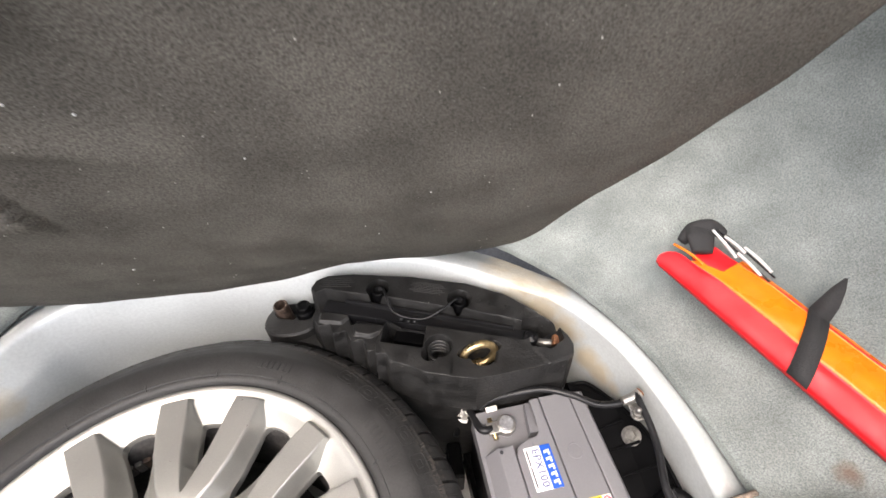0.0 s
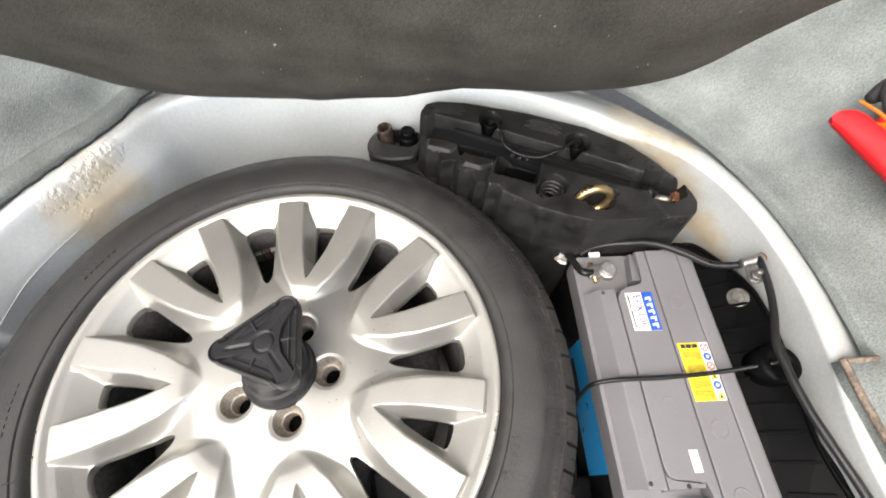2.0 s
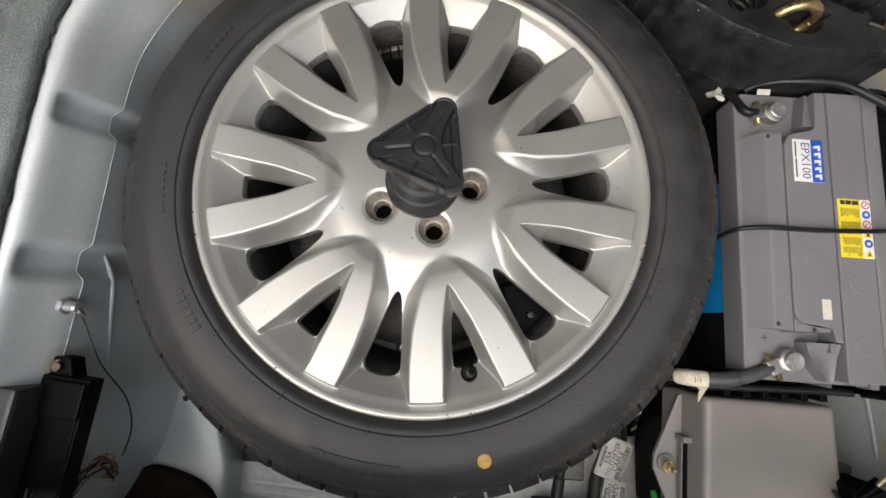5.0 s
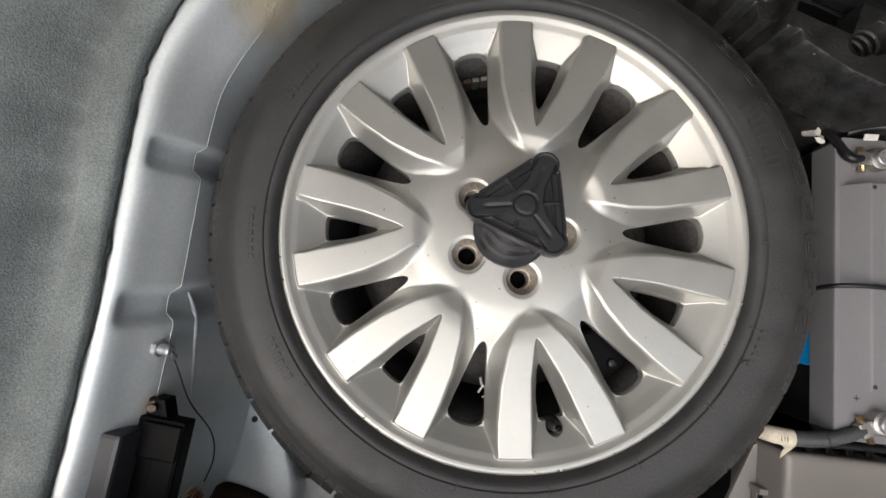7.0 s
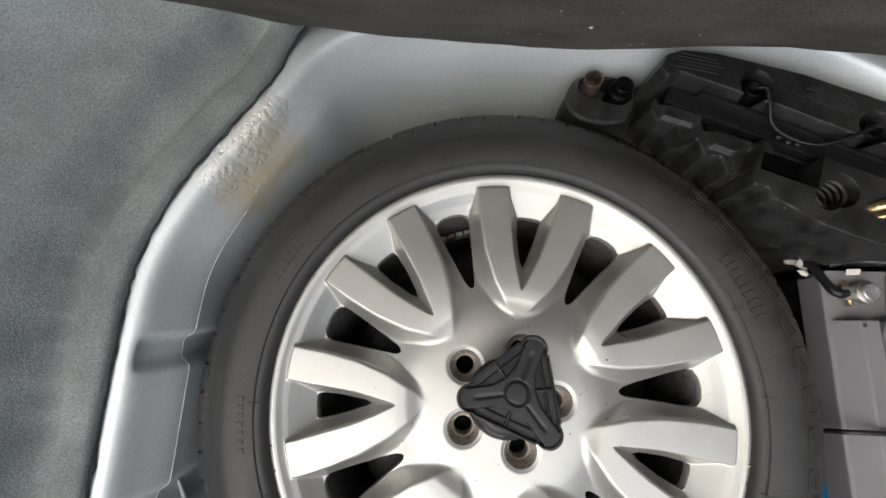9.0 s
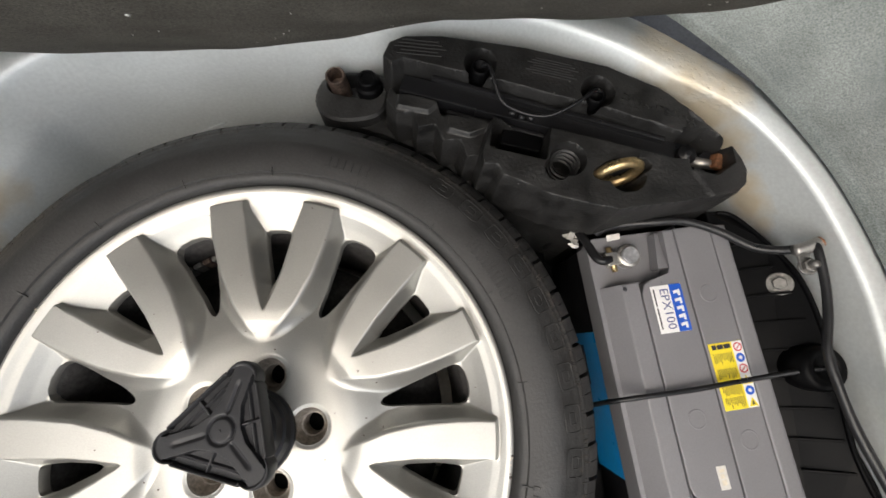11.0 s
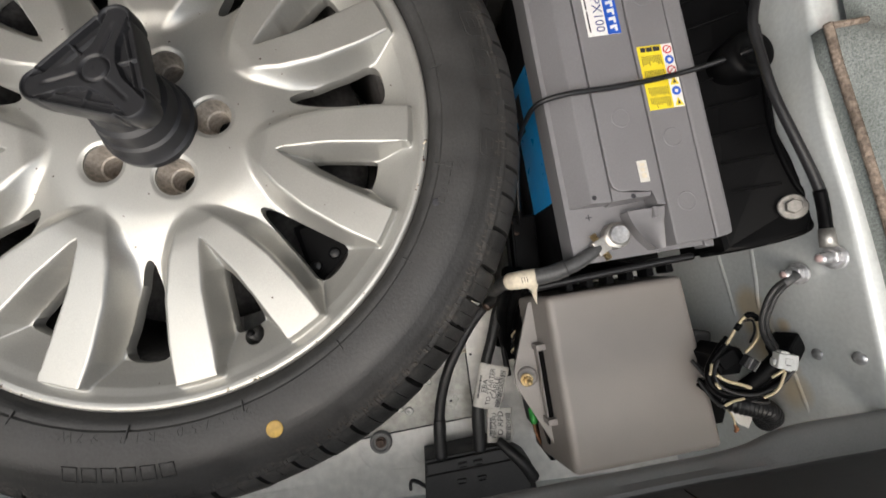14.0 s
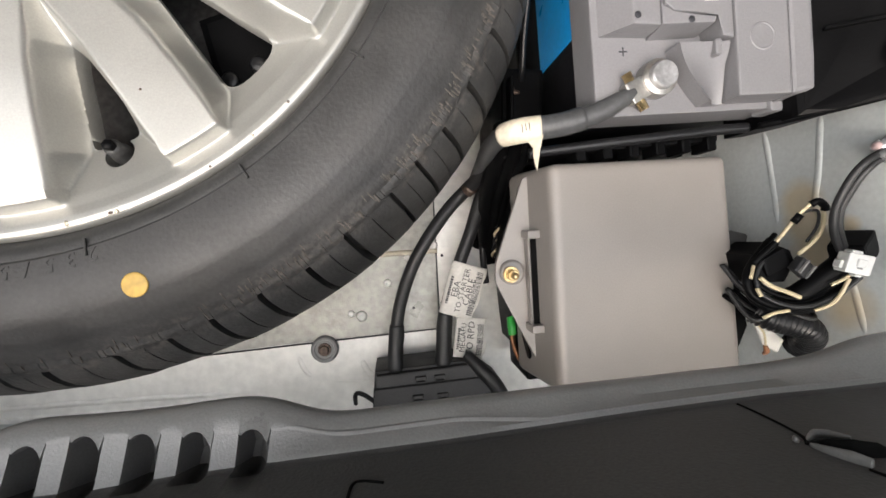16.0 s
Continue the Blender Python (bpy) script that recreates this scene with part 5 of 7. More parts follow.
flat_text("plus_mark", "+", 0.014, INK, battery, pose(-0.064, -0.128, 0.2050))
part("side_label", boxed(-0.0850, -0.0836, -0.100, 0.065, 0.095, 0.170, 0.0004, 1), BLUE, battery, "blue side label")
part("side_label", boxed(-0.0852, -0.0838, 0.0, 0.05, 0.10, 0.125, 0.0003, 1), INK, battery)
# maker's label: white and blue, with the type code
LX, LY = -0.0155, -0.0040
label = part("top_label", boxed(-0.0355, -0.0006, 0.0535, 0.1050, ZT, ZT + 0.0005, 0.0002, 1), WHITE_LABEL, battery, "white and blue battery label")
part("blue_field", boxed(0.0010 + LX, 0.0149 + LX, 0.0536, 0.1049, ZT + 0.0004, ZT + 0.0008, 0.0001, 1), ROYAL, label)
flat_text("type_code", "EPX100", 0.0140, NAVY, label, pose(-0.0062 + LX, 0.0833 + LY, ZT + 0.0007, 0, 0, -90), "type code in dark blue letters")
for k in range(5):
    y_ = 0.0975 - k * 0.0088
    bm = prism([(0.0042 + LX, y_), (0.0118 + LX, y_ + 0.0012), (0.0118 + LX, y_ - 0.0056), (0.0092 + LX, y_ - 0.0058), (0.0090 + LX, y_ - 0.0024), (0.0042 + LX, y_ - 0.0034)], ZT + 0.0008, ZT + 0.0010, 0)
    part("logo_bar", bm, WHITE_LABEL, label)
for y0, y1 in [(0.058, 0.081), (0.083, 0.1015)]:
    part("text_bar", boxed(-0.0178 + LX, -0.0162 + LX, y0, y1, ZT + 0.0005, ZT + 0.0007, 0), INK, label)
# yellow warning label
WX, WY = -0.0145, -0.0035
warn = part("warning_label", boxed(0.0117, 0.0492, -0.0320, 0.0362, ZT, ZT + 0.0005, 0.0002, 1), YELLOW, battery, "yellow and white battery warning label")
part("white_strip", boxed(0.0520 + WX, 0.0634 + WX, -0.0318, 0.0360, ZT + 0.0004, ZT + 0.0008, 0.0001, 1), WHITE_LABEL, warn)
for k, mat_ in enumerate([RED_INK, ROYAL, RED_INK, YELLOW, ROYAL, YELLOW]):
    xk, yk = 0.0577 + WX, 0.0333 + WY - k * 0.0112
    if mat_ is YELLOW:
        part("pictogram", prism([(xk - 0.0048, yk - 0.0045), (xk + 0.0048, yk - 0.0045), (xk, yk + 0.0045)], ZT + 0.0008, ZT + 0.0011, 0), YELLOW, warn)
        part("pictogram", prism([(xk - 0.0018, yk - 0.0030), (xk + 0.0018, yk - 0.0030), (xk, yk + 0.0016)], ZT + 0.0011, ZT + 0.0013, 0), INK, warn)
    else:
        v, f = lathe([(0.0047, 0), (0.0047, 0.0003)], 24)
        c_ = add("pictogram", v, f, mat_, warn, False, m=pose(xk, yk, ZT + 0.0008))
        v, f = lathe([(0.0034 if mat_ is RED_INK else 0.0020, 0.0003), (0.0033 if mat_ is RED_INK else 0.0019, 0.0005)], 18)
        add("pictogram_field", v, f, WHITE_LABEL, c_, False)
        if mat_ is RED_INK:
            part("pictogram_bar", boxed(-0.0036, 0.0036, -0.0005, 0.0005, 0.0005, 0.0007, 0), RED_INK, c_, m=pose(0, 0, 0, 0, 0, 45))
for x0, x1 in ((0.0295, 0.0345), (0.0355, 0.0420), (0.0430, 0.0500)):
    part("ink_bar", boxed(x0 + WX, x1 + WX, 0.0330 + WY, 0.0378 + WY, ZT + 0.0005, ZT + 0.0008, 0), INK, warn)
random.seed(2)
for k in range(12):
    x_ = 0.0292 + WX + 0.0018 * k
    for y0 in (0.0290, 0.0130, -0.0050, -0.0160):
        ln = random.uniform(0.006, 0.011)
        part("text_bar", boxed(x_, x_ + 0.0007, y0 + WY - ln, y0 + WY, ZT + 0.0005, ZT + 0.0006, 0), INK, warn)
st = part("date_sticker", boxed(-0.0140, -0.0040, -0.1030, -0.0810, ZT, ZT + 0.0004, 0.0001, 1), PAPER, battery, "small cream-white sticker")
for k, (y0, y1) in enumerate(((-0.099, -0.094), (-0.0925, -0.0885), (-0.087, -0.084))):
    part("text_bar", boxed(-0.0115, -0.0065 - 0.0008 * (k % 2), y0, y1, ZT + 0.0004, ZT + 0.0005, 0), CREAM_TAPE, st)
# terminals
for (x, y), top in [((0.4065, 0.1600), 0.2210), ((0.4305, -0.1335), 0.2225)]:
    v, f = lathe([(0.0135, 0.2035), (0.0130, 0.2065), (0.0104, 0.2075), (0.0096, top - 0.001), (0.0088, top)], 28)
    post = add("terminal_post", v, f, LEAD, battery, m=BAT.inverted() @ pose(x, y, 0.0), label="dull lead terminal post")
    post.data.set_sharp_from_angle(angle=radians(30))


def clamp(name, m, label):
    """A battery cable clamp with its pinch bolt."""
    t = thing(name, label, "cable clamp", m=m)
    v, f = lathe([(0.0125, 0), (0.0135, 0.002), (0.0130, 0.011), (0.0105, 0.0125)], 24)
    add("ring", v, f, ZINC, t).data.set_sharp_from_angle(angle=radians(35))
    part("jaw", boxed(-0.026, -0.008, -0.008, 0.008, 0.001, 0.0095, 0.0015), ZINC, t)
    v, f = tube([(-0.019, -0.015, 0.006), (-0.019, 0.014, 0.006)], 0.0034, 10)
    add("pinch_bolt", v, f, BRASS, t)
    return t


NEG = pose(0.4065, 0.1600, 0.2045, 0, 0, 8)
POS = pose(0.4305, -0.1335, 0.2050, 0, 0, 30)
clamp("negative_clamp", NEG, "zinc-plated clamp on the negative battery post")
clamp("positive_clamp", POS, "zinc-plated clamp on the positive battery post")

# ---- battery tray, hold-down rod ----
tray = thing("battery_tray", "black plastic battery tray bolted to the well wall", "battery tray")
part("base", prism([tuple((BAT @ Vector((x, y, 0)))[:2]) for x, y in [(-0.092, -0.182), (0.095, -0.182), (0.095, 0.176), (-0.092, 0.176)]], 0.004, 0.050, 0.004), BLACK, tray)
part("front_block", boxed(0.328, 0.352, 0.145, 0.20, 0.004, 0.072, 0.004), BLACK, tray)
plate = prism([(0.520, 0.208), (0.537, 0.202), (0.555, 0.166), (0.571, 0.126), (0.5785, 0.078), (0.5800, 0.02), (0.5790, -0.05), (0.5870, -0.100), (0.5960, -0.118), (0.5975, -0.136), (0.5900, -0.1490), (0.555, -0.1575), (0.536, -0.1600), (0.530, -0.05), (0.520, 0.06), (0.512, 0.15), (0.508, 0.21)], 0.150, 0.214, 0.004, 2)
for vv in plate.verts:
    if vv.co.z > 0.2:
        vv.co.z += max(0.0, min(0.045, (vv.co.x - 0.53) * 0.8))
part("side_plate", plate, BLACK, tray, smooth=False)
for k in range(10):
    y = 0.165 - k * 0.0295
    x0, x1 = np.interp(y, [-0.15, 0.2], [0.552, 0.514]), np.interp(y, [-0.15, -0.1, 0.0, 0.07, 0.12, 0.17], [0.578, 0.578, 0.572, 0.570, 0.560, 0.540])
    if x1 - x0 > 0.01:
        part("rib", boxed(0, (x1 - x0) * 1.25, -0.0013, 0.0013, -0.002, 0.0048, 0.0005, 1), BLACK, tray, m=pose(x0, y, 0.2138 + max(0, (x0 - 0.53) * 0.8), 0, -35, 0))
v, f = tube([(0.521, 0.206, 0.214), (0.536, 0.200, 0.219), (0.554, 0.165, 0.234), (0.570, 0.126, 0.246), (0.577, 0.078, 0.251), (0.578, 0.015, 0.252), (0.577, -0.05, 0.252), (0.586, -0.100, 0.256), (0.5945, -0.118, 0.258), (0.5960, -0.135, 0.258), (0.588, -0.1480, 0.254), (0.555, -0.1565, 0.228), (0.530, -0.1600, 0.192)], 0.0028, 8)
add("rim_lip", v, f, BLACK, tray)
v, f = lathe([(0.024, 0.214), (0.0235, 0.252), (0.021, 0.258), (0.013, 0.258), (0.011, 0.254)], 32)
add("hook_ear", v, f, BLACK, tray, m=pose(0.5655, 0.028, 0))
hexbolt("tray_bolt", tray, pose(0.5580, 0.1162, 0.2355, 0, -38, 0), 0.0072, 0.006, 0.0125)
hexbolt("tray_bolt", tray, pose(0.5800, -0.1245, 0.2560, 0, -30, 0), 0.0070, 0.005, 0.0118)
v, f = tube([(0.349, -0.1800, 0.168), (0.40, -0.1735, 0.174), (0.46, -0.1665, 0.180), (0.500, -0.1620, 0.185), (0.524, -0.1600, 0.188)], [0.0042, 0.0042, 0.0040, 0.0042, 0.0038], 10)
add("rail", v, f, BLACK_STEEL, tray, label="black rail beside the fuse box")
part("end_wall", boxed(-0.080, 0.075, -0.004, 0.004, 0.010, 0.166, 0.002), BLACK, tray, m=pose(0.442, -0.1690, 0, 0, 0, 5.5))
for k in range(6):
    part("rail_tooth", boxed(-0.004, 0.004, -0.006, 0.006, 0.150, 0.172, 0.001, 1), BLACK, tray, m=pose(0.392 + k * 0.023, -0.1800 + k * 0.0022, 0, 0, 0, 5.5))
# black block added to keep the gap between tyre and battery dark
part("corner_block", boxed(0.342, 0.382, -0.172, -0.088, 0.004, 0.112, 0.004), BLACK, tray)
part("corner_rib", boxed(0.346, 0.350, -0.160, -0.100, 0.110, 0.124, 0.001, 1), BLACK, tray)
rod = thing("hold_down_rod", "black steel hold-down rod across the battery", "rod")
v, f = tube([(0.362, -0.105, 0.06), (0.360, -0.1, 0.11), (0.3565, -0.06, 0.135), (0.3570, -0.012, 0.16), (0.3580, 0.0, 0.195), (0.3640, 0.0050, 0.2200), (0.388, 0.0085, 0.2305), (0.44, 0.0125, 0.2325), (0.50, 0.0195, 0.2370), (0.545, 0.026, 0.2500), (0.566, 0.029, 0.263)], 0.0027, 10)
add("rod_body", v, f, BLACK_STEEL, rod)
v, f = tube([(0.356, -0.092, 0.105), (0.350, -0.099, 0.112), (0.352, -0.110, 0.112), (0.360, -0.112, 0.105), (0.3605, -0.118, 0.06)], 0.0022, 8)
add("rod_hook", v, f, DARK_STEEL, rod)

# ---- cables of the battery ----
lug_at = (0.5600, 0.1450, 0.2775)
earth = thing("earth_cable", "black earth cable from the negative post to the body", "cable")
n0 = NEG @ Vector((-0.02, 0.0, 0.006))
v, f = tube([tuple(n0), tuple(NEG @ Vector((-0.035, 0.004, 0.006))), (0.362, 0.198, 0.186), (0.352, 0.206, 0.15), (0.345, 0.20, 0.10)], 0.0052, 12)
add("short_lead", v, f, CABLE, earth)
v, f = tube([(0.378, 0.192, 0.20), (0.395, 0.196, 0.215), (0.43, 0.1935, 0.232), (0.465, 0.1905, 0.239), (0.498, 0.176, 0.243), (0.525, 0.156, 0.250), (0.545, 0.1485, 0.262), (0.556, 0.1475, 0.272)], 0.0046, 12)
add("body_lead", v, f, CABLE, earth)
v, f = tube([(0.352, 0.201, 0.170), (0.357, 0.1985, 0.180), (0.361, 0.196, 0.186)], [0.0058, 0.0062, 0.0058], 9, 4)
add("tape_wrap", v, f, PAPER, earth, label="torn pale tape round the lead")
rnd = random.Random(8)
for k in range(5):
    part("tape_shred", prism([(-0.007, -0.0015), (0.002, -0.003), (0.008, 0.0), (0.001, 0.003), (-0.005, 0.002)], 0, 0.0006, 0), PAPER, earth, m=pose(0.354 + rnd.uniform(-0.006, 0.006), 0.185 + rnd.uniform(-0.006, 0.006), 0.190 + 0.002 * k, rnd.uniform(-40, 40), rnd.uniform(-40, 40), rnd.uniform(0, 180)))
part("paper_tag", boxed(-0.008, 0.008, -0.0035, 0.0035, 0, 0.0010, 0.0003, 1), PAPER, earth, "small white paper tag", m=pose(0.3905, 0.1820, 0.2165, 20, 0, 8))
ear = thing("earth_terminal", "crimped copper-tipped cable lug bolted to the body", "cable lug", m=Matrix.Translation(lug_at))
v, f = tube([(-0.013, 0.0, -0.003), (0.0, 0.002, 0.0), (0.010, 0.006, 0.003)], [0.0056, 0.0064, 0.0062], 14, 4)
add("crimp", v, f, ZINC, ear)
v, f = lathe([(0.0058, 0), (0.0052, 0.0018), (0.003, 0.0018)], 14)
add("copper_end", v, f, COPPER, ear, m=pose(0.0108, 0.0065, 0.0033, 0, 70, 25), label="copper strands in the crimp end")
part("tongue", boxed(-0.006, 0.008, -0.022, -0.002, -0.010, -0.007, 0.001), ZINC, ear)
hexbolt("lug_nut", ear, pose(0.0015, -0.016, -0.0075, 0, -15, 0), 0.0072, 0.0065, 0.009, nut=True)
v, f = tube([(0.5650, 0.1500, 0.281), (0.5640, 0.138, 0.283), (0.5640, 0.107, 0.281), (0.5590, 0.077, 0.280), (0.5500, 0.043, 0.279), (0.5520, 0.015, 0.279), (0.5580, -0.024, 0.279), (0.5685, -0.062, 0.280), (0.5787, -0.094, 0.280), (0.5845, -0.119, 0.280), (0.5840, -0.142, 0.280)], 0.0042, 12)
strap = thing("body_strap", "pair of thick black cables along the well wall", "cable")
add("sheath", v, f, CABLE, strap)
v, f = tube([(0.5570, 0.043, 0.274), (0.5600, 0.012, 0.272), (0.5655, -0.024, 0.273), (0.5750, -0.062, 0.275), (0.5835, -0.094, 0.277), (0.5880, -0.119, 0.279)], 0.0034, 12)
add("second_sheath", v, f, CABLE, strap)
v, f = tube([(0.5835, -0.115, 0.280), (0.5845, -0.130, 0.280), (0.5835, -0.150, 0.280)], 0.0050, 12, 4)
add("shrink_sleeve", v, f, BLACK, strap)
v, f = tube([(0.5825, -0.149, 0.281), (0.5820, -0.165, 0.281)], [0.0058, 0.0064], 12)
add("crimp", v, f, ZINC, strap)


def wall_stud(name, at, label):
    """A threaded stud with nut that stands out of the right wall."""
    s = thing(name, label, "stud", m=Matrix.Translation(at) @ pose(0, 0, 0, 0, -78, 0))
    v, f = lathe([(0.0105, 0), (0.0105, 0.0016), (0.0098, 0.002)], 22)
    add("washer", v, f, LEAD, s, False)
    bm = bmesh.new()
    bmesh.ops.create_cone(bm, cap_ends=True, segments=6, radius1=0.0082, radius2=0.0080, depth=0.007, matrix=Matrix.Translation((0, 0, 0.0055)))
    bmesh.ops.bevel(bm, geom=bm.edges[:], offset=0.0006, segments=1, affect="EDGES")
    part("nut", bm, LEAD, s)
    v, f = lathe([(0.0050, 0.002), (0.0050, 0.0185), (0.0040, 0.020)], 14)
    add("thread", v, f, LEAD, s)
    v, f = lathe([(0.0032, 0.0199), (0.003, 0.0204)], 12)
    add("paint_tip", v, f, PINK, s)
    return s


wall_stud("body_stud", (0.590, -0.1740, 0.2775), "zinc stud and nut holding the cable lug")
wall_stud("body_stud", (0.590, -0.1865, 0.2400), "zinc stud and nut with a thin earth wire")
for y, z in [(-0.2629, 0.2385), (-0.2612, 0.2760)]:
    s = thing("wall_rivet", "small round-headed fixing in the well wall", "rivet", m=Matrix.Translation((0.5985, y, z)) @ pose(0, 0, 0, 0, -80, 0))
    v, f = lathe([(0.0060, 0), (0.0058, 0.002), (0.0040, 0.0036), (0.001, 0.004)], 18)
    add("head", v, f, LEAD, s)

pos = thing("positive_cable", "thick dark grey cable from the positive post, taped white", "cable")
p0 = POS @ Vector((-0.020, 0, 0.005))
v, f = tube([tuple(p0), (0.403, -0.1500, 0.2095), (0.388, -0.1580, 0.2070), (0.368, -0.1645, 0.2035), (0.348, -0.1680, 0.2000), (0.334, -0.1690, 0.1950), (0.324, -0.1700, 0.180), (0.321, -0.173, 0.15), (0.324, -0.18, 0.10), (0.326, -0.19, 0.05)], [0.005, 0.0066, 0.0074, 0.0076, 0.0076, 0.0076, 0.0076, 0.0076, 0.007, 0.007], 14)
add("sheath", v, f, GREY_CABLE, pos)
v, f = tube([(0.3780, -0.1613, 0.2052), (0.365, -0.1652, 0.2030), (0.346, -0.1682, 0.1996)], 0.0086, 14, 4)
add("sleeve", v, f, GREY_CABLE, pos)
v, f = tube([(0.3480, -0.1680, 0.2000), (0.338, -0.1688, 0.1970), (0.330, -0.1694, 0.1915), (0.3245, -0.1698, 0.1830)], [0.0090, 0.0094, 0.0093, 0.0088], 14, 4)
tape = add("tape_wrap", v, f, CREAM_TAPE, pos, label="cream paper tape wrapped round the cable")
bm = bmesh.new()
vs = [bm.verts.new(p) for p in [(0.3480, -0.1740, 0.2050), (0.3370, -0.1765, 0.1990), (0.3435, -0.1815, 0.1950), (0.3465, -0.1880, 0.1880), (0.3520, -0.1965, 0.1800), (0.3505, -0.1890, 0.1880), (0.3485, -0.1820, 0.1970)]]
bm.faces.new(vs)
ext = bmesh.ops.extrude_face_region(bm, geom=bm.faces[:])
bmesh.ops.translate(bm, verts=[g for g in ext["geom"] if isinstance(g, bmesh.types.BMVert)], vec=(0, 0, 0.0008))
part("tape_tail", bm, CREAM_TAPE, pos)
for k in range(3):
    part("text_bar", boxed(-0.0040 + k * 0.0026, -0.0034 + k * 0.0026, -0.003 + 0.001 * (k % 2), 0.003, 0, 0.0004, 0), INK, pos, m=pose(0.3360, -0.1695, 0.2062, 0, -24, 8))

# ---- fuse box ----
FB = pose(0.4475, -0.2700, 0.1720, 2.0, 1.0, 3.8)
fuse = thing("fuse_box", "brown-grey plastic fuse box with clip-on cover", "fuse box", m=FB)
bm = boxed(-0.0920, 0.0775, -0.1040, 0.0860, -0.075, 0.0, 0.0085, 6)
for vv in bm.verts:
    # the long side towards the wheel slopes inwards
    if vv.co.x < -0.06:
        vv.co.x += 0.0140 * (vv.co.z + 0.075) / 0.075
    if vv.co.y < -0.06:
        vv.co.x += 0.0110 * (1 if vv.co.x > 0 else 0)
soften(part("cover", bm, BOX_GREY, fuse, "smooth brown-grey cover", True))
part("body", boxed(-0.082, 0.090, -0.118, 0.084, -0.135, -0.074, 0.003), BLACK, fuse, "black fuse box body")
fl = prism([(-0.080, 0.085), (-0.093, 0.079), (-0.1205, 0.005), (-0.1210, -0.012), (-0.113, -0.030), (-0.0890, -0.083), (-0.080, -0.086)], -0.038, -0.032, 0.0015, 2)
part("lower_bracket", prism([(-0.078, 0.075), (-0.086, 0.035), (-0.092, -0.004), (-0.092, -0.020), (-0.090, -0.060), (-0.088, -0.086), (-0.078, -0.086)], -0.140, -0.045, 0.002, 1), BLACK, fuse, "black plastic bracket")
flange = part("side_flange", fl, BOX_GREY, fuse, "brown-grey fixing flange", m=pose(0, 0, 0.004, 0, -6, 0))
v, f = lathe([(0.0115, 0), (0.0110, 0.003), (0.0085, 0.0034)], 24)
add("boss_ring", v, f, BOX_GREY, flange, m=pose(-0.1065, -0.003, -0.0325))
for y in (0.030, -0.052):
    part("clip", boxed(-0.0925, -0.0815, y - 0.0035, y + 0.0035, -0.044, -0.020, 0.0012), BOX_GREY, fuse)
# black block in place of the shade behind the bar
part("clip_gap", boxed(-0.0885, -0.0800, -0.050, 0.028, -0.0400, -0.0270, 0), VOID, fuse, "black block for the shade behind the clip bar")
part("clip_bar", boxed(-0.0905, -0.0885, -0.050, 0.028, -0.036, -0.027, 0.0008, 1), BOX_GREY, fuse)
part("clip", boxed(0.0805, 0.0860, 0.035, 0.052, -0.035, -0.015, 0.0012), BOX_GREY, fuse)
hexbolt("flange_screw", fuse, pose(-0.1075, -0.003, -0.0255), 0.0052, 0.006, 0.0072, BRASS, nut=True)
hexbolt("side_screw", fuse, pose(0.090, -0.004, -0.045), 0.005, 0.005, 0.007, BRASS)

# ---- foam tool holder with jack, towing eye and socket ----
foam = thing("foam_tool_holder", "black moulded foam tool holder beside the spare tyre", "tool holder")
base_outline = [(0.505, 0.212), (0.512, 0.245), (0.492, 0.285), (0.437, 0.333), (0.382, 0.360), (0.293, 0.383), (0.20, 0.394), (0.150, 0.392), (0.100, 0.388), (0.072, 0.382), (0.060, 0.366), (0.070, 0.350), (0.095, 0.3415),
                (0.128, 0.3300), (0.160, 0.3130), (0.185, 0.2990), (0.206, 0.2820), (0.225, 0.2640), (0.240, 0.2500), (0.270, 0.2280), (0.310, 0.2110), (0.370, 0.1925), (0.440, 0.1990), (0.490, 0.2040)]
part("base_block", prism(base_outline, 0.006, 0.2045, 0.004, 2), FOAM, foam, smooth=False)


def depth_in(px, py, outline):
    """How deep points lie inside an outline, negative outside it."""
    best, odd = np.full(px.shape, 9.0), np.zeros(px.shape, bool)
    for (ax, ay), (bx, by) in zip(outline, outline[1:] + outline[:1]):
        ex, ey = bx - ax, by - ay
        t = np.clip(((px - ax) * ex + (py - ay) * ey) / (ex * ex + ey * ey + 1e-12), 0, 1)
        best = np.minimum(best, np.hypot(px - ax - t * ex, py - ay - t * ey))
        odd ^= ((ay > py) != (by > py)) & (px < ex * (py - ay) / (ey if abs(ey) > 1e-9 else 1e-9) + ax)
    return np.where(odd, best, -best)


def ring_of(cx, cy, r, ry=None, turn=0.0, n=24):
    ry = ry or r
    c, d = math.cos(radians(turn)), math.sin(radians(turn))
    return [(cx + r * math.cos(a) * c - ry * math.sin(a) * d, cy + r * math.cos(a) * d + ry * math.sin(a) * c) for a in np.linspace(0, 2 * math.pi, n, endpoint=False)]


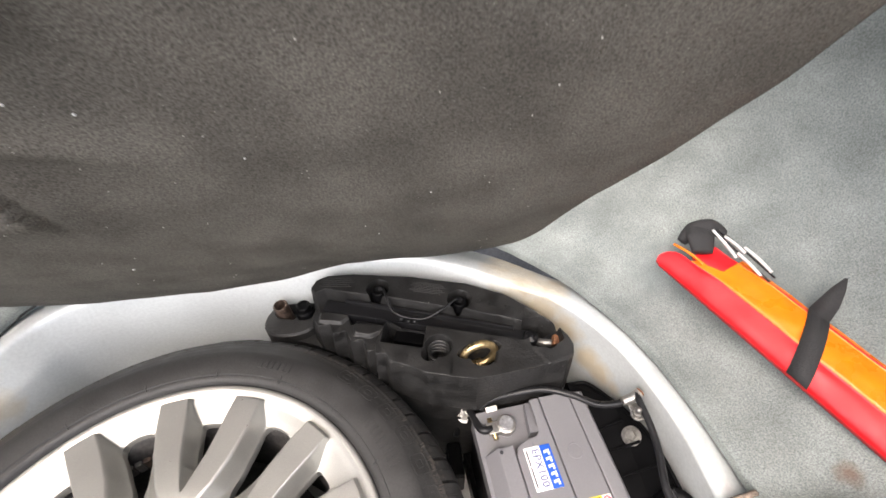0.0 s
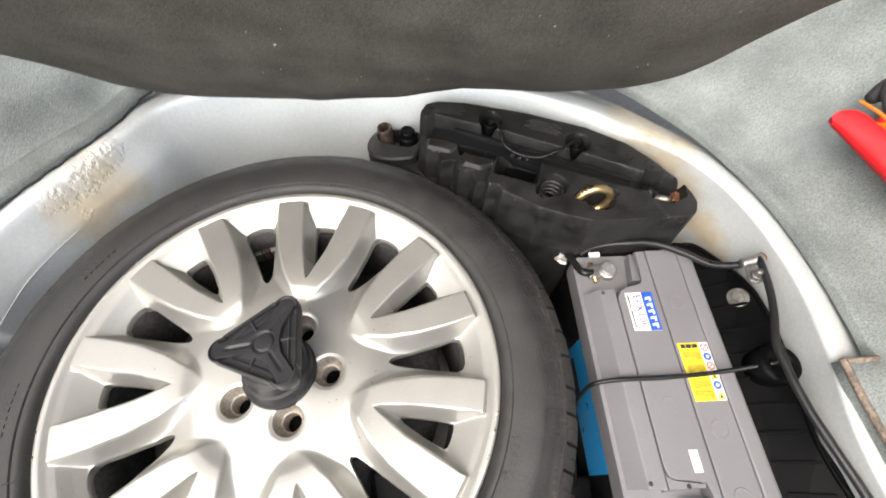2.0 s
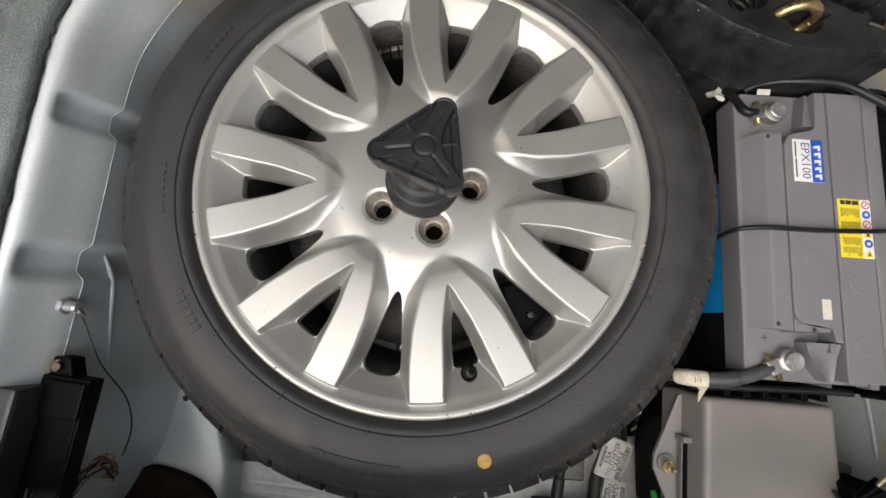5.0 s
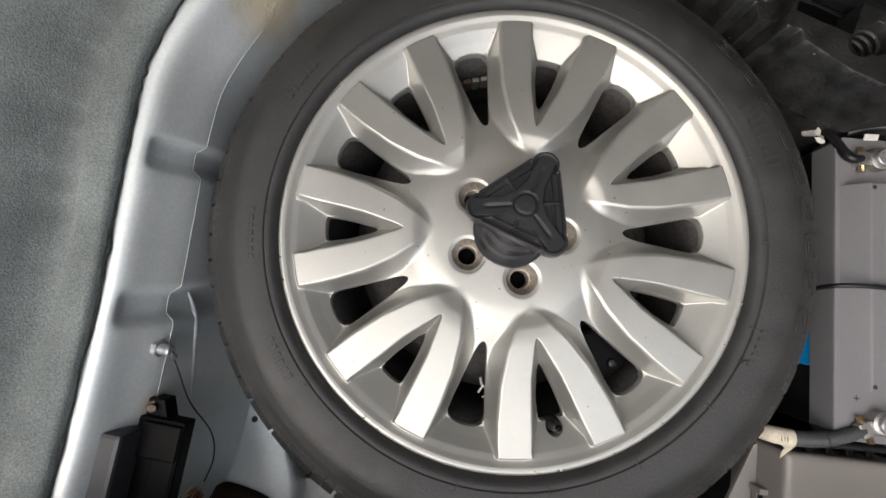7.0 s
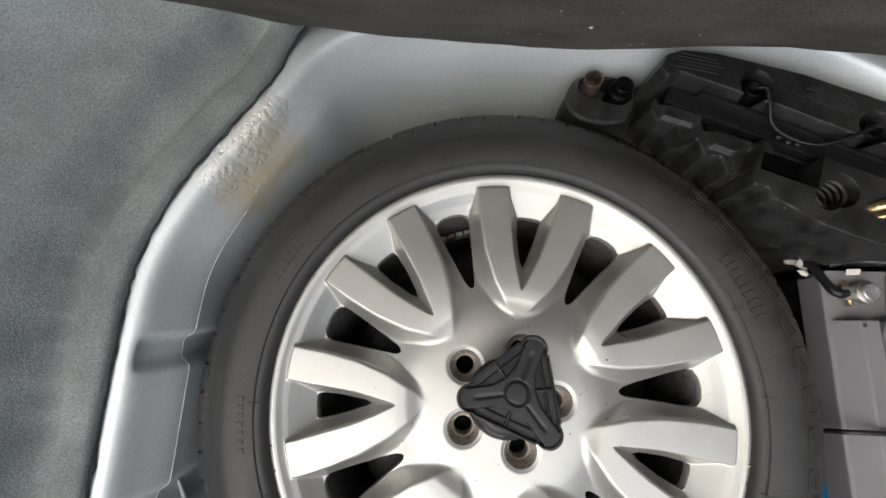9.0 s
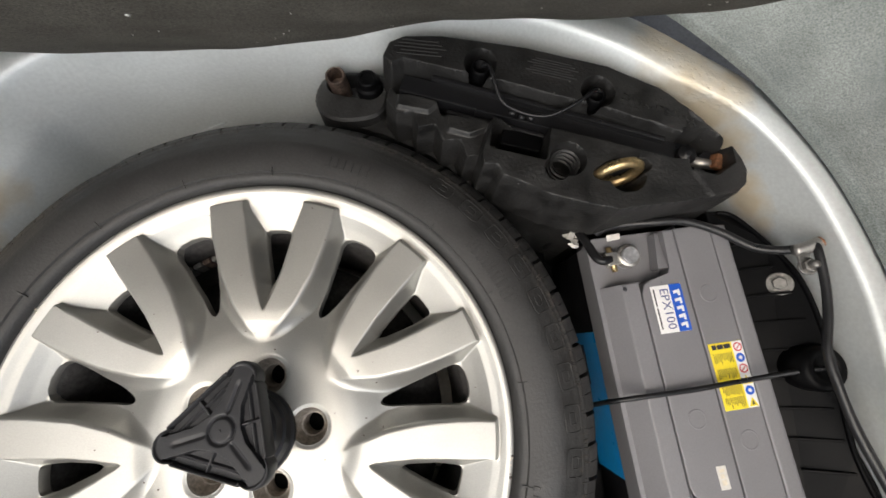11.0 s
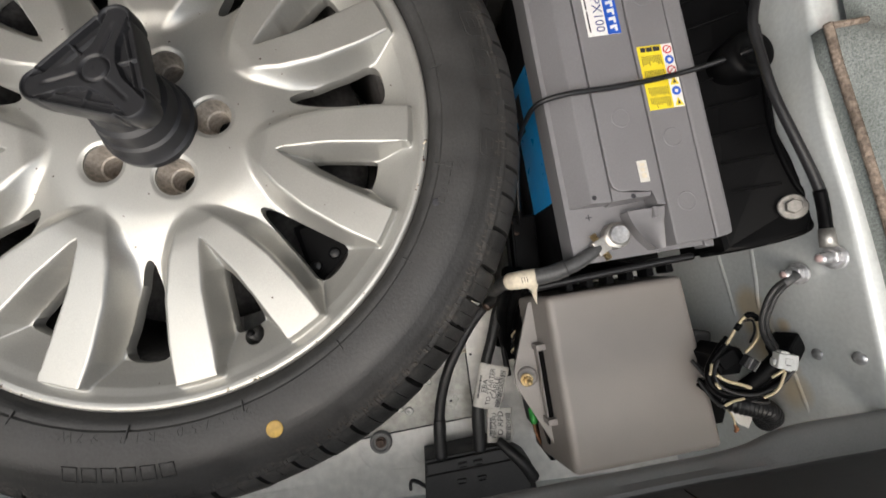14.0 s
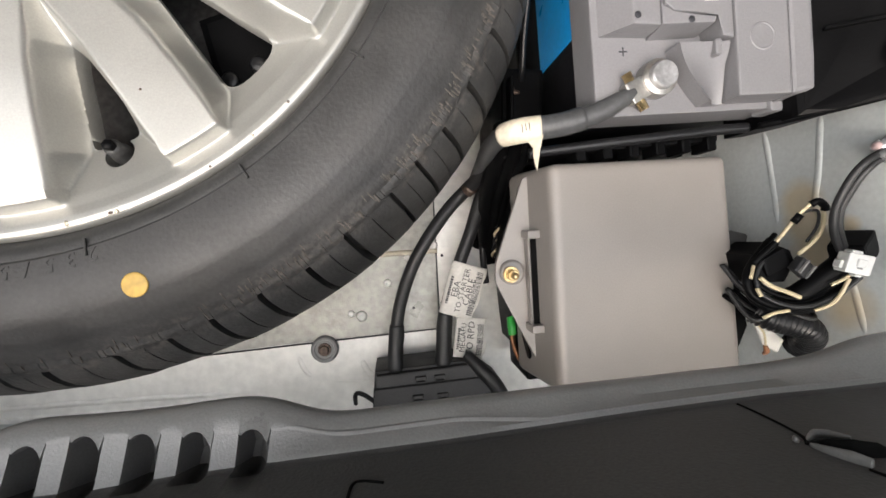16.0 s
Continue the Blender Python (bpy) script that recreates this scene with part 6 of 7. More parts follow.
gx, gy = np.meshgrid(np.arange(0.124, 0.522, 0.0010), np.arange(0.182, 0.412, 0.0010), indexing="ij")
height = np.full(gx.shape, 0.2035)
BACK = [(0.1350, 0.378), (0.1435, 0.397), (0.162, 0.404), (0.201, 0.4035), (0.293, 0.386), (0.382, 0.3595), (0.437, 0.3305), (0.478, 0.292), (0.500, 0.262), (0.470, 0.262), (0.420, 0.286), (0.352, 0.3090), (0.262, 0.3415), (0.150, 0.3600)]
MIDDLE = [(0.140, 0.356), (0.136, 0.340), (0.148, 0.321), (0.166, 0.322), (0.170, 0.303), (0.190, 0.306), (0.198, 0.286), (0.216, 0.287), (0.222, 0.266), (0.240, 0.268), (0.2470, 0.2500), (0.268, 0.2500), (0.300, 0.300), (0.262, 0.330), (0.160, 0.362)]
PADS = [[(0.152, 0.346), (0.150, 0.330), (0.184, 0.322), (0.196, 0.332), (0.190, 0.343)], [(0.203, 0.318), (0.205, 0.299), (0.228, 0.292), (0.252, 0.300), (0.246, 0.314)]]
FRONT = [(0.235, 0.2640), (0.2360, 0.2480), (0.250, 0.2470), (0.255, 0.2360), (0.272, 0.2280), (0.306, 0.2105), (0.3390, 0.2005), (0.371, 0.1930), (0.440, 0.1985), (0.498, 0.2050), (0.5100, 0.2160), (0.5140, 0.231), (0.511, 0.246), (0.503, 0.262), (0.488, 0.2480), (0.440, 0.2620), (0.345, 0.2900), (0.255, 0.3140)]
END = [(0.462, 0.298), (0.482, 0.287), (0.494, 0.275), (0.504, 0.260), (0.511, 0.246), (0.5140, 0.231), (0.508, 0.214), (0.470, 0.2030), (0.455, 0.232), (0.455, 0.272)]
CHANNEL = [(0.142, 0.3640), (0.160, 0.3725), (0.235, 0.3500), (0.300, 0.3280), (0.372, 0.3060), (0.420, 0.2850), (0.466, 0.2680), (0.470, 0.2480), (0.440, 0.2500), (0.352, 0.2780), (0.262, 0.3060), (0.2000, 0.3200), (0.196, 0.3360), (0.150, 0.3500)]
for outline, z, soft in [(MIDDLE, 0.2600, 0.004), (PADS[0], 0.2645, 0.0025), (PADS[1], 0.2655, 0.0025), (FRONT, 0.2810, 0.0036), (BACK, 0.2850, 0.0045), (END, 0.2825, 0.0045), (CHANNEL, 0.2300, 0.0024),
                         ([(0.254, 0.305), (0.311, 0.292), (0.302, 0.254), (0.247, 0.270)], 0.2180, 0.0022), (ring_of(0.3260, 0.2520, 0.0172, 0.0168), 0.2280, 0.0024), (ring_of(0.3130, 0.2420, 0.0112), 0.2320, 0.0024),
                         (ring_of(0.3810, 0.2385, 0.0300, 0.0100, 8), 0.2350, 0.0024), (ring_of(0.3850, 0.2300, 0.0175, 0.0150), 0.2150, 0.0026), ([(0.452, 0.279), (0.479, 0.279), (0.500, 0.262), (0.5000, 0.241), (0.480, 0.229), (0.456, 0.236)], 0.2400, 0.0024),
                         (ring_of(0.2425, 0.3650, 0.0160, 0.0170), 0.2420, 0.0024), (ring_of(0.3660, 0.3270, 0.0165, 0.0170), 0.2420, 0.0024)]:
    soft += 0.0016
    w_ = step((depth_in(gx, gy, outline) + soft / 2) / soft)
    height = height * (1 - w_) + z * w_
for i in range(height.shape[0]):
    for j in range(height.shape[1]):
        height[i, j] += 0.0006 * noise.noise(Vector((gx[i, j] * 60, gy[i, j] * 60, 2.2)))
solid = height > 0.2050
ni_, nj_ = height.shape
fv_ = np.stack([gx.ravel(), gy.ravel(), height.ravel()], 1).tolist()
ff_ = [(i * nj_ + j, (i + 1) * nj_ + j, (i + 1) * nj_ + j + 1, i * nj_ + j + 1) for i in range(ni_ - 1) for j in range(nj_ - 1) if solid[i:i + 2, j:j + 2].any()]
ids_ = sorted({k for q in ff_ for k in q})
place_ = {o: n_ for n_, o in enumerate(ids_)}
top_block = add("moulded_top", [fv_[k] for k in ids_], [tuple(place_[k] for k in q) for q in ff_], FOAM, foam, label="moulded top of the foam with tool recesses")
top_block.data.set_sharp_from_angle(angle=radians(50))
lobe = [(0.050, 0.367), (0.054, 0.388), (0.068, 0.403), (0.100, 0.406), (0.132, 0.400), (0.138, 0.376), (0.130, 0.350), (0.110, 0.3405), (0.079, 0.340), (0.058, 0.350)]
lobe = [tuple(q_) for q_ in spline(lobe, 5, True)]
pocket = [(0.079 + 0.0140 * math.cos(a), 0.388 + 0.0140 * math.sin(a)) for a in np.linspace(math.pi * 0.5, math.pi * 1.5, 9)] + [(0.113 + 0.0195 * math.cos(a), 0.3835 + 0.0175 * math.sin(a)) for a in np.linspace(-math.pi * 0.5, math.pi * 0.5, 11)]
part("lobe_base", prism(lobe, 0.12, 0.1950, 0), FOAM, foam)
bm = bmesh.new()
n_ = 40
ctr = np.array([0.0965, 0.3755])


def reach(outline, a):
    """How far an outline lies from the lobe's middle at an angle."""
    best = 0.0
    d = np.array([math.cos(a), math.sin(a)])
    for p, q in zip(outline, outline[1:] + outline[:1]):
        p, q = np.array(p) - ctr, np.array(q) - ctr
        den = d[0] * (q - p)[1] - d[1] * (q - p)[0]
        if abs(den) > 1e-9:
            t = (p[0] * (q - p)[1] - p[1] * (q - p)[0]) / den
            s = (p[0] * d[1] - p[1] * d[0]) / den
            if t > 0 and -1e-6 <= s <= 1 + 1e-6:
                best = max(best, t)
    return best


rings = []
for share, z in [("out", 0.190), ("out", 0.219), ("out2", 0.2225), ("in2", 0.2228), ("in", 0.2205), ("in", 0.190)]:
    ring = []
    for k in range(n_):
        a = 2 * math.pi * k / n_
        ro, ri = reach(lobe, a), min(reach(pocket, a), reach(lobe, a) - 0.004)
        r_ = {"out": ro, "out2": ro - 0.003, "in2": min(ri + 0.002, ro - 0.0035), "in": ri}[share]
        ring.append(bm.verts.new((ctr[0] + r_ * math.cos(a), ctr[1] + r_ * math.sin(a), z)))
    rings.append(ring)
for lo_, up_ in zip(rings, rings[1:]):
    for k in range(n_):
        bm.faces.new((lo_[k], lo_[(k + 1) % n_], up_[(k + 1) % n_], up_[k]))
part("end_lobe", bm, FOAM, foam)
for k in range(4):
    v, f = lathe([(0.0160, 0.0), (0.0135, 0.001), (0.0133, 0.003), (0.0160, 0.004)], 24, False)
    add("thread_ring", v, f, FOAM, foam, m=pose(0.326, 0.252, 0.266 - 0.008 * k))
flat_text("moulded_code", "2W9A-17B043-A", 0.0118, FOAM, foam, pose(0.4290, 0.3030, 0.2850, 0, 0, -25), "moulded part code", 0.0012)
for x, y, n_, ang in [(0.178, 0.386, 5, -8), (0.320, 0.356, 7, -16)]:
    for k in range(n_):
        w_ = 0.020 + 0.008 * ((k * 7) % 3) / 2
        part("moulded_bar", boxed(-w_, w_, -0.0009, 0.0009, -0.0005, 0.0010, 0.0002, 1), FOAM, foam, m=pose(x, y, 0.2852, 0, 0, ang) @ pose(0, 0.009 - k * 0.0045 * (6 / n_) * 0.8, 0))
jack = thing("scissor_jack", "black steel scissor jack folded in the foam holder", "jack")


def beam(name, a, b, w, z0, z1, mat, parent, label=""):
    a, b = np.array(a, float), np.array(b, float)
    d = b - a
    ang = math.degrees(math.atan2(d[1], d[0]))
    mid = (a + b) / 2
    return part(name, boxed(-np.linalg.norm(d) / 2, np.linalg.norm(d) / 2, -w / 2, w / 2, z0, z1, 0.002), mat, parent, label, m=pose(mid[0], mid[1], 0, 0, 0, ang))


beam("upper_arm", (0.156, 0.3600), (0.468, 0.2600), 0.0215, 0.236, 0.2630, BLACK_STEEL, jack)
beam("arm_flange", (0.236, 0.3225), (0.462, 0.2485), 0.0030, 0.240, 0.2665, BLACK_STEEL, jack)
beam("lower_arm", (0.205, 0.3270), (0.450, 0.2470), 0.0050, 0.225, 0.2560, BLACK_STEEL, jack)
beam("lower_arm", (0.190, 0.3620), (0.440, 0.2760), 0.0060, 0.225, 0.2700, BLACK_STEEL, jack)
beam("saddle", (0.266, 0.3020), (0.310, 0.2890), 0.034, 0.212, 0.2550, BLACK, jack)
for x, y in [(0.276, 0.316), (0.296, 0.309), (0.286, 0.3105)]:
    v, f = lathe([(0.0042, 0.25), (0.0042, 0.268), (0.003, 0.2695)], 12)
    add("pivot_pin", v, f, BLACK_STEEL, jack, m=pose(x, y, 0))
v, f = lathe([(0.0105, 0.235), (0.0105, 0.268), (0.0095, 0.2695), (0.005, 0.2695), (0.0048, 0.271), (0.002, 0.2712)], 24)
add("end_pivot", v, f, BLACK_STEEL, jack, m=pose(0.4615, 0.2580, 0))
v, f = tube([(0.470, 0.2545, 0.258), (0.500, 0.2470, 0.258)], 0.0055, 10)
add("screw", v, f, ZINC, jack, label="bright jack screw end")
beam("end_bracket", (0.474, 0.2480), (0.500, 0.2620), 0.016, 0.235, 0.2560, BLACK_STEEL, jack)
part("screw_head", boxed(-0.006, 0.006, -0.008, 0.008, -0.005, 0.005, 0.002), COPPER, jack, "rusty bronze screw head", m=pose(0.4970, 0.2500, 0.262, 10, 20, -18))
v, f = tube([(0.2445, 0.3630, 0.2830), (0.2510, 0.3600, 0.2870), (0.2560, 0.3450, 0.2830), (0.2640, 0.3250, 0.2750), (0.285, 0.3130, 0.2710), (0.312, 0.3060, 0.2740), (0.338, 0.3130, 0.2820), (0.360, 0.3250, 0.2870), (0.3700, 0.3270, 0.2840)], 0.0021, 8)
add("wire_clip", v, f, BLACK_STEEL, jack, label="sprung black wire clip")
for x, y in [(0.2430, 0.3640), (0.3665, 0.3260)]:
    v, f = lathe([(0.0105, 0.24), (0.0105, 0.279), (0.009, 0.281), (0.0075, 0.281), (0.007, 0.272), (0.001, 0.272)], 20)
    add("clip_end", v, f, BLACK, jack, m=pose(x, y, 0))
eye = thing("towing_eye", "gold zinc-plated towing eye stored in the foam", "towing eye", m=pose(0.3815, 0.2395, 0.2665, 84, 0, 8))
ring_pts = [(0.0230 * math.cos(a), 0.0215 * math.sin(a), 0) for a in np.linspace(0, 2 * math.pi, 29)]
v, f = tube(ring_pts, 0.0056, 12, 2)
add("ring", v, f, BRASS, eye)
v, f = tube([(0, -0.018, 0), (0, -0.060, 0)], 0.008, 12)
add("shank", v, f, BRASS, eye)
sock = thing("wheel_nut_socket", "rusty steel wheel nut socket standing in the foam", "socket", m=pose(0.0790, 0.3880, 0.2200, 4, -3))
v, f = lathe([(0.0110, -0.045), (0.0118, 0.002), (0.0118, 0.021), (0.0108, 0.0225), (0.0092, 0.0225), (0.0086, 0.020), (0.0084, 0.004), (0.001, 0.004)], 26)
add("barrel", v, f, DARK_STEEL, sock).data.set_sharp_from_angle(angle=radians(30))
peg = thing("round_adapter", "black ribbed round tool adapter in the foam", "tool", m=pose(0.1150, 0.3820, 0.2200))
v, f = lathe([(0.0150, -0.045), (0.0150, 0.010), (0.0125, 0.0125), (0.0115, 0.021), (0.0100, 0.0225), (0.0075, 0.0225), (0.0070, 0.0205)], 26)
add("body", v, f, BLACK, peg).data.set_sharp_from_angle(angle=radians(30))

# ---- warning triangle pouch on the carpet ----
P_A, P_DIR = np.array([0.622, 0.2815, 0.390]), np.array([0.372, -0.925, -0.070])
P_DIR = P_DIR / np.linalg.norm(P_DIR)
P_W = np.array([0.880, 0.340, 0.335])
P_W = P_W - P_DIR * (P_W @ P_DIR)
P_W = P_W / np.linalg.norm(P_W)
P_N = np.cross(P_DIR, P_W)
P_N = P_N * np.sign(P_N[2])


def pouch_at(s, v_, up):
    return P_A + P_DIR * s + P_W * v_ + P_N * up


pouch = thing("warning_triangle_pouch", "red and orange vinyl warning triangle pouch lying on carpet", "pouch", m=Matrix.Translation(P_A))


def pouch_strip(name, v0, v1, mat, label, thick=0.016, s0=0.0, s1=0.47, lift=0.0, slant=0.0, rounded=0.0):
    """A padded strip between two distances across the pouch; its near end may slant or be rounded."""
    vs, fs = [], []
    nsx, nv = 60, 10
    top, low = [], []
    for i in range(nsx + 1):
        for j in range(nv + 1):
            t = j / nv
            vv = v0 + (v1 - v0) * t
            begin = s0 + slant * t + rounded * (1 - math.sqrt(max(0.0, 1 - (2 * t - 1) ** 2)))
            s_ = begin + (s1 - begin) * (i / nsx) ** 1.5
            bulge = math.sqrt(max(0.0, 1 - (2 * (vv + 0.010) / 0.078 - 1) ** 2))
            h = thick * bulge * (0.45 + 0.55 * min(1, (s_ - begin) / 0.05)) + 0.0016 * noise.noise(Vector((s_ * 30, vv * 60, 0))) + lift
            top.append(pouch_at(s_, vv, h) - P_A)
            low.append(pouch_at(s_, vv, -0.004) - P_A)
    vs, base, k = top + low, len(top), nv + 1
    for i in range(nsx):
        for j in range(nv):
            q = (i * k + j, i * k + j + 1, (i + 1) * k + j + 1, (i + 1) * k + j)
            fs += [q, tuple(base + a for a in q[::-1])]
        for j in (0, nv):
            fs.append((i * k + j, (i + 1) * k + j, base + (i + 1) * k + j, base + i * k + j))
    for j in range(nv):
        for i in (0, nsx):
            fs.append((i * k + j, i * k + j + 1, base + i * k + j + 1, base + i * k + j))
    return add(name, vs, fs, mat, pouch, label=label)


pouch_strip("red_band", -0.0085, 0.0185, RED, "glossy red vinyl band", s0=-0.002, rounded=0.012, slant=0.010)
pouch_strip("orange_panel", 0.0182, 0.0575, ORANGE, "translucent-looking orange vinyl panel", s0=0.031, slant=0.027)
pouch_strip("red_end", 0.0280, 0.0570, RED, "red vinyl flap under the orange panel", s0=0.028, s1=0.066, thick=0.0135, slant=0.006)
pouch_strip("edge_welt", 0.0572, 0.0600, RED, "thin red welt", s0=0.070, thick=0.0165)
pouch_strip("orange_edge", 0.0598, 0.0655, ORANGE, "folded orange vinyl edge", s0=0.066, thick=0.0150)
v, f = tube([tuple(pouch_at(0.004, 0.034, 0.004) - P_A), tuple(pouch_at(0.004, 0.052, 0.010) - P_A), tuple(pouch_at(0.012, 0.070, 0.010) - P_A), tuple(pouch_at(0.028, 0.080, 0.004) - P_A)], [0.006, 0.012, 0.012, 0.005], 14, 6)
add("folded_end", v, f, WEB, pouch, label="dark mesh folded end of the pouch")
v, f = tube([tuple(pouch_at(0.004, 0.056, 0.014) - P_A), tuple(pouch_at(0.018, 0.047, 0.017) - P_A), tuple(pouch_at(0.034, 0.034, 0.015) - P_A)], [0.012, 0.017, 0.012], 14, 6, True, 0.5)
add("mesh_flap", v, f, WEB, pouch)
v, f = tube([tuple(pouch_at(0.004, 0.0200, 0.0125) - P_A), tuple(pouch_at(0.026, 0.0215, 0.0165) - P_A), tuple(pouch_at(0.046, 0.0215, 0.0165) - P_A)], 0.0016, 8)
add("piping", v, f, ORANGE, pouch, label="orange piping along the mouth of the pouch")
for k, (s0_, s1_, v0_, v1_) in enumerate([(0.019, 0.062, 0.066, 0.055), (0.034, 0.064, 0.069, 0.067), (0.059, 0.094, 0.061, 0.055), (0.058, 0.098, 0.073, 0.067)]):
    v, f = tube([tuple(pouch_at(s0_, v0_, 0.0165) - P_A), tuple(pouch_at((s0_ + s1_) / 2, (v0_ + v1_) / 2, 0.0185) - P_A), tuple(pouch_at(s1_, v1_, 0.0165) - P_A)], 0.0018, 8, 4)
    add("white_rod", v, f, WHITE_PLASTIC, pouch, label="white plastic rod of the folded triangle")
for k in range(2):
    v, f = tube([tuple(pouch_at(0.006 + 0.004 * k, 0.072, 0.014) - P_A), tuple(pouch_at(0.040, 0.0725 - 0.006 * k, 0.014) - P_A), tuple(pouch_at(0.104, 0.0665 - 0.008 * k, 0.012) - P_A)], 0.0012, 8, 4)
    add("dark_rod", v, f, BLACK_STEEL, pouch)
sv = []
for j in range(13):
    vv = -0.010 + 0.074 * j / 12
    h = 0.0175 * math.sqrt(max(0.02, 1 - (2 * (vv + 0.010) / 0.080 - 0.97) ** 2)) + 0.0014
    for s_ in (0.180, 0.202):
        sv.append(pouch_at(s_ - (vv + 0.008) * 0.46, vv, h) - P_A)
tail = [(0.146, 0.074, 0.018), (0.164, 0.078, 0.020), (0.145, 0.088, 0.028), (0.156, 0.091, 0.030), (0.146, 0.099, 0.036), (0.148, 0.1005, 0.037)]
sv += [pouch_at(*q) - P_A for q in tail]
sfaces = [(2 * j, 2 * j + 1, 2 * j + 3, 2 * j + 2) for j in range(15)]
band = add("strap", sv, sfaces, WEB, pouch, label="black elastic webbing strap with a twisted tail")
sol = band.modifiers.new("thickness", "SOLIDIFY")
sol.thickness = 0.0022

# ---- control module on the left wall ----
mod = thing("control_module", "grey and black electronic control module on the well wall", "control module")
part("grey_housing", boxed(-0.360, -0.3360, -0.42, -0.267, 0.225, 0.279, 0.004), MODULE_GREY, mod, "dark grey plastic housing")
part("black_housing", boxed(-0.352, -0.2950, -0.42, -0.2570, 0.228, 0.2480, 0.003), BLACK, mod, "black plastic housing with connectors")
for k in range(4):
    part("print_mark", boxed(-0.0010, 0.0010, -0.012 + 0.003 * (k % 2), 0.010, 0, 0.0004, 0), MODULE_GREY, mod, m=pose(-0.326 + 0.0065 * k, -0.372, 0.2482))
part("housing_step", boxed(-0.337, -0.2960, -0.2960, -0.2605, 0.246, 0.2520, 0.002), BLACK, mod)
part("plug", boxed(-0.320, -0.297, -0.335, -0.285, 0.246, 0.2495, 0.0012), BLACK, mod)
part("plug", boxed(-0.320, -0.297, -0.40, -0.345, 0.246, 0.2492, 0.0012), BLACK, mod)
bm = prism([(-0.352, -0.262), (-0.316, -0.262), (-0.325, -0.240), (-0.348, -0.240)], 0.225, 0.2430, 0.002)
part("bracket", bm, BLACK, mod)
hexbolt("bracket_bolt", mod, pose(-0.336, -0.249, 0.2415, 0, 25, 0), 0.0048, 0.005, 0.0065, DARK_STEEL)
rnd = random.Random(3)
for k in range(11):
    dx, dy, dz = rnd.uniform(-0.006, 0.008), rnd.uniform(-0.012, 0.012), rnd.uniform(-0.008, 0.008)
    v, f = tube([(-0.302, -0.352 - 0.003 * k, 0.226), (-0.294 + dx, -0.352 + dy, 0.208 + dz), (-0.297 - dx, -0.362 + 1.2 * dy, 0.186 - dz), (-0.304 + dx, -0.378 + dy, 0.168 + dz), (-0.325, -0.395 + 0.5 * dy, 0.14)], 0.0011, 6, 6)
    add("wire", v, f, (COPPER, CABLE, COPPER, CREAM_WIRE, CABLE)[k % 5], mod)
lst = thing("side_stud", "threaded silver stud with a thin black wire on the well wall", "stud", m=pose(-0.3525, -0.1890, 0.2430, 0, 80, 0) @ Matrix.Scale(1.3, 4))
v, f = lathe([(0.0098, 0), (0.0098, 0.0018), (0.008, 0.002)], 20)
add("washer", v, f, LEAD, lst, False)
bm = bmesh.new()
bmesh.ops.create_cone(bm, cap_ends=True, segments=6, radius1=0.0078, radius2=0.0075, depth=0.008, matrix=Matrix.Translation((0, 0, 0.0058)))
bmesh.ops.bevel(bm, geom=bm.edges[:], offset=0.0006, segments=1, affect="EDGES")
part("nut", bm, LEAD, lst)
v, f = lathe([(0.0046, 0.008), (0.0046, 0.0185), (0.0036, 0.0200)], 14)
add("thread", v, f, LEAD, lst).data.set_sharp_from_angle(angle=radians(30))
v, f = tube([(0, 0, 0.017), (0.002, -0.003, 0.019), (0.006, -0.006, 0.019)], 0.0022, 8)
add("eyelet", v, f, ZINC, lst)
wire = thing("thin_wire", "thin black wire hanging down the well wall", "wire")
v, f = tube([(-0.336, -0.190, 0.243), (-0.328, -0.202, 0.236), (-0.314, -0.246, 0.216), (-0.298, -0.286, 0.185), (-0.300, -0.325, 0.160), (-0.312, -0.362, 0.145)], 0.0009, 6)
add("strand", v, f, CABLE, wire)

# ---- cables, tags and fittings on the rear floor ----
plug = thing("rubber_plug", "grey round plug screwed into the floor", "plug", m=pose(0.1600, -0.3745, 0.0062))
v, f = lathe([(0.0155, 0), (0.0155, 0.003), (0.0135, 0.005), (0.0115, 0.005), (0.0105, 0.0035)], 28)
add("disc", v, f, TRIM, plug).data.set_sharp_from_angle(angle=radians(30))
hexbolt("screw", plug, pose(0, 0, 0.0035), 0.006, 0.004, 0.0075, DARK_STEEL)
fblk = thing("cable_junction", "black plastic cable junction block on the floor", "junction block")
part("block", prism([(0.219, -0.388), (0.321, -0.379), (0.357, -0.405), (0.362, -0.446), (0.216, -0.446)], 0.003, 0.056, 0.003), JUNCTION, fblk)
part("cap", prism([(0.221, -0.391), (0.320, -0.382), (0.351, -0.405), (0.354, -0.444), (0.218, -0.444)], 0.0555, 0.062, 0.002, 2), JUNCTION, fblk)
part("cap_step", prism([(0.218, -0.404), (0.335, -0.395), (0.353, -0.412), (0.353, -0.443), (0.217, -0.443)], 0.0615, 0.0645, 0.0012, 1), JUNCTION, fblk)
for x, y, z in [(0.267, -0.3945, 0.062), (0.287, -0.3935, 0.062), (0.264, -0.413, 0.0645), (0.290, -0.412, 0.0645)]:
    latch_ = part("latch", boxed(-0.006, 0.006, -0.0022, 0.0022, -0.001, 0.0022, 0.0008, 1), JUNCTION, fblk, m=pose(x, y, z, 0, 0, 5))
    part("latch_slot", boxed(-0.0045, 0.0045, -0.0042, -0.0022, -0.0005, 0.0006, 0), VOID, latch_)
v, f = tube([(0.316, -0.372, 0.058), (0.330, -0.386, 0.066), (0.345, -0.402, 0.068), (0.356, -0.420, 0.066)], [0.0055, 0.0072, 0.0078, 0.0080], 12, 5)
add("side_lead", v, f, SHEATH, fblk)
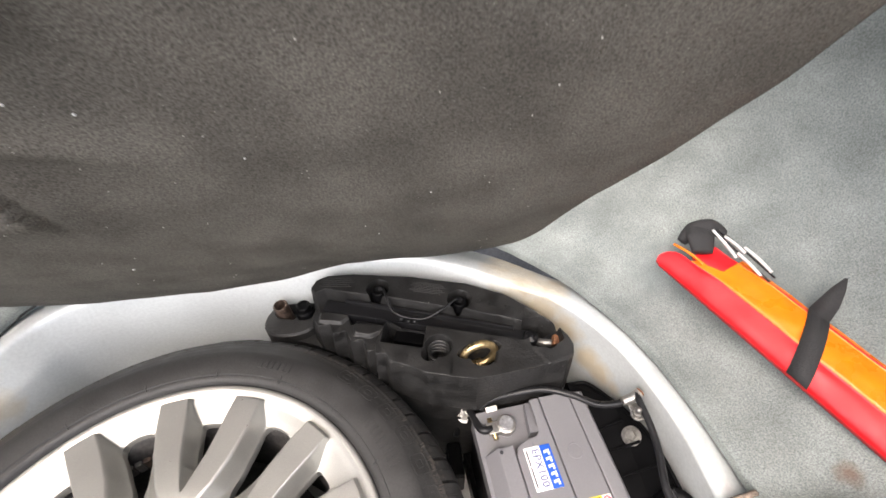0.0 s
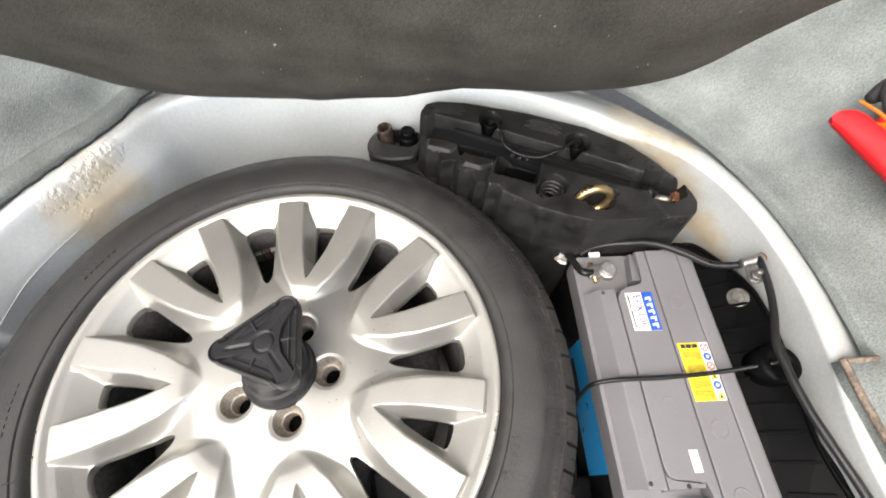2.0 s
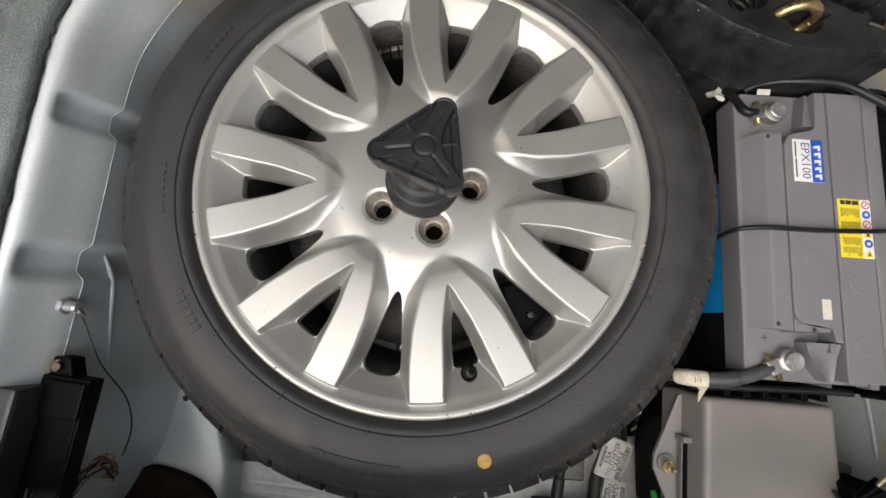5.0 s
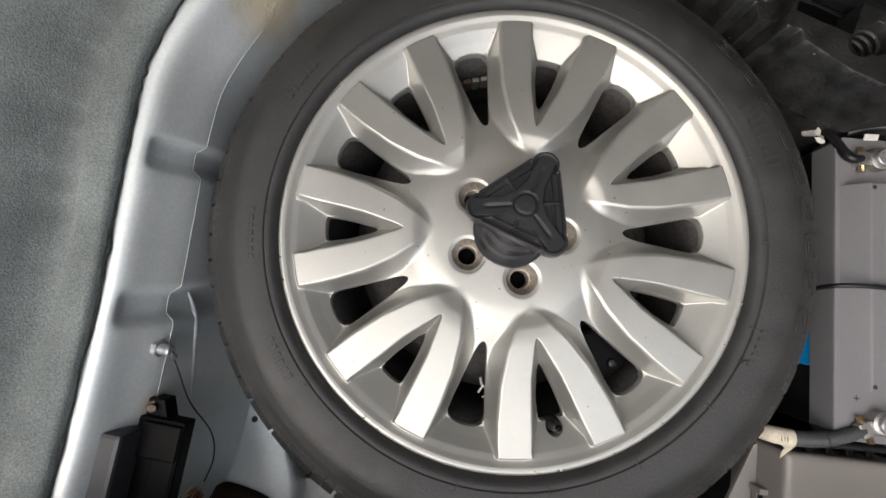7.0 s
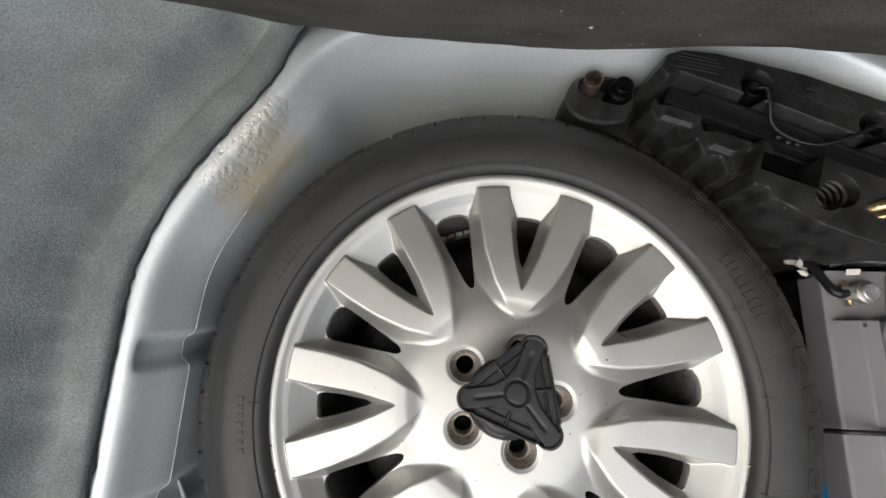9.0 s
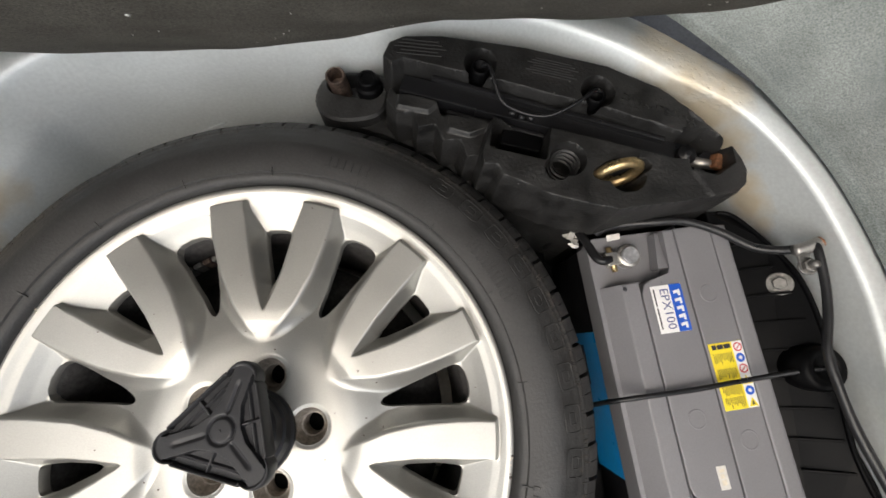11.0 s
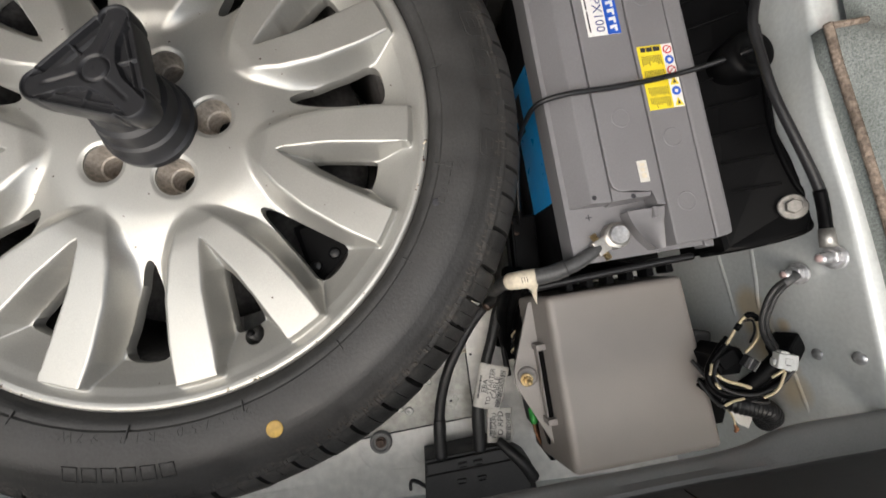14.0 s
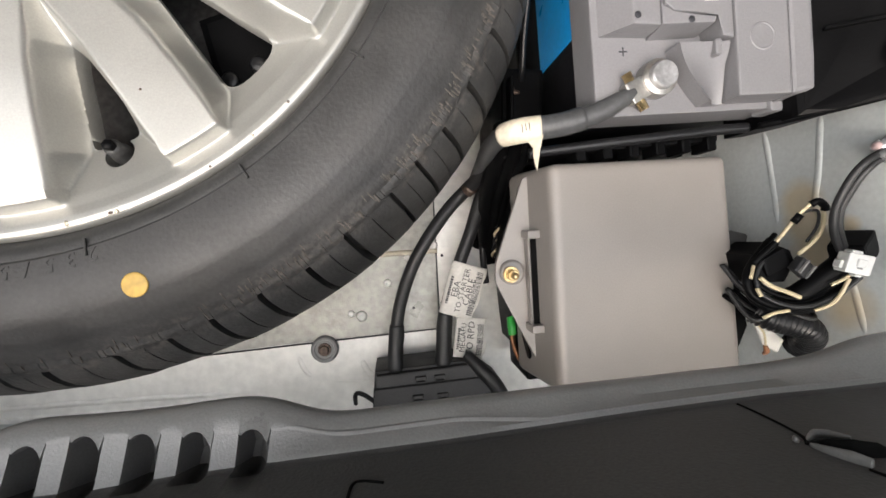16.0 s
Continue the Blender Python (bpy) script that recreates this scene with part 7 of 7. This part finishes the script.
bcab = thing("starter_cable", "black battery cable with a cream paper tag", "cable")
v, f = tube([(0.334, -0.172, 0.14), (0.324, -0.188, 0.085), (0.312, -0.201, 0.062), (0.294, -0.221, 0.060), (0.272, -0.253, 0.060), (0.257, -0.283, 0.055), (0.246, -0.319, 0.050), (0.242, -0.349, 0.050), (0.241, -0.390, 0.050)], 0.0068, 14)
add("sheath", v, f, SHEATH, bcab)
v, f = tube([(0.2425, -0.340, 0.050), (0.242, -0.352, 0.050), (0.241, -0.366, 0.050), (0.241, -0.389, 0.050)], [0.0076, 0.0084, 0.0080, 0.0092], 14, 4)
add("boot", v, f, SHEATH, bcab)
v, f = tube([(0.3205, -0.1945, 0.071), (0.3155, -0.1985, 0.066)], 0.0076, 14)
add("cable_band", v, f, DARK_STEEL, bcab, label="brownish band round the cable")
rcab = thing("fuse_cable", "black battery cable with printed paper tags", "cable")
v, f = tube([(0.342, -0.172, 0.13), (0.338, -0.190, 0.065), (0.332, -0.210, 0.050), (0.322, -0.243, 0.050), (0.311, -0.273, 0.050), (0.301, -0.305, 0.050), (0.294, -0.333, 0.050), (0.292, -0.386, 0.050)], 0.0072, 14)
add("sheath", v, f, SHEATH, rcab)
v, f = tube([(0.295, -0.328, 0.050), (0.2935, -0.345, 0.050), (0.2930, -0.360, 0.050), (0.292, -0.386, 0.050)], [0.0080, 0.0088, 0.0084, 0.0094], 14, 4)
add("boot", v, f, SHEATH, rcab)
v, f = tube([(0.336, -0.195, 0.060), (0.345, -0.230, 0.030), (0.342, -0.262, 0.022), (0.346, -0.30, 0.02)], 0.004, 10)
add("thin_lead", v, f, CABLE, rcab)
for k, (dx, r_) in enumerate(((0.0, 0.0085), (0.014, 0.0075), (0.024, 0.0060))):
    v, f = tube([(0.329 + dx, -0.160, 0.165 - 0.01 * k), (0.331 + dx, -0.176, 0.130), (0.336 + dx * 0.8, -0.205, 0.070), (0.343 + dx * 0.5, -0.240, 0.030), (0.350 + dx * 0.3, -0.275, 0.012)], r_, 12)
    add("taped_branch", v, f, BLACK, rcab)
twist_axis = spline([(0.349, -0.190, 0.072), (0.3485, -0.205, 0.060), (0.350, -0.225, 0.045), (0.3555, -0.245, 0.035), (0.355, -0.270, 0.024)], 12)
for k in range(3):
    pts = [(x + 0.0030 * math.cos(n_ * 0.62 + 2.1 * k), y, z + 0.0030 * math.sin(n_ * 0.62 + 2.1 * k)) for n_, (x, y, z) in enumerate(twist_axis)]
    v, f = tube(pts, 0.0014, 7, 2)
    add("twisted_wire", v, f, (CREAM_WIRE, CABLE, CABLE)[k], rcab)
v, f = lathe([(0.014, 0), (0.012, 0.01), (0.007, 0.012), (0.006, 0.004)], 20)
add("grommet", v, f, BLACK, rcab, m=pose(0.3405, -0.2465, 0.008, 20, 0, 0))


def paper_tag(m, lines, w, h, bend):
    """A printed tag whose sheet is curled by bend(x, y)."""
    bm = bmesh.new()
    bmesh.ops.create_grid(bm, x_segments=20, y_segments=14, size=0.5, matrix=Matrix.Diagonal((w, h, 1, 1)))
    ext_ = bmesh.ops.extrude_face_region(bm, geom=bm.faces[:])
    bmesh.ops.translate(bm, verts=[g for g in ext_["geom"] if isinstance(g, bmesh.types.BMVert)], vec=(0, 0, 0.0005))
    bmesh.ops.recalc_face_normals(bm, faces=bm.faces[:])
    for vv in bm.verts:
        vv.co.y += 0.0012 * math.sin(vv.co.x * 190) if vv.co.y < -h * 0.45 else 0.0
    t = part("paper_tag", bm, PAPER, rcab, "curled cream paper tag with black print", True, m=m)
    for k, (txt, size, yy) in enumerate(lines):
        flat_text("print", txt, size, INK, t, pose(0.0, yy, 0.0009))
    rnd = random.Random(5)
    for y0, y1, x0, x1, sizes in ((-h / 2 + 0.0022, -h / 2 + 0.0088, -w / 2 + 0.004, w / 2 - 0.006, (0.0005, 0.0008, 0.0013)), (h / 2 - 0.0055, h / 2 - 0.0030, -w * 0.30, w * 0.22, (0.0012, 0.0018))):
        x = x0
        while x < x1:
            bw = rnd.choice(sizes)
            part("barcode_bar", boxed(x, x + bw, y0, y1, 0.0008, 0.0010, 0), INK, t)
            x += bw + rnd.choice([0.0006, 0.0009])
    for ob in [t] + list(t.children):
        local = Matrix.Identity(4) if ob is t else ob.matrix_basis.copy()
        back_ = local.inverted()
        for vv in ob.data.vertices:
            q_ = local @ vv.co
            q_.z += bend(q_.x, q_.y)
            vv.co = back_ @ q_
    return t


paper_tag(pose(0.3125, -0.3035, 0.0600, 0, 0, 75), [("EBA", 0.0102, 0.0078), ("TO STARTER", 0.0084, 0.0006), ("CABLE", 0.0102, -0.0064)], 0.057, 0.037,
          lambda x, y: 0.0035 * math.sin(x * 85 + 0.6) * max(0.0, 0.3 - y / 0.02) - 0.0040 * max(0.0, (y - 0.010) / 0.008) ** 2)
paper_tag(pose(0.3215, -0.3570, 0.0480, 0, 0, 84), [("MEGAFU", 0.0084, 0.0072), ("TO RPD", 0.0105, -0.0010)], 0.044, 0.033,
          lambda x, y: 0.0040 * math.sin(x * 95 + 2.0) * max(0.0, 0.35 - y / 0.02))
gt = thing("taped_wires", "loose wires with green tape below the fuse box", "wires")
v, f = tube([(0.3560, -0.328, 0.088), (0.3565, -0.336, 0.092), (0.3575, -0.344, 0.092)], [0.0036, 0.0044, 0.0042], 12)
add("green_tape", v, f, GREEN, gt)
for k in range(7):
    v, f = tube([(0.3575, -0.340, 0.090), (0.357 + 0.0012 * k, -0.352, 0.094 - 0.002 * k), (0.363 + 0.0016 * k, -0.368, 0.094 - 0.002 * k), (0.378 + 0.001 * k, -0.382, 0.080)], 0.0018, 7)
    add("wire", v, f, (COPPER, CABLE, COPPER, CABLE, DARK_STEEL, COPPER, CABLE)[k], gt)
loopw = thing("wire_clip", "thin black wire loop on the floor", "wire")
v, f = tube([(0.198, -0.425, 0.045), (0.199, -0.412, 0.060), (0.202, -0.406, 0.066), (0.209, -0.408, 0.067), (0.216, -0.415, 0.062), (0.220, -0.424, 0.050)], 0.0024, 8)
add("strand", v, f, CABLE, loopw)

# ---- loose loom and connectors by the right wall ----
loom = thing("wiring_loom", "black taped wiring loom with loose cream wires beside the fuse box", "wiring loom")
for dx, dy, r_ in ((-0.0022, 0.0010, 0.0026), (0.0024, -0.0012, 0.0024)):
    v, f = tube([(0.578 + dx, -0.189, 0.246), (0.564 + dx, -0.197 + dy, 0.246), (0.558 + dx, -0.205 + dy, 0.243), (0.555 + dx, -0.215 + dy, 0.239), (0.553 + dx, -0.229, 0.234), (0.557 + dx, -0.244 - dy, 0.230), (0.568 + dx, -0.258, 0.225)], r_, 10)
    add("earth_wire", v, f, SHEATH, loom)
v, f = tube([(0.581, -0.187, 0.246), (0.568, -0.195, 0.2465)], [0.0048, 0.0040], 12)
add("shrink_sleeve", v, f, GREY_CABLE, loom)
part("socket", boxed(-0.012, 0.012, -0.010, 0.010, -0.012, 0.010, 0.0025), BLACK, loom, "black plastic socket", m=pose(0.582, -0.2575, 0.2220, 12, 18, 35))
v, f = tube([(0.584, -0.262, 0.220), (0.576, -0.269, 0.218), (0.566, -0.280, 0.212), (0.555, -0.291, 0.206), (0.545, -0.300, 0.196)], [0.0085, 0.0088, 0.0082, 0.0078, 0.006], 14)
add("taped_branch", v, f, BLACK, loom)
# wires that loop up over the wall
v, f = tube([(0.517, -0.271, 0.200), (0.534, -0.252, 0.205), (0.542, -0.232, 0.215), (0.547, -0.223, 0.222), (0.554, -0.2255, 0.222), (0.558, -0.237, 0.220), (0.559, -0.249, 0.214), (0.553, -0.262, 0.205)], 0.0015, 8)
add("cream_wire", v, f, CREAM_WIRE, loom, label="bare cream wire loop")
for pts in ([(0.517, -0.271, 0.200), (0.526, -0.260, 0.2035), (0.533, -0.2525, 0.206)], [(0.5395, -0.2375, 0.2135), (0.5425, -0.2315, 0.2165)], [(0.5455, -0.2245, 0.2215), (0.549, -0.2222, 0.2235), (0.5545, -0.2255, 0.2235), (0.556, -0.2285, 0.2225)]):
    v, f = tube(pts, 0.0027, 8, 5)
    add("tape_wrap", v, f, BLACK, loom)
v, f = tube([(0.5440, -0.2300, 0.2155), (0.5530, -0.2290, 0.2195), (0.5565, -0.2400, 0.2165), (0.556, -0.252, 0.209)], 0.0011, 7)
add("wire", v, f, CABLE, loom)
# the thick bundle that sags round in a loop
sag = [(0.534, -0.253, 0.198), (0.519, -0.269, 0.200), (0.5115, -0.281, 0.203), (0.515, -0.293, 0.205), (0.531, -0.301, 0.208), (0.555, -0.301, 0.212), (0.574, -0.290, 0.217), (0.584, -0.279, 0.221)]
for k, (dx, dy, dz, r_) in enumerate(((0, 0, 0, 0.0034), (0.004, 0.003, -0.002, 0.0026), (0.003, -0.004, -0.003, 0.0028), (0.007, 0.007, -0.001, 0.0020), (0.005, 0.001, 0.003, 0.0018))):
    v, f = tube([(x + dx * (1 if x < 0.54 else 0.2), y + dy, z + dz) for x, y, z in sag], r_, 9)
    add("loop_wire", v, f, SHEATH if k == 4 else BLACK, loom)
v, f = tube([(0.5165, -0.2705, 0.2035), (0.5125, -0.2765, 0.2065), (0.5110, -0.2800, 0.2070)], 0.0013, 7)
add("cream_wire", v, f, CREAM_WIRE, loom)
for pts, r_ in (([(0.514, -0.279, 0.212), (0.522, -0.285, 0.2135), (0.536, -0.290, 0.2135), (0.545, -0.294, 0.2150)], 0.0017), ([(0.513, -0.287, 0.2105), (0.5155, -0.293, 0.2120)], 0.0015), ([(0.520, -0.310, 0.209), (0.527, -0.3055, 0.2125), (0.538, -0.304, 0.2130)], 0.0014),
                ([(0.554, -0.3035, 0.2180), (0.564, -0.299, 0.2205), (0.569, -0.291, 0.2235), (0.573, -0.279, 0.226)], 0.0014), ([(0.562, -0.284, 0.2225), (0.568, -0.280, 0.225), (0.573, -0.276, 0.227)], 0.0013)):
    v, f = tube(pts, r_, 7)
    add("cream_wire", v, f, CREAM_WIRE, loom)
# black moulded holder and its clear clip
part("holder", prism([(0.521, -0.262), (0.535, -0.252), (0.552, -0.258), (0.557, -0.268), (0.548, -0.284), (0.527, -0.284)], 0.165, 0.2000, 0.003, 2), BLACK, loom, "black moulded wire holder")
part("holder_lid", boxed(-0.011, 0.009, -0.009, 0.008, -0.003, 0.003, 0.002), BLACK, loom, m=pose(0.536, -0.2665, 0.2020, 12, -8, 30))
clip_ = part("clear_clip", boxed(-0.0085, 0.0085, -0.0060, 0.0060, -0.004, 0.003, 0.0012), JUNCTION, loom, "grey plastic clip", m=pose(0.554, -0.2725, 0.2080, 8, 10, -32))
for x_ in (-0.0045, 0.0045):
    part("clip_rib", boxed(x_ - 0.0008, x_ + 0.0008, -0.0058, 0.0058, 0.003, 0.0046, 0), TRIM, clip_)
conn = part("connector", boxed(-0.0085, 0.0085, -0.0072, 0.0072, -0.006, 0.005, 0.0012), WHITE_PLASTIC, loom, "white plastic plug", m=pose(0.5685, -0.2675, 0.2330, 8, -12, -12))
for x0, x1, y0, y1, z1 in ((-0.0105, -0.0080, -0.0050, 0.0010, 0.002), (0.0080, 0.0102, -0.0040, 0.0050, 0.003), (-0.0060, 0.0015, 0.0070, 0.0092, 0.003), (0.0020, 0.0068, -0.0092, -0.0070, 0.001)):
    part("connector_tab", boxed(x0, x1, y0, y1, -0.005, z1, 0.0007, 1), WHITE_PLASTIC, conn)
part("connector_latch", boxed(-0.0030, 0.0034, -0.0020, 0.0038, 0.0048, 0.0062, 0.0006, 1), WHITE_PLASTIC, conn)
part("connector_slot", boxed(-0.0016, 0.0020, -0.0034, -0.0022, 0.0046, 0.0052, 0), TRIM, conn)
rnd = random.Random(31)
for k in range(10):
    x0, y0 = 0.516 + rnd.uniform(0, 0.012), -0.280 - rnd.uniform(0, 0.030)
    pts = [(x0, y0 + 0.012, 0.168 + rnd.uniform(0, 0.012)), (x0 + 0.010, y0 - rnd.uniform(0.002, 0.012), 0.190 + rnd.uniform(-0.006, 0.008)),
           (0.546 + rnd.uniform(-0.008, 0.008), -0.298 - rnd.uniform(-0.004, 0.014), 0.200 + rnd.uniform(-0.006, 0.006)), (0.562 + rnd.uniform(-0.004, 0.006), -0.296 - rnd.uniform(0, 0.016), 0.200 + rnd.uniform(-0.008, 0.006)),
           (0.570 + rnd.uniform(-0.01, 0.008), -0.285 - rnd.uniform(0, 0.03), 0.180)]
    v, f = tube(pts, 0.0016 + 0.0010 * rnd.random(), 7)
    add("wire", v, f, BLACK if k % 3 else SHEATH, loom)
# conduit and the sheet-metal tab under it
pts = spline([(0.534, -0.308, 0.186), (0.544, -0.3135, 0.193), (0.556, -0.3165, 0.197), (0.570, -0.322, 0.197), (0.583, -0.332, 0.188), (0.588, -0.342, 0.172)], 16)
v, f = tube(pts, [0.0100 + (0.0013 if k % 4 < 2 else 0.0) for k in range(len(pts))], 16, 1, False)
add("corrugated_conduit", v, f, BLACK_STEEL, loom, label="black corrugated conduit")
part("metal_tab", prism([(0.546, -0.322), (0.553, -0.322), (0.574, -0.337), (0.568, -0.348), (0.556, -0.342)], 0.172, 0.1745, 0.0008, 1), FLOOR_METAL, loom, "grey sheet-metal tab")
part("backing", prism([(0.512, -0.262), (0.570, -0.270), (0.585, -0.335), (0.575, -0.358), (0.512, -0.358)], 0.120, 0.126, 0.002, 1), BLACK, loom, "black plastic backing plate")
part("side_plug", boxed(-0.012, 0.010, -0.013, 0.013, -0.012, 0.010, 0.004, 3), JUNCTION, loom, "dark grey plug beside the fuse box", m=pose(0.541, -0.256, 0.150, 0, 0, -12))
part("brass_pin", boxed(-0.007, 0.004, -0.0025, 0.0025, 0, 0.004, 0.001, 1), BRASS, loom, m=pose(0.5405, -0.2600, 0.160, 0, 0, -8))
v, f = tube([(0.535, -0.318, 0.186), (0.5395, -0.325, 0.189), (0.5425, -0.332, 0.188), (0.5440, -0.339, 0.187)], 0.0009, 7)
add("wire", v, f, CREAM_WIRE, loom)
v, f = tube([(0.5430, -0.3375, 0.1875), (0.5450, -0.342, 0.187), (0.5425, -0.3450, 0.186)], [0.0016, 0.0024, 0.0010], 7, 4)
add("wire_end", v, f, COPPER, loom, label="orange-brown wire end")

# ---- things seen between the spokes ----
dev = thing("pump_unit", "black plastic unit under the spare wheel", "plastic unit")
part("housing", prism([(0.125, -0.165), (0.185, -0.125), (0.165, -0.070), (0.105, -0.095)], 0.155, 0.186, 0.006, 2), BLACK, dev)
for x, y in [(0.147, -0.1252), (0.128, -0.137), (0.150, -0.10)]:
    v, f = lathe([(0.006, 0.186), (0.006, 0.188), (0.0045, 0.189)], 16)
    add("screw_boss", v, f, BLACK_STEEL, dev, m=pose(x, y, 0))
tie = thing("cable_tie", "white plastic cable tie end under the wheel", "cable tie")
for pts in ([(0.000, -0.170, 0.178), (0.004, -0.178, 0.182), (0.016, -0.181, 0.184)], [(0.004, -0.178, 0.182), (0.000, -0.187, 0.18)], [(0.016, -0.183, 0.182), (0.006, -0.192, 0.178)]):
    v, f = tube(pts, 0.0014, 8, 4)
    add("strip", v, f, WHITE_PLASTIC, tie)
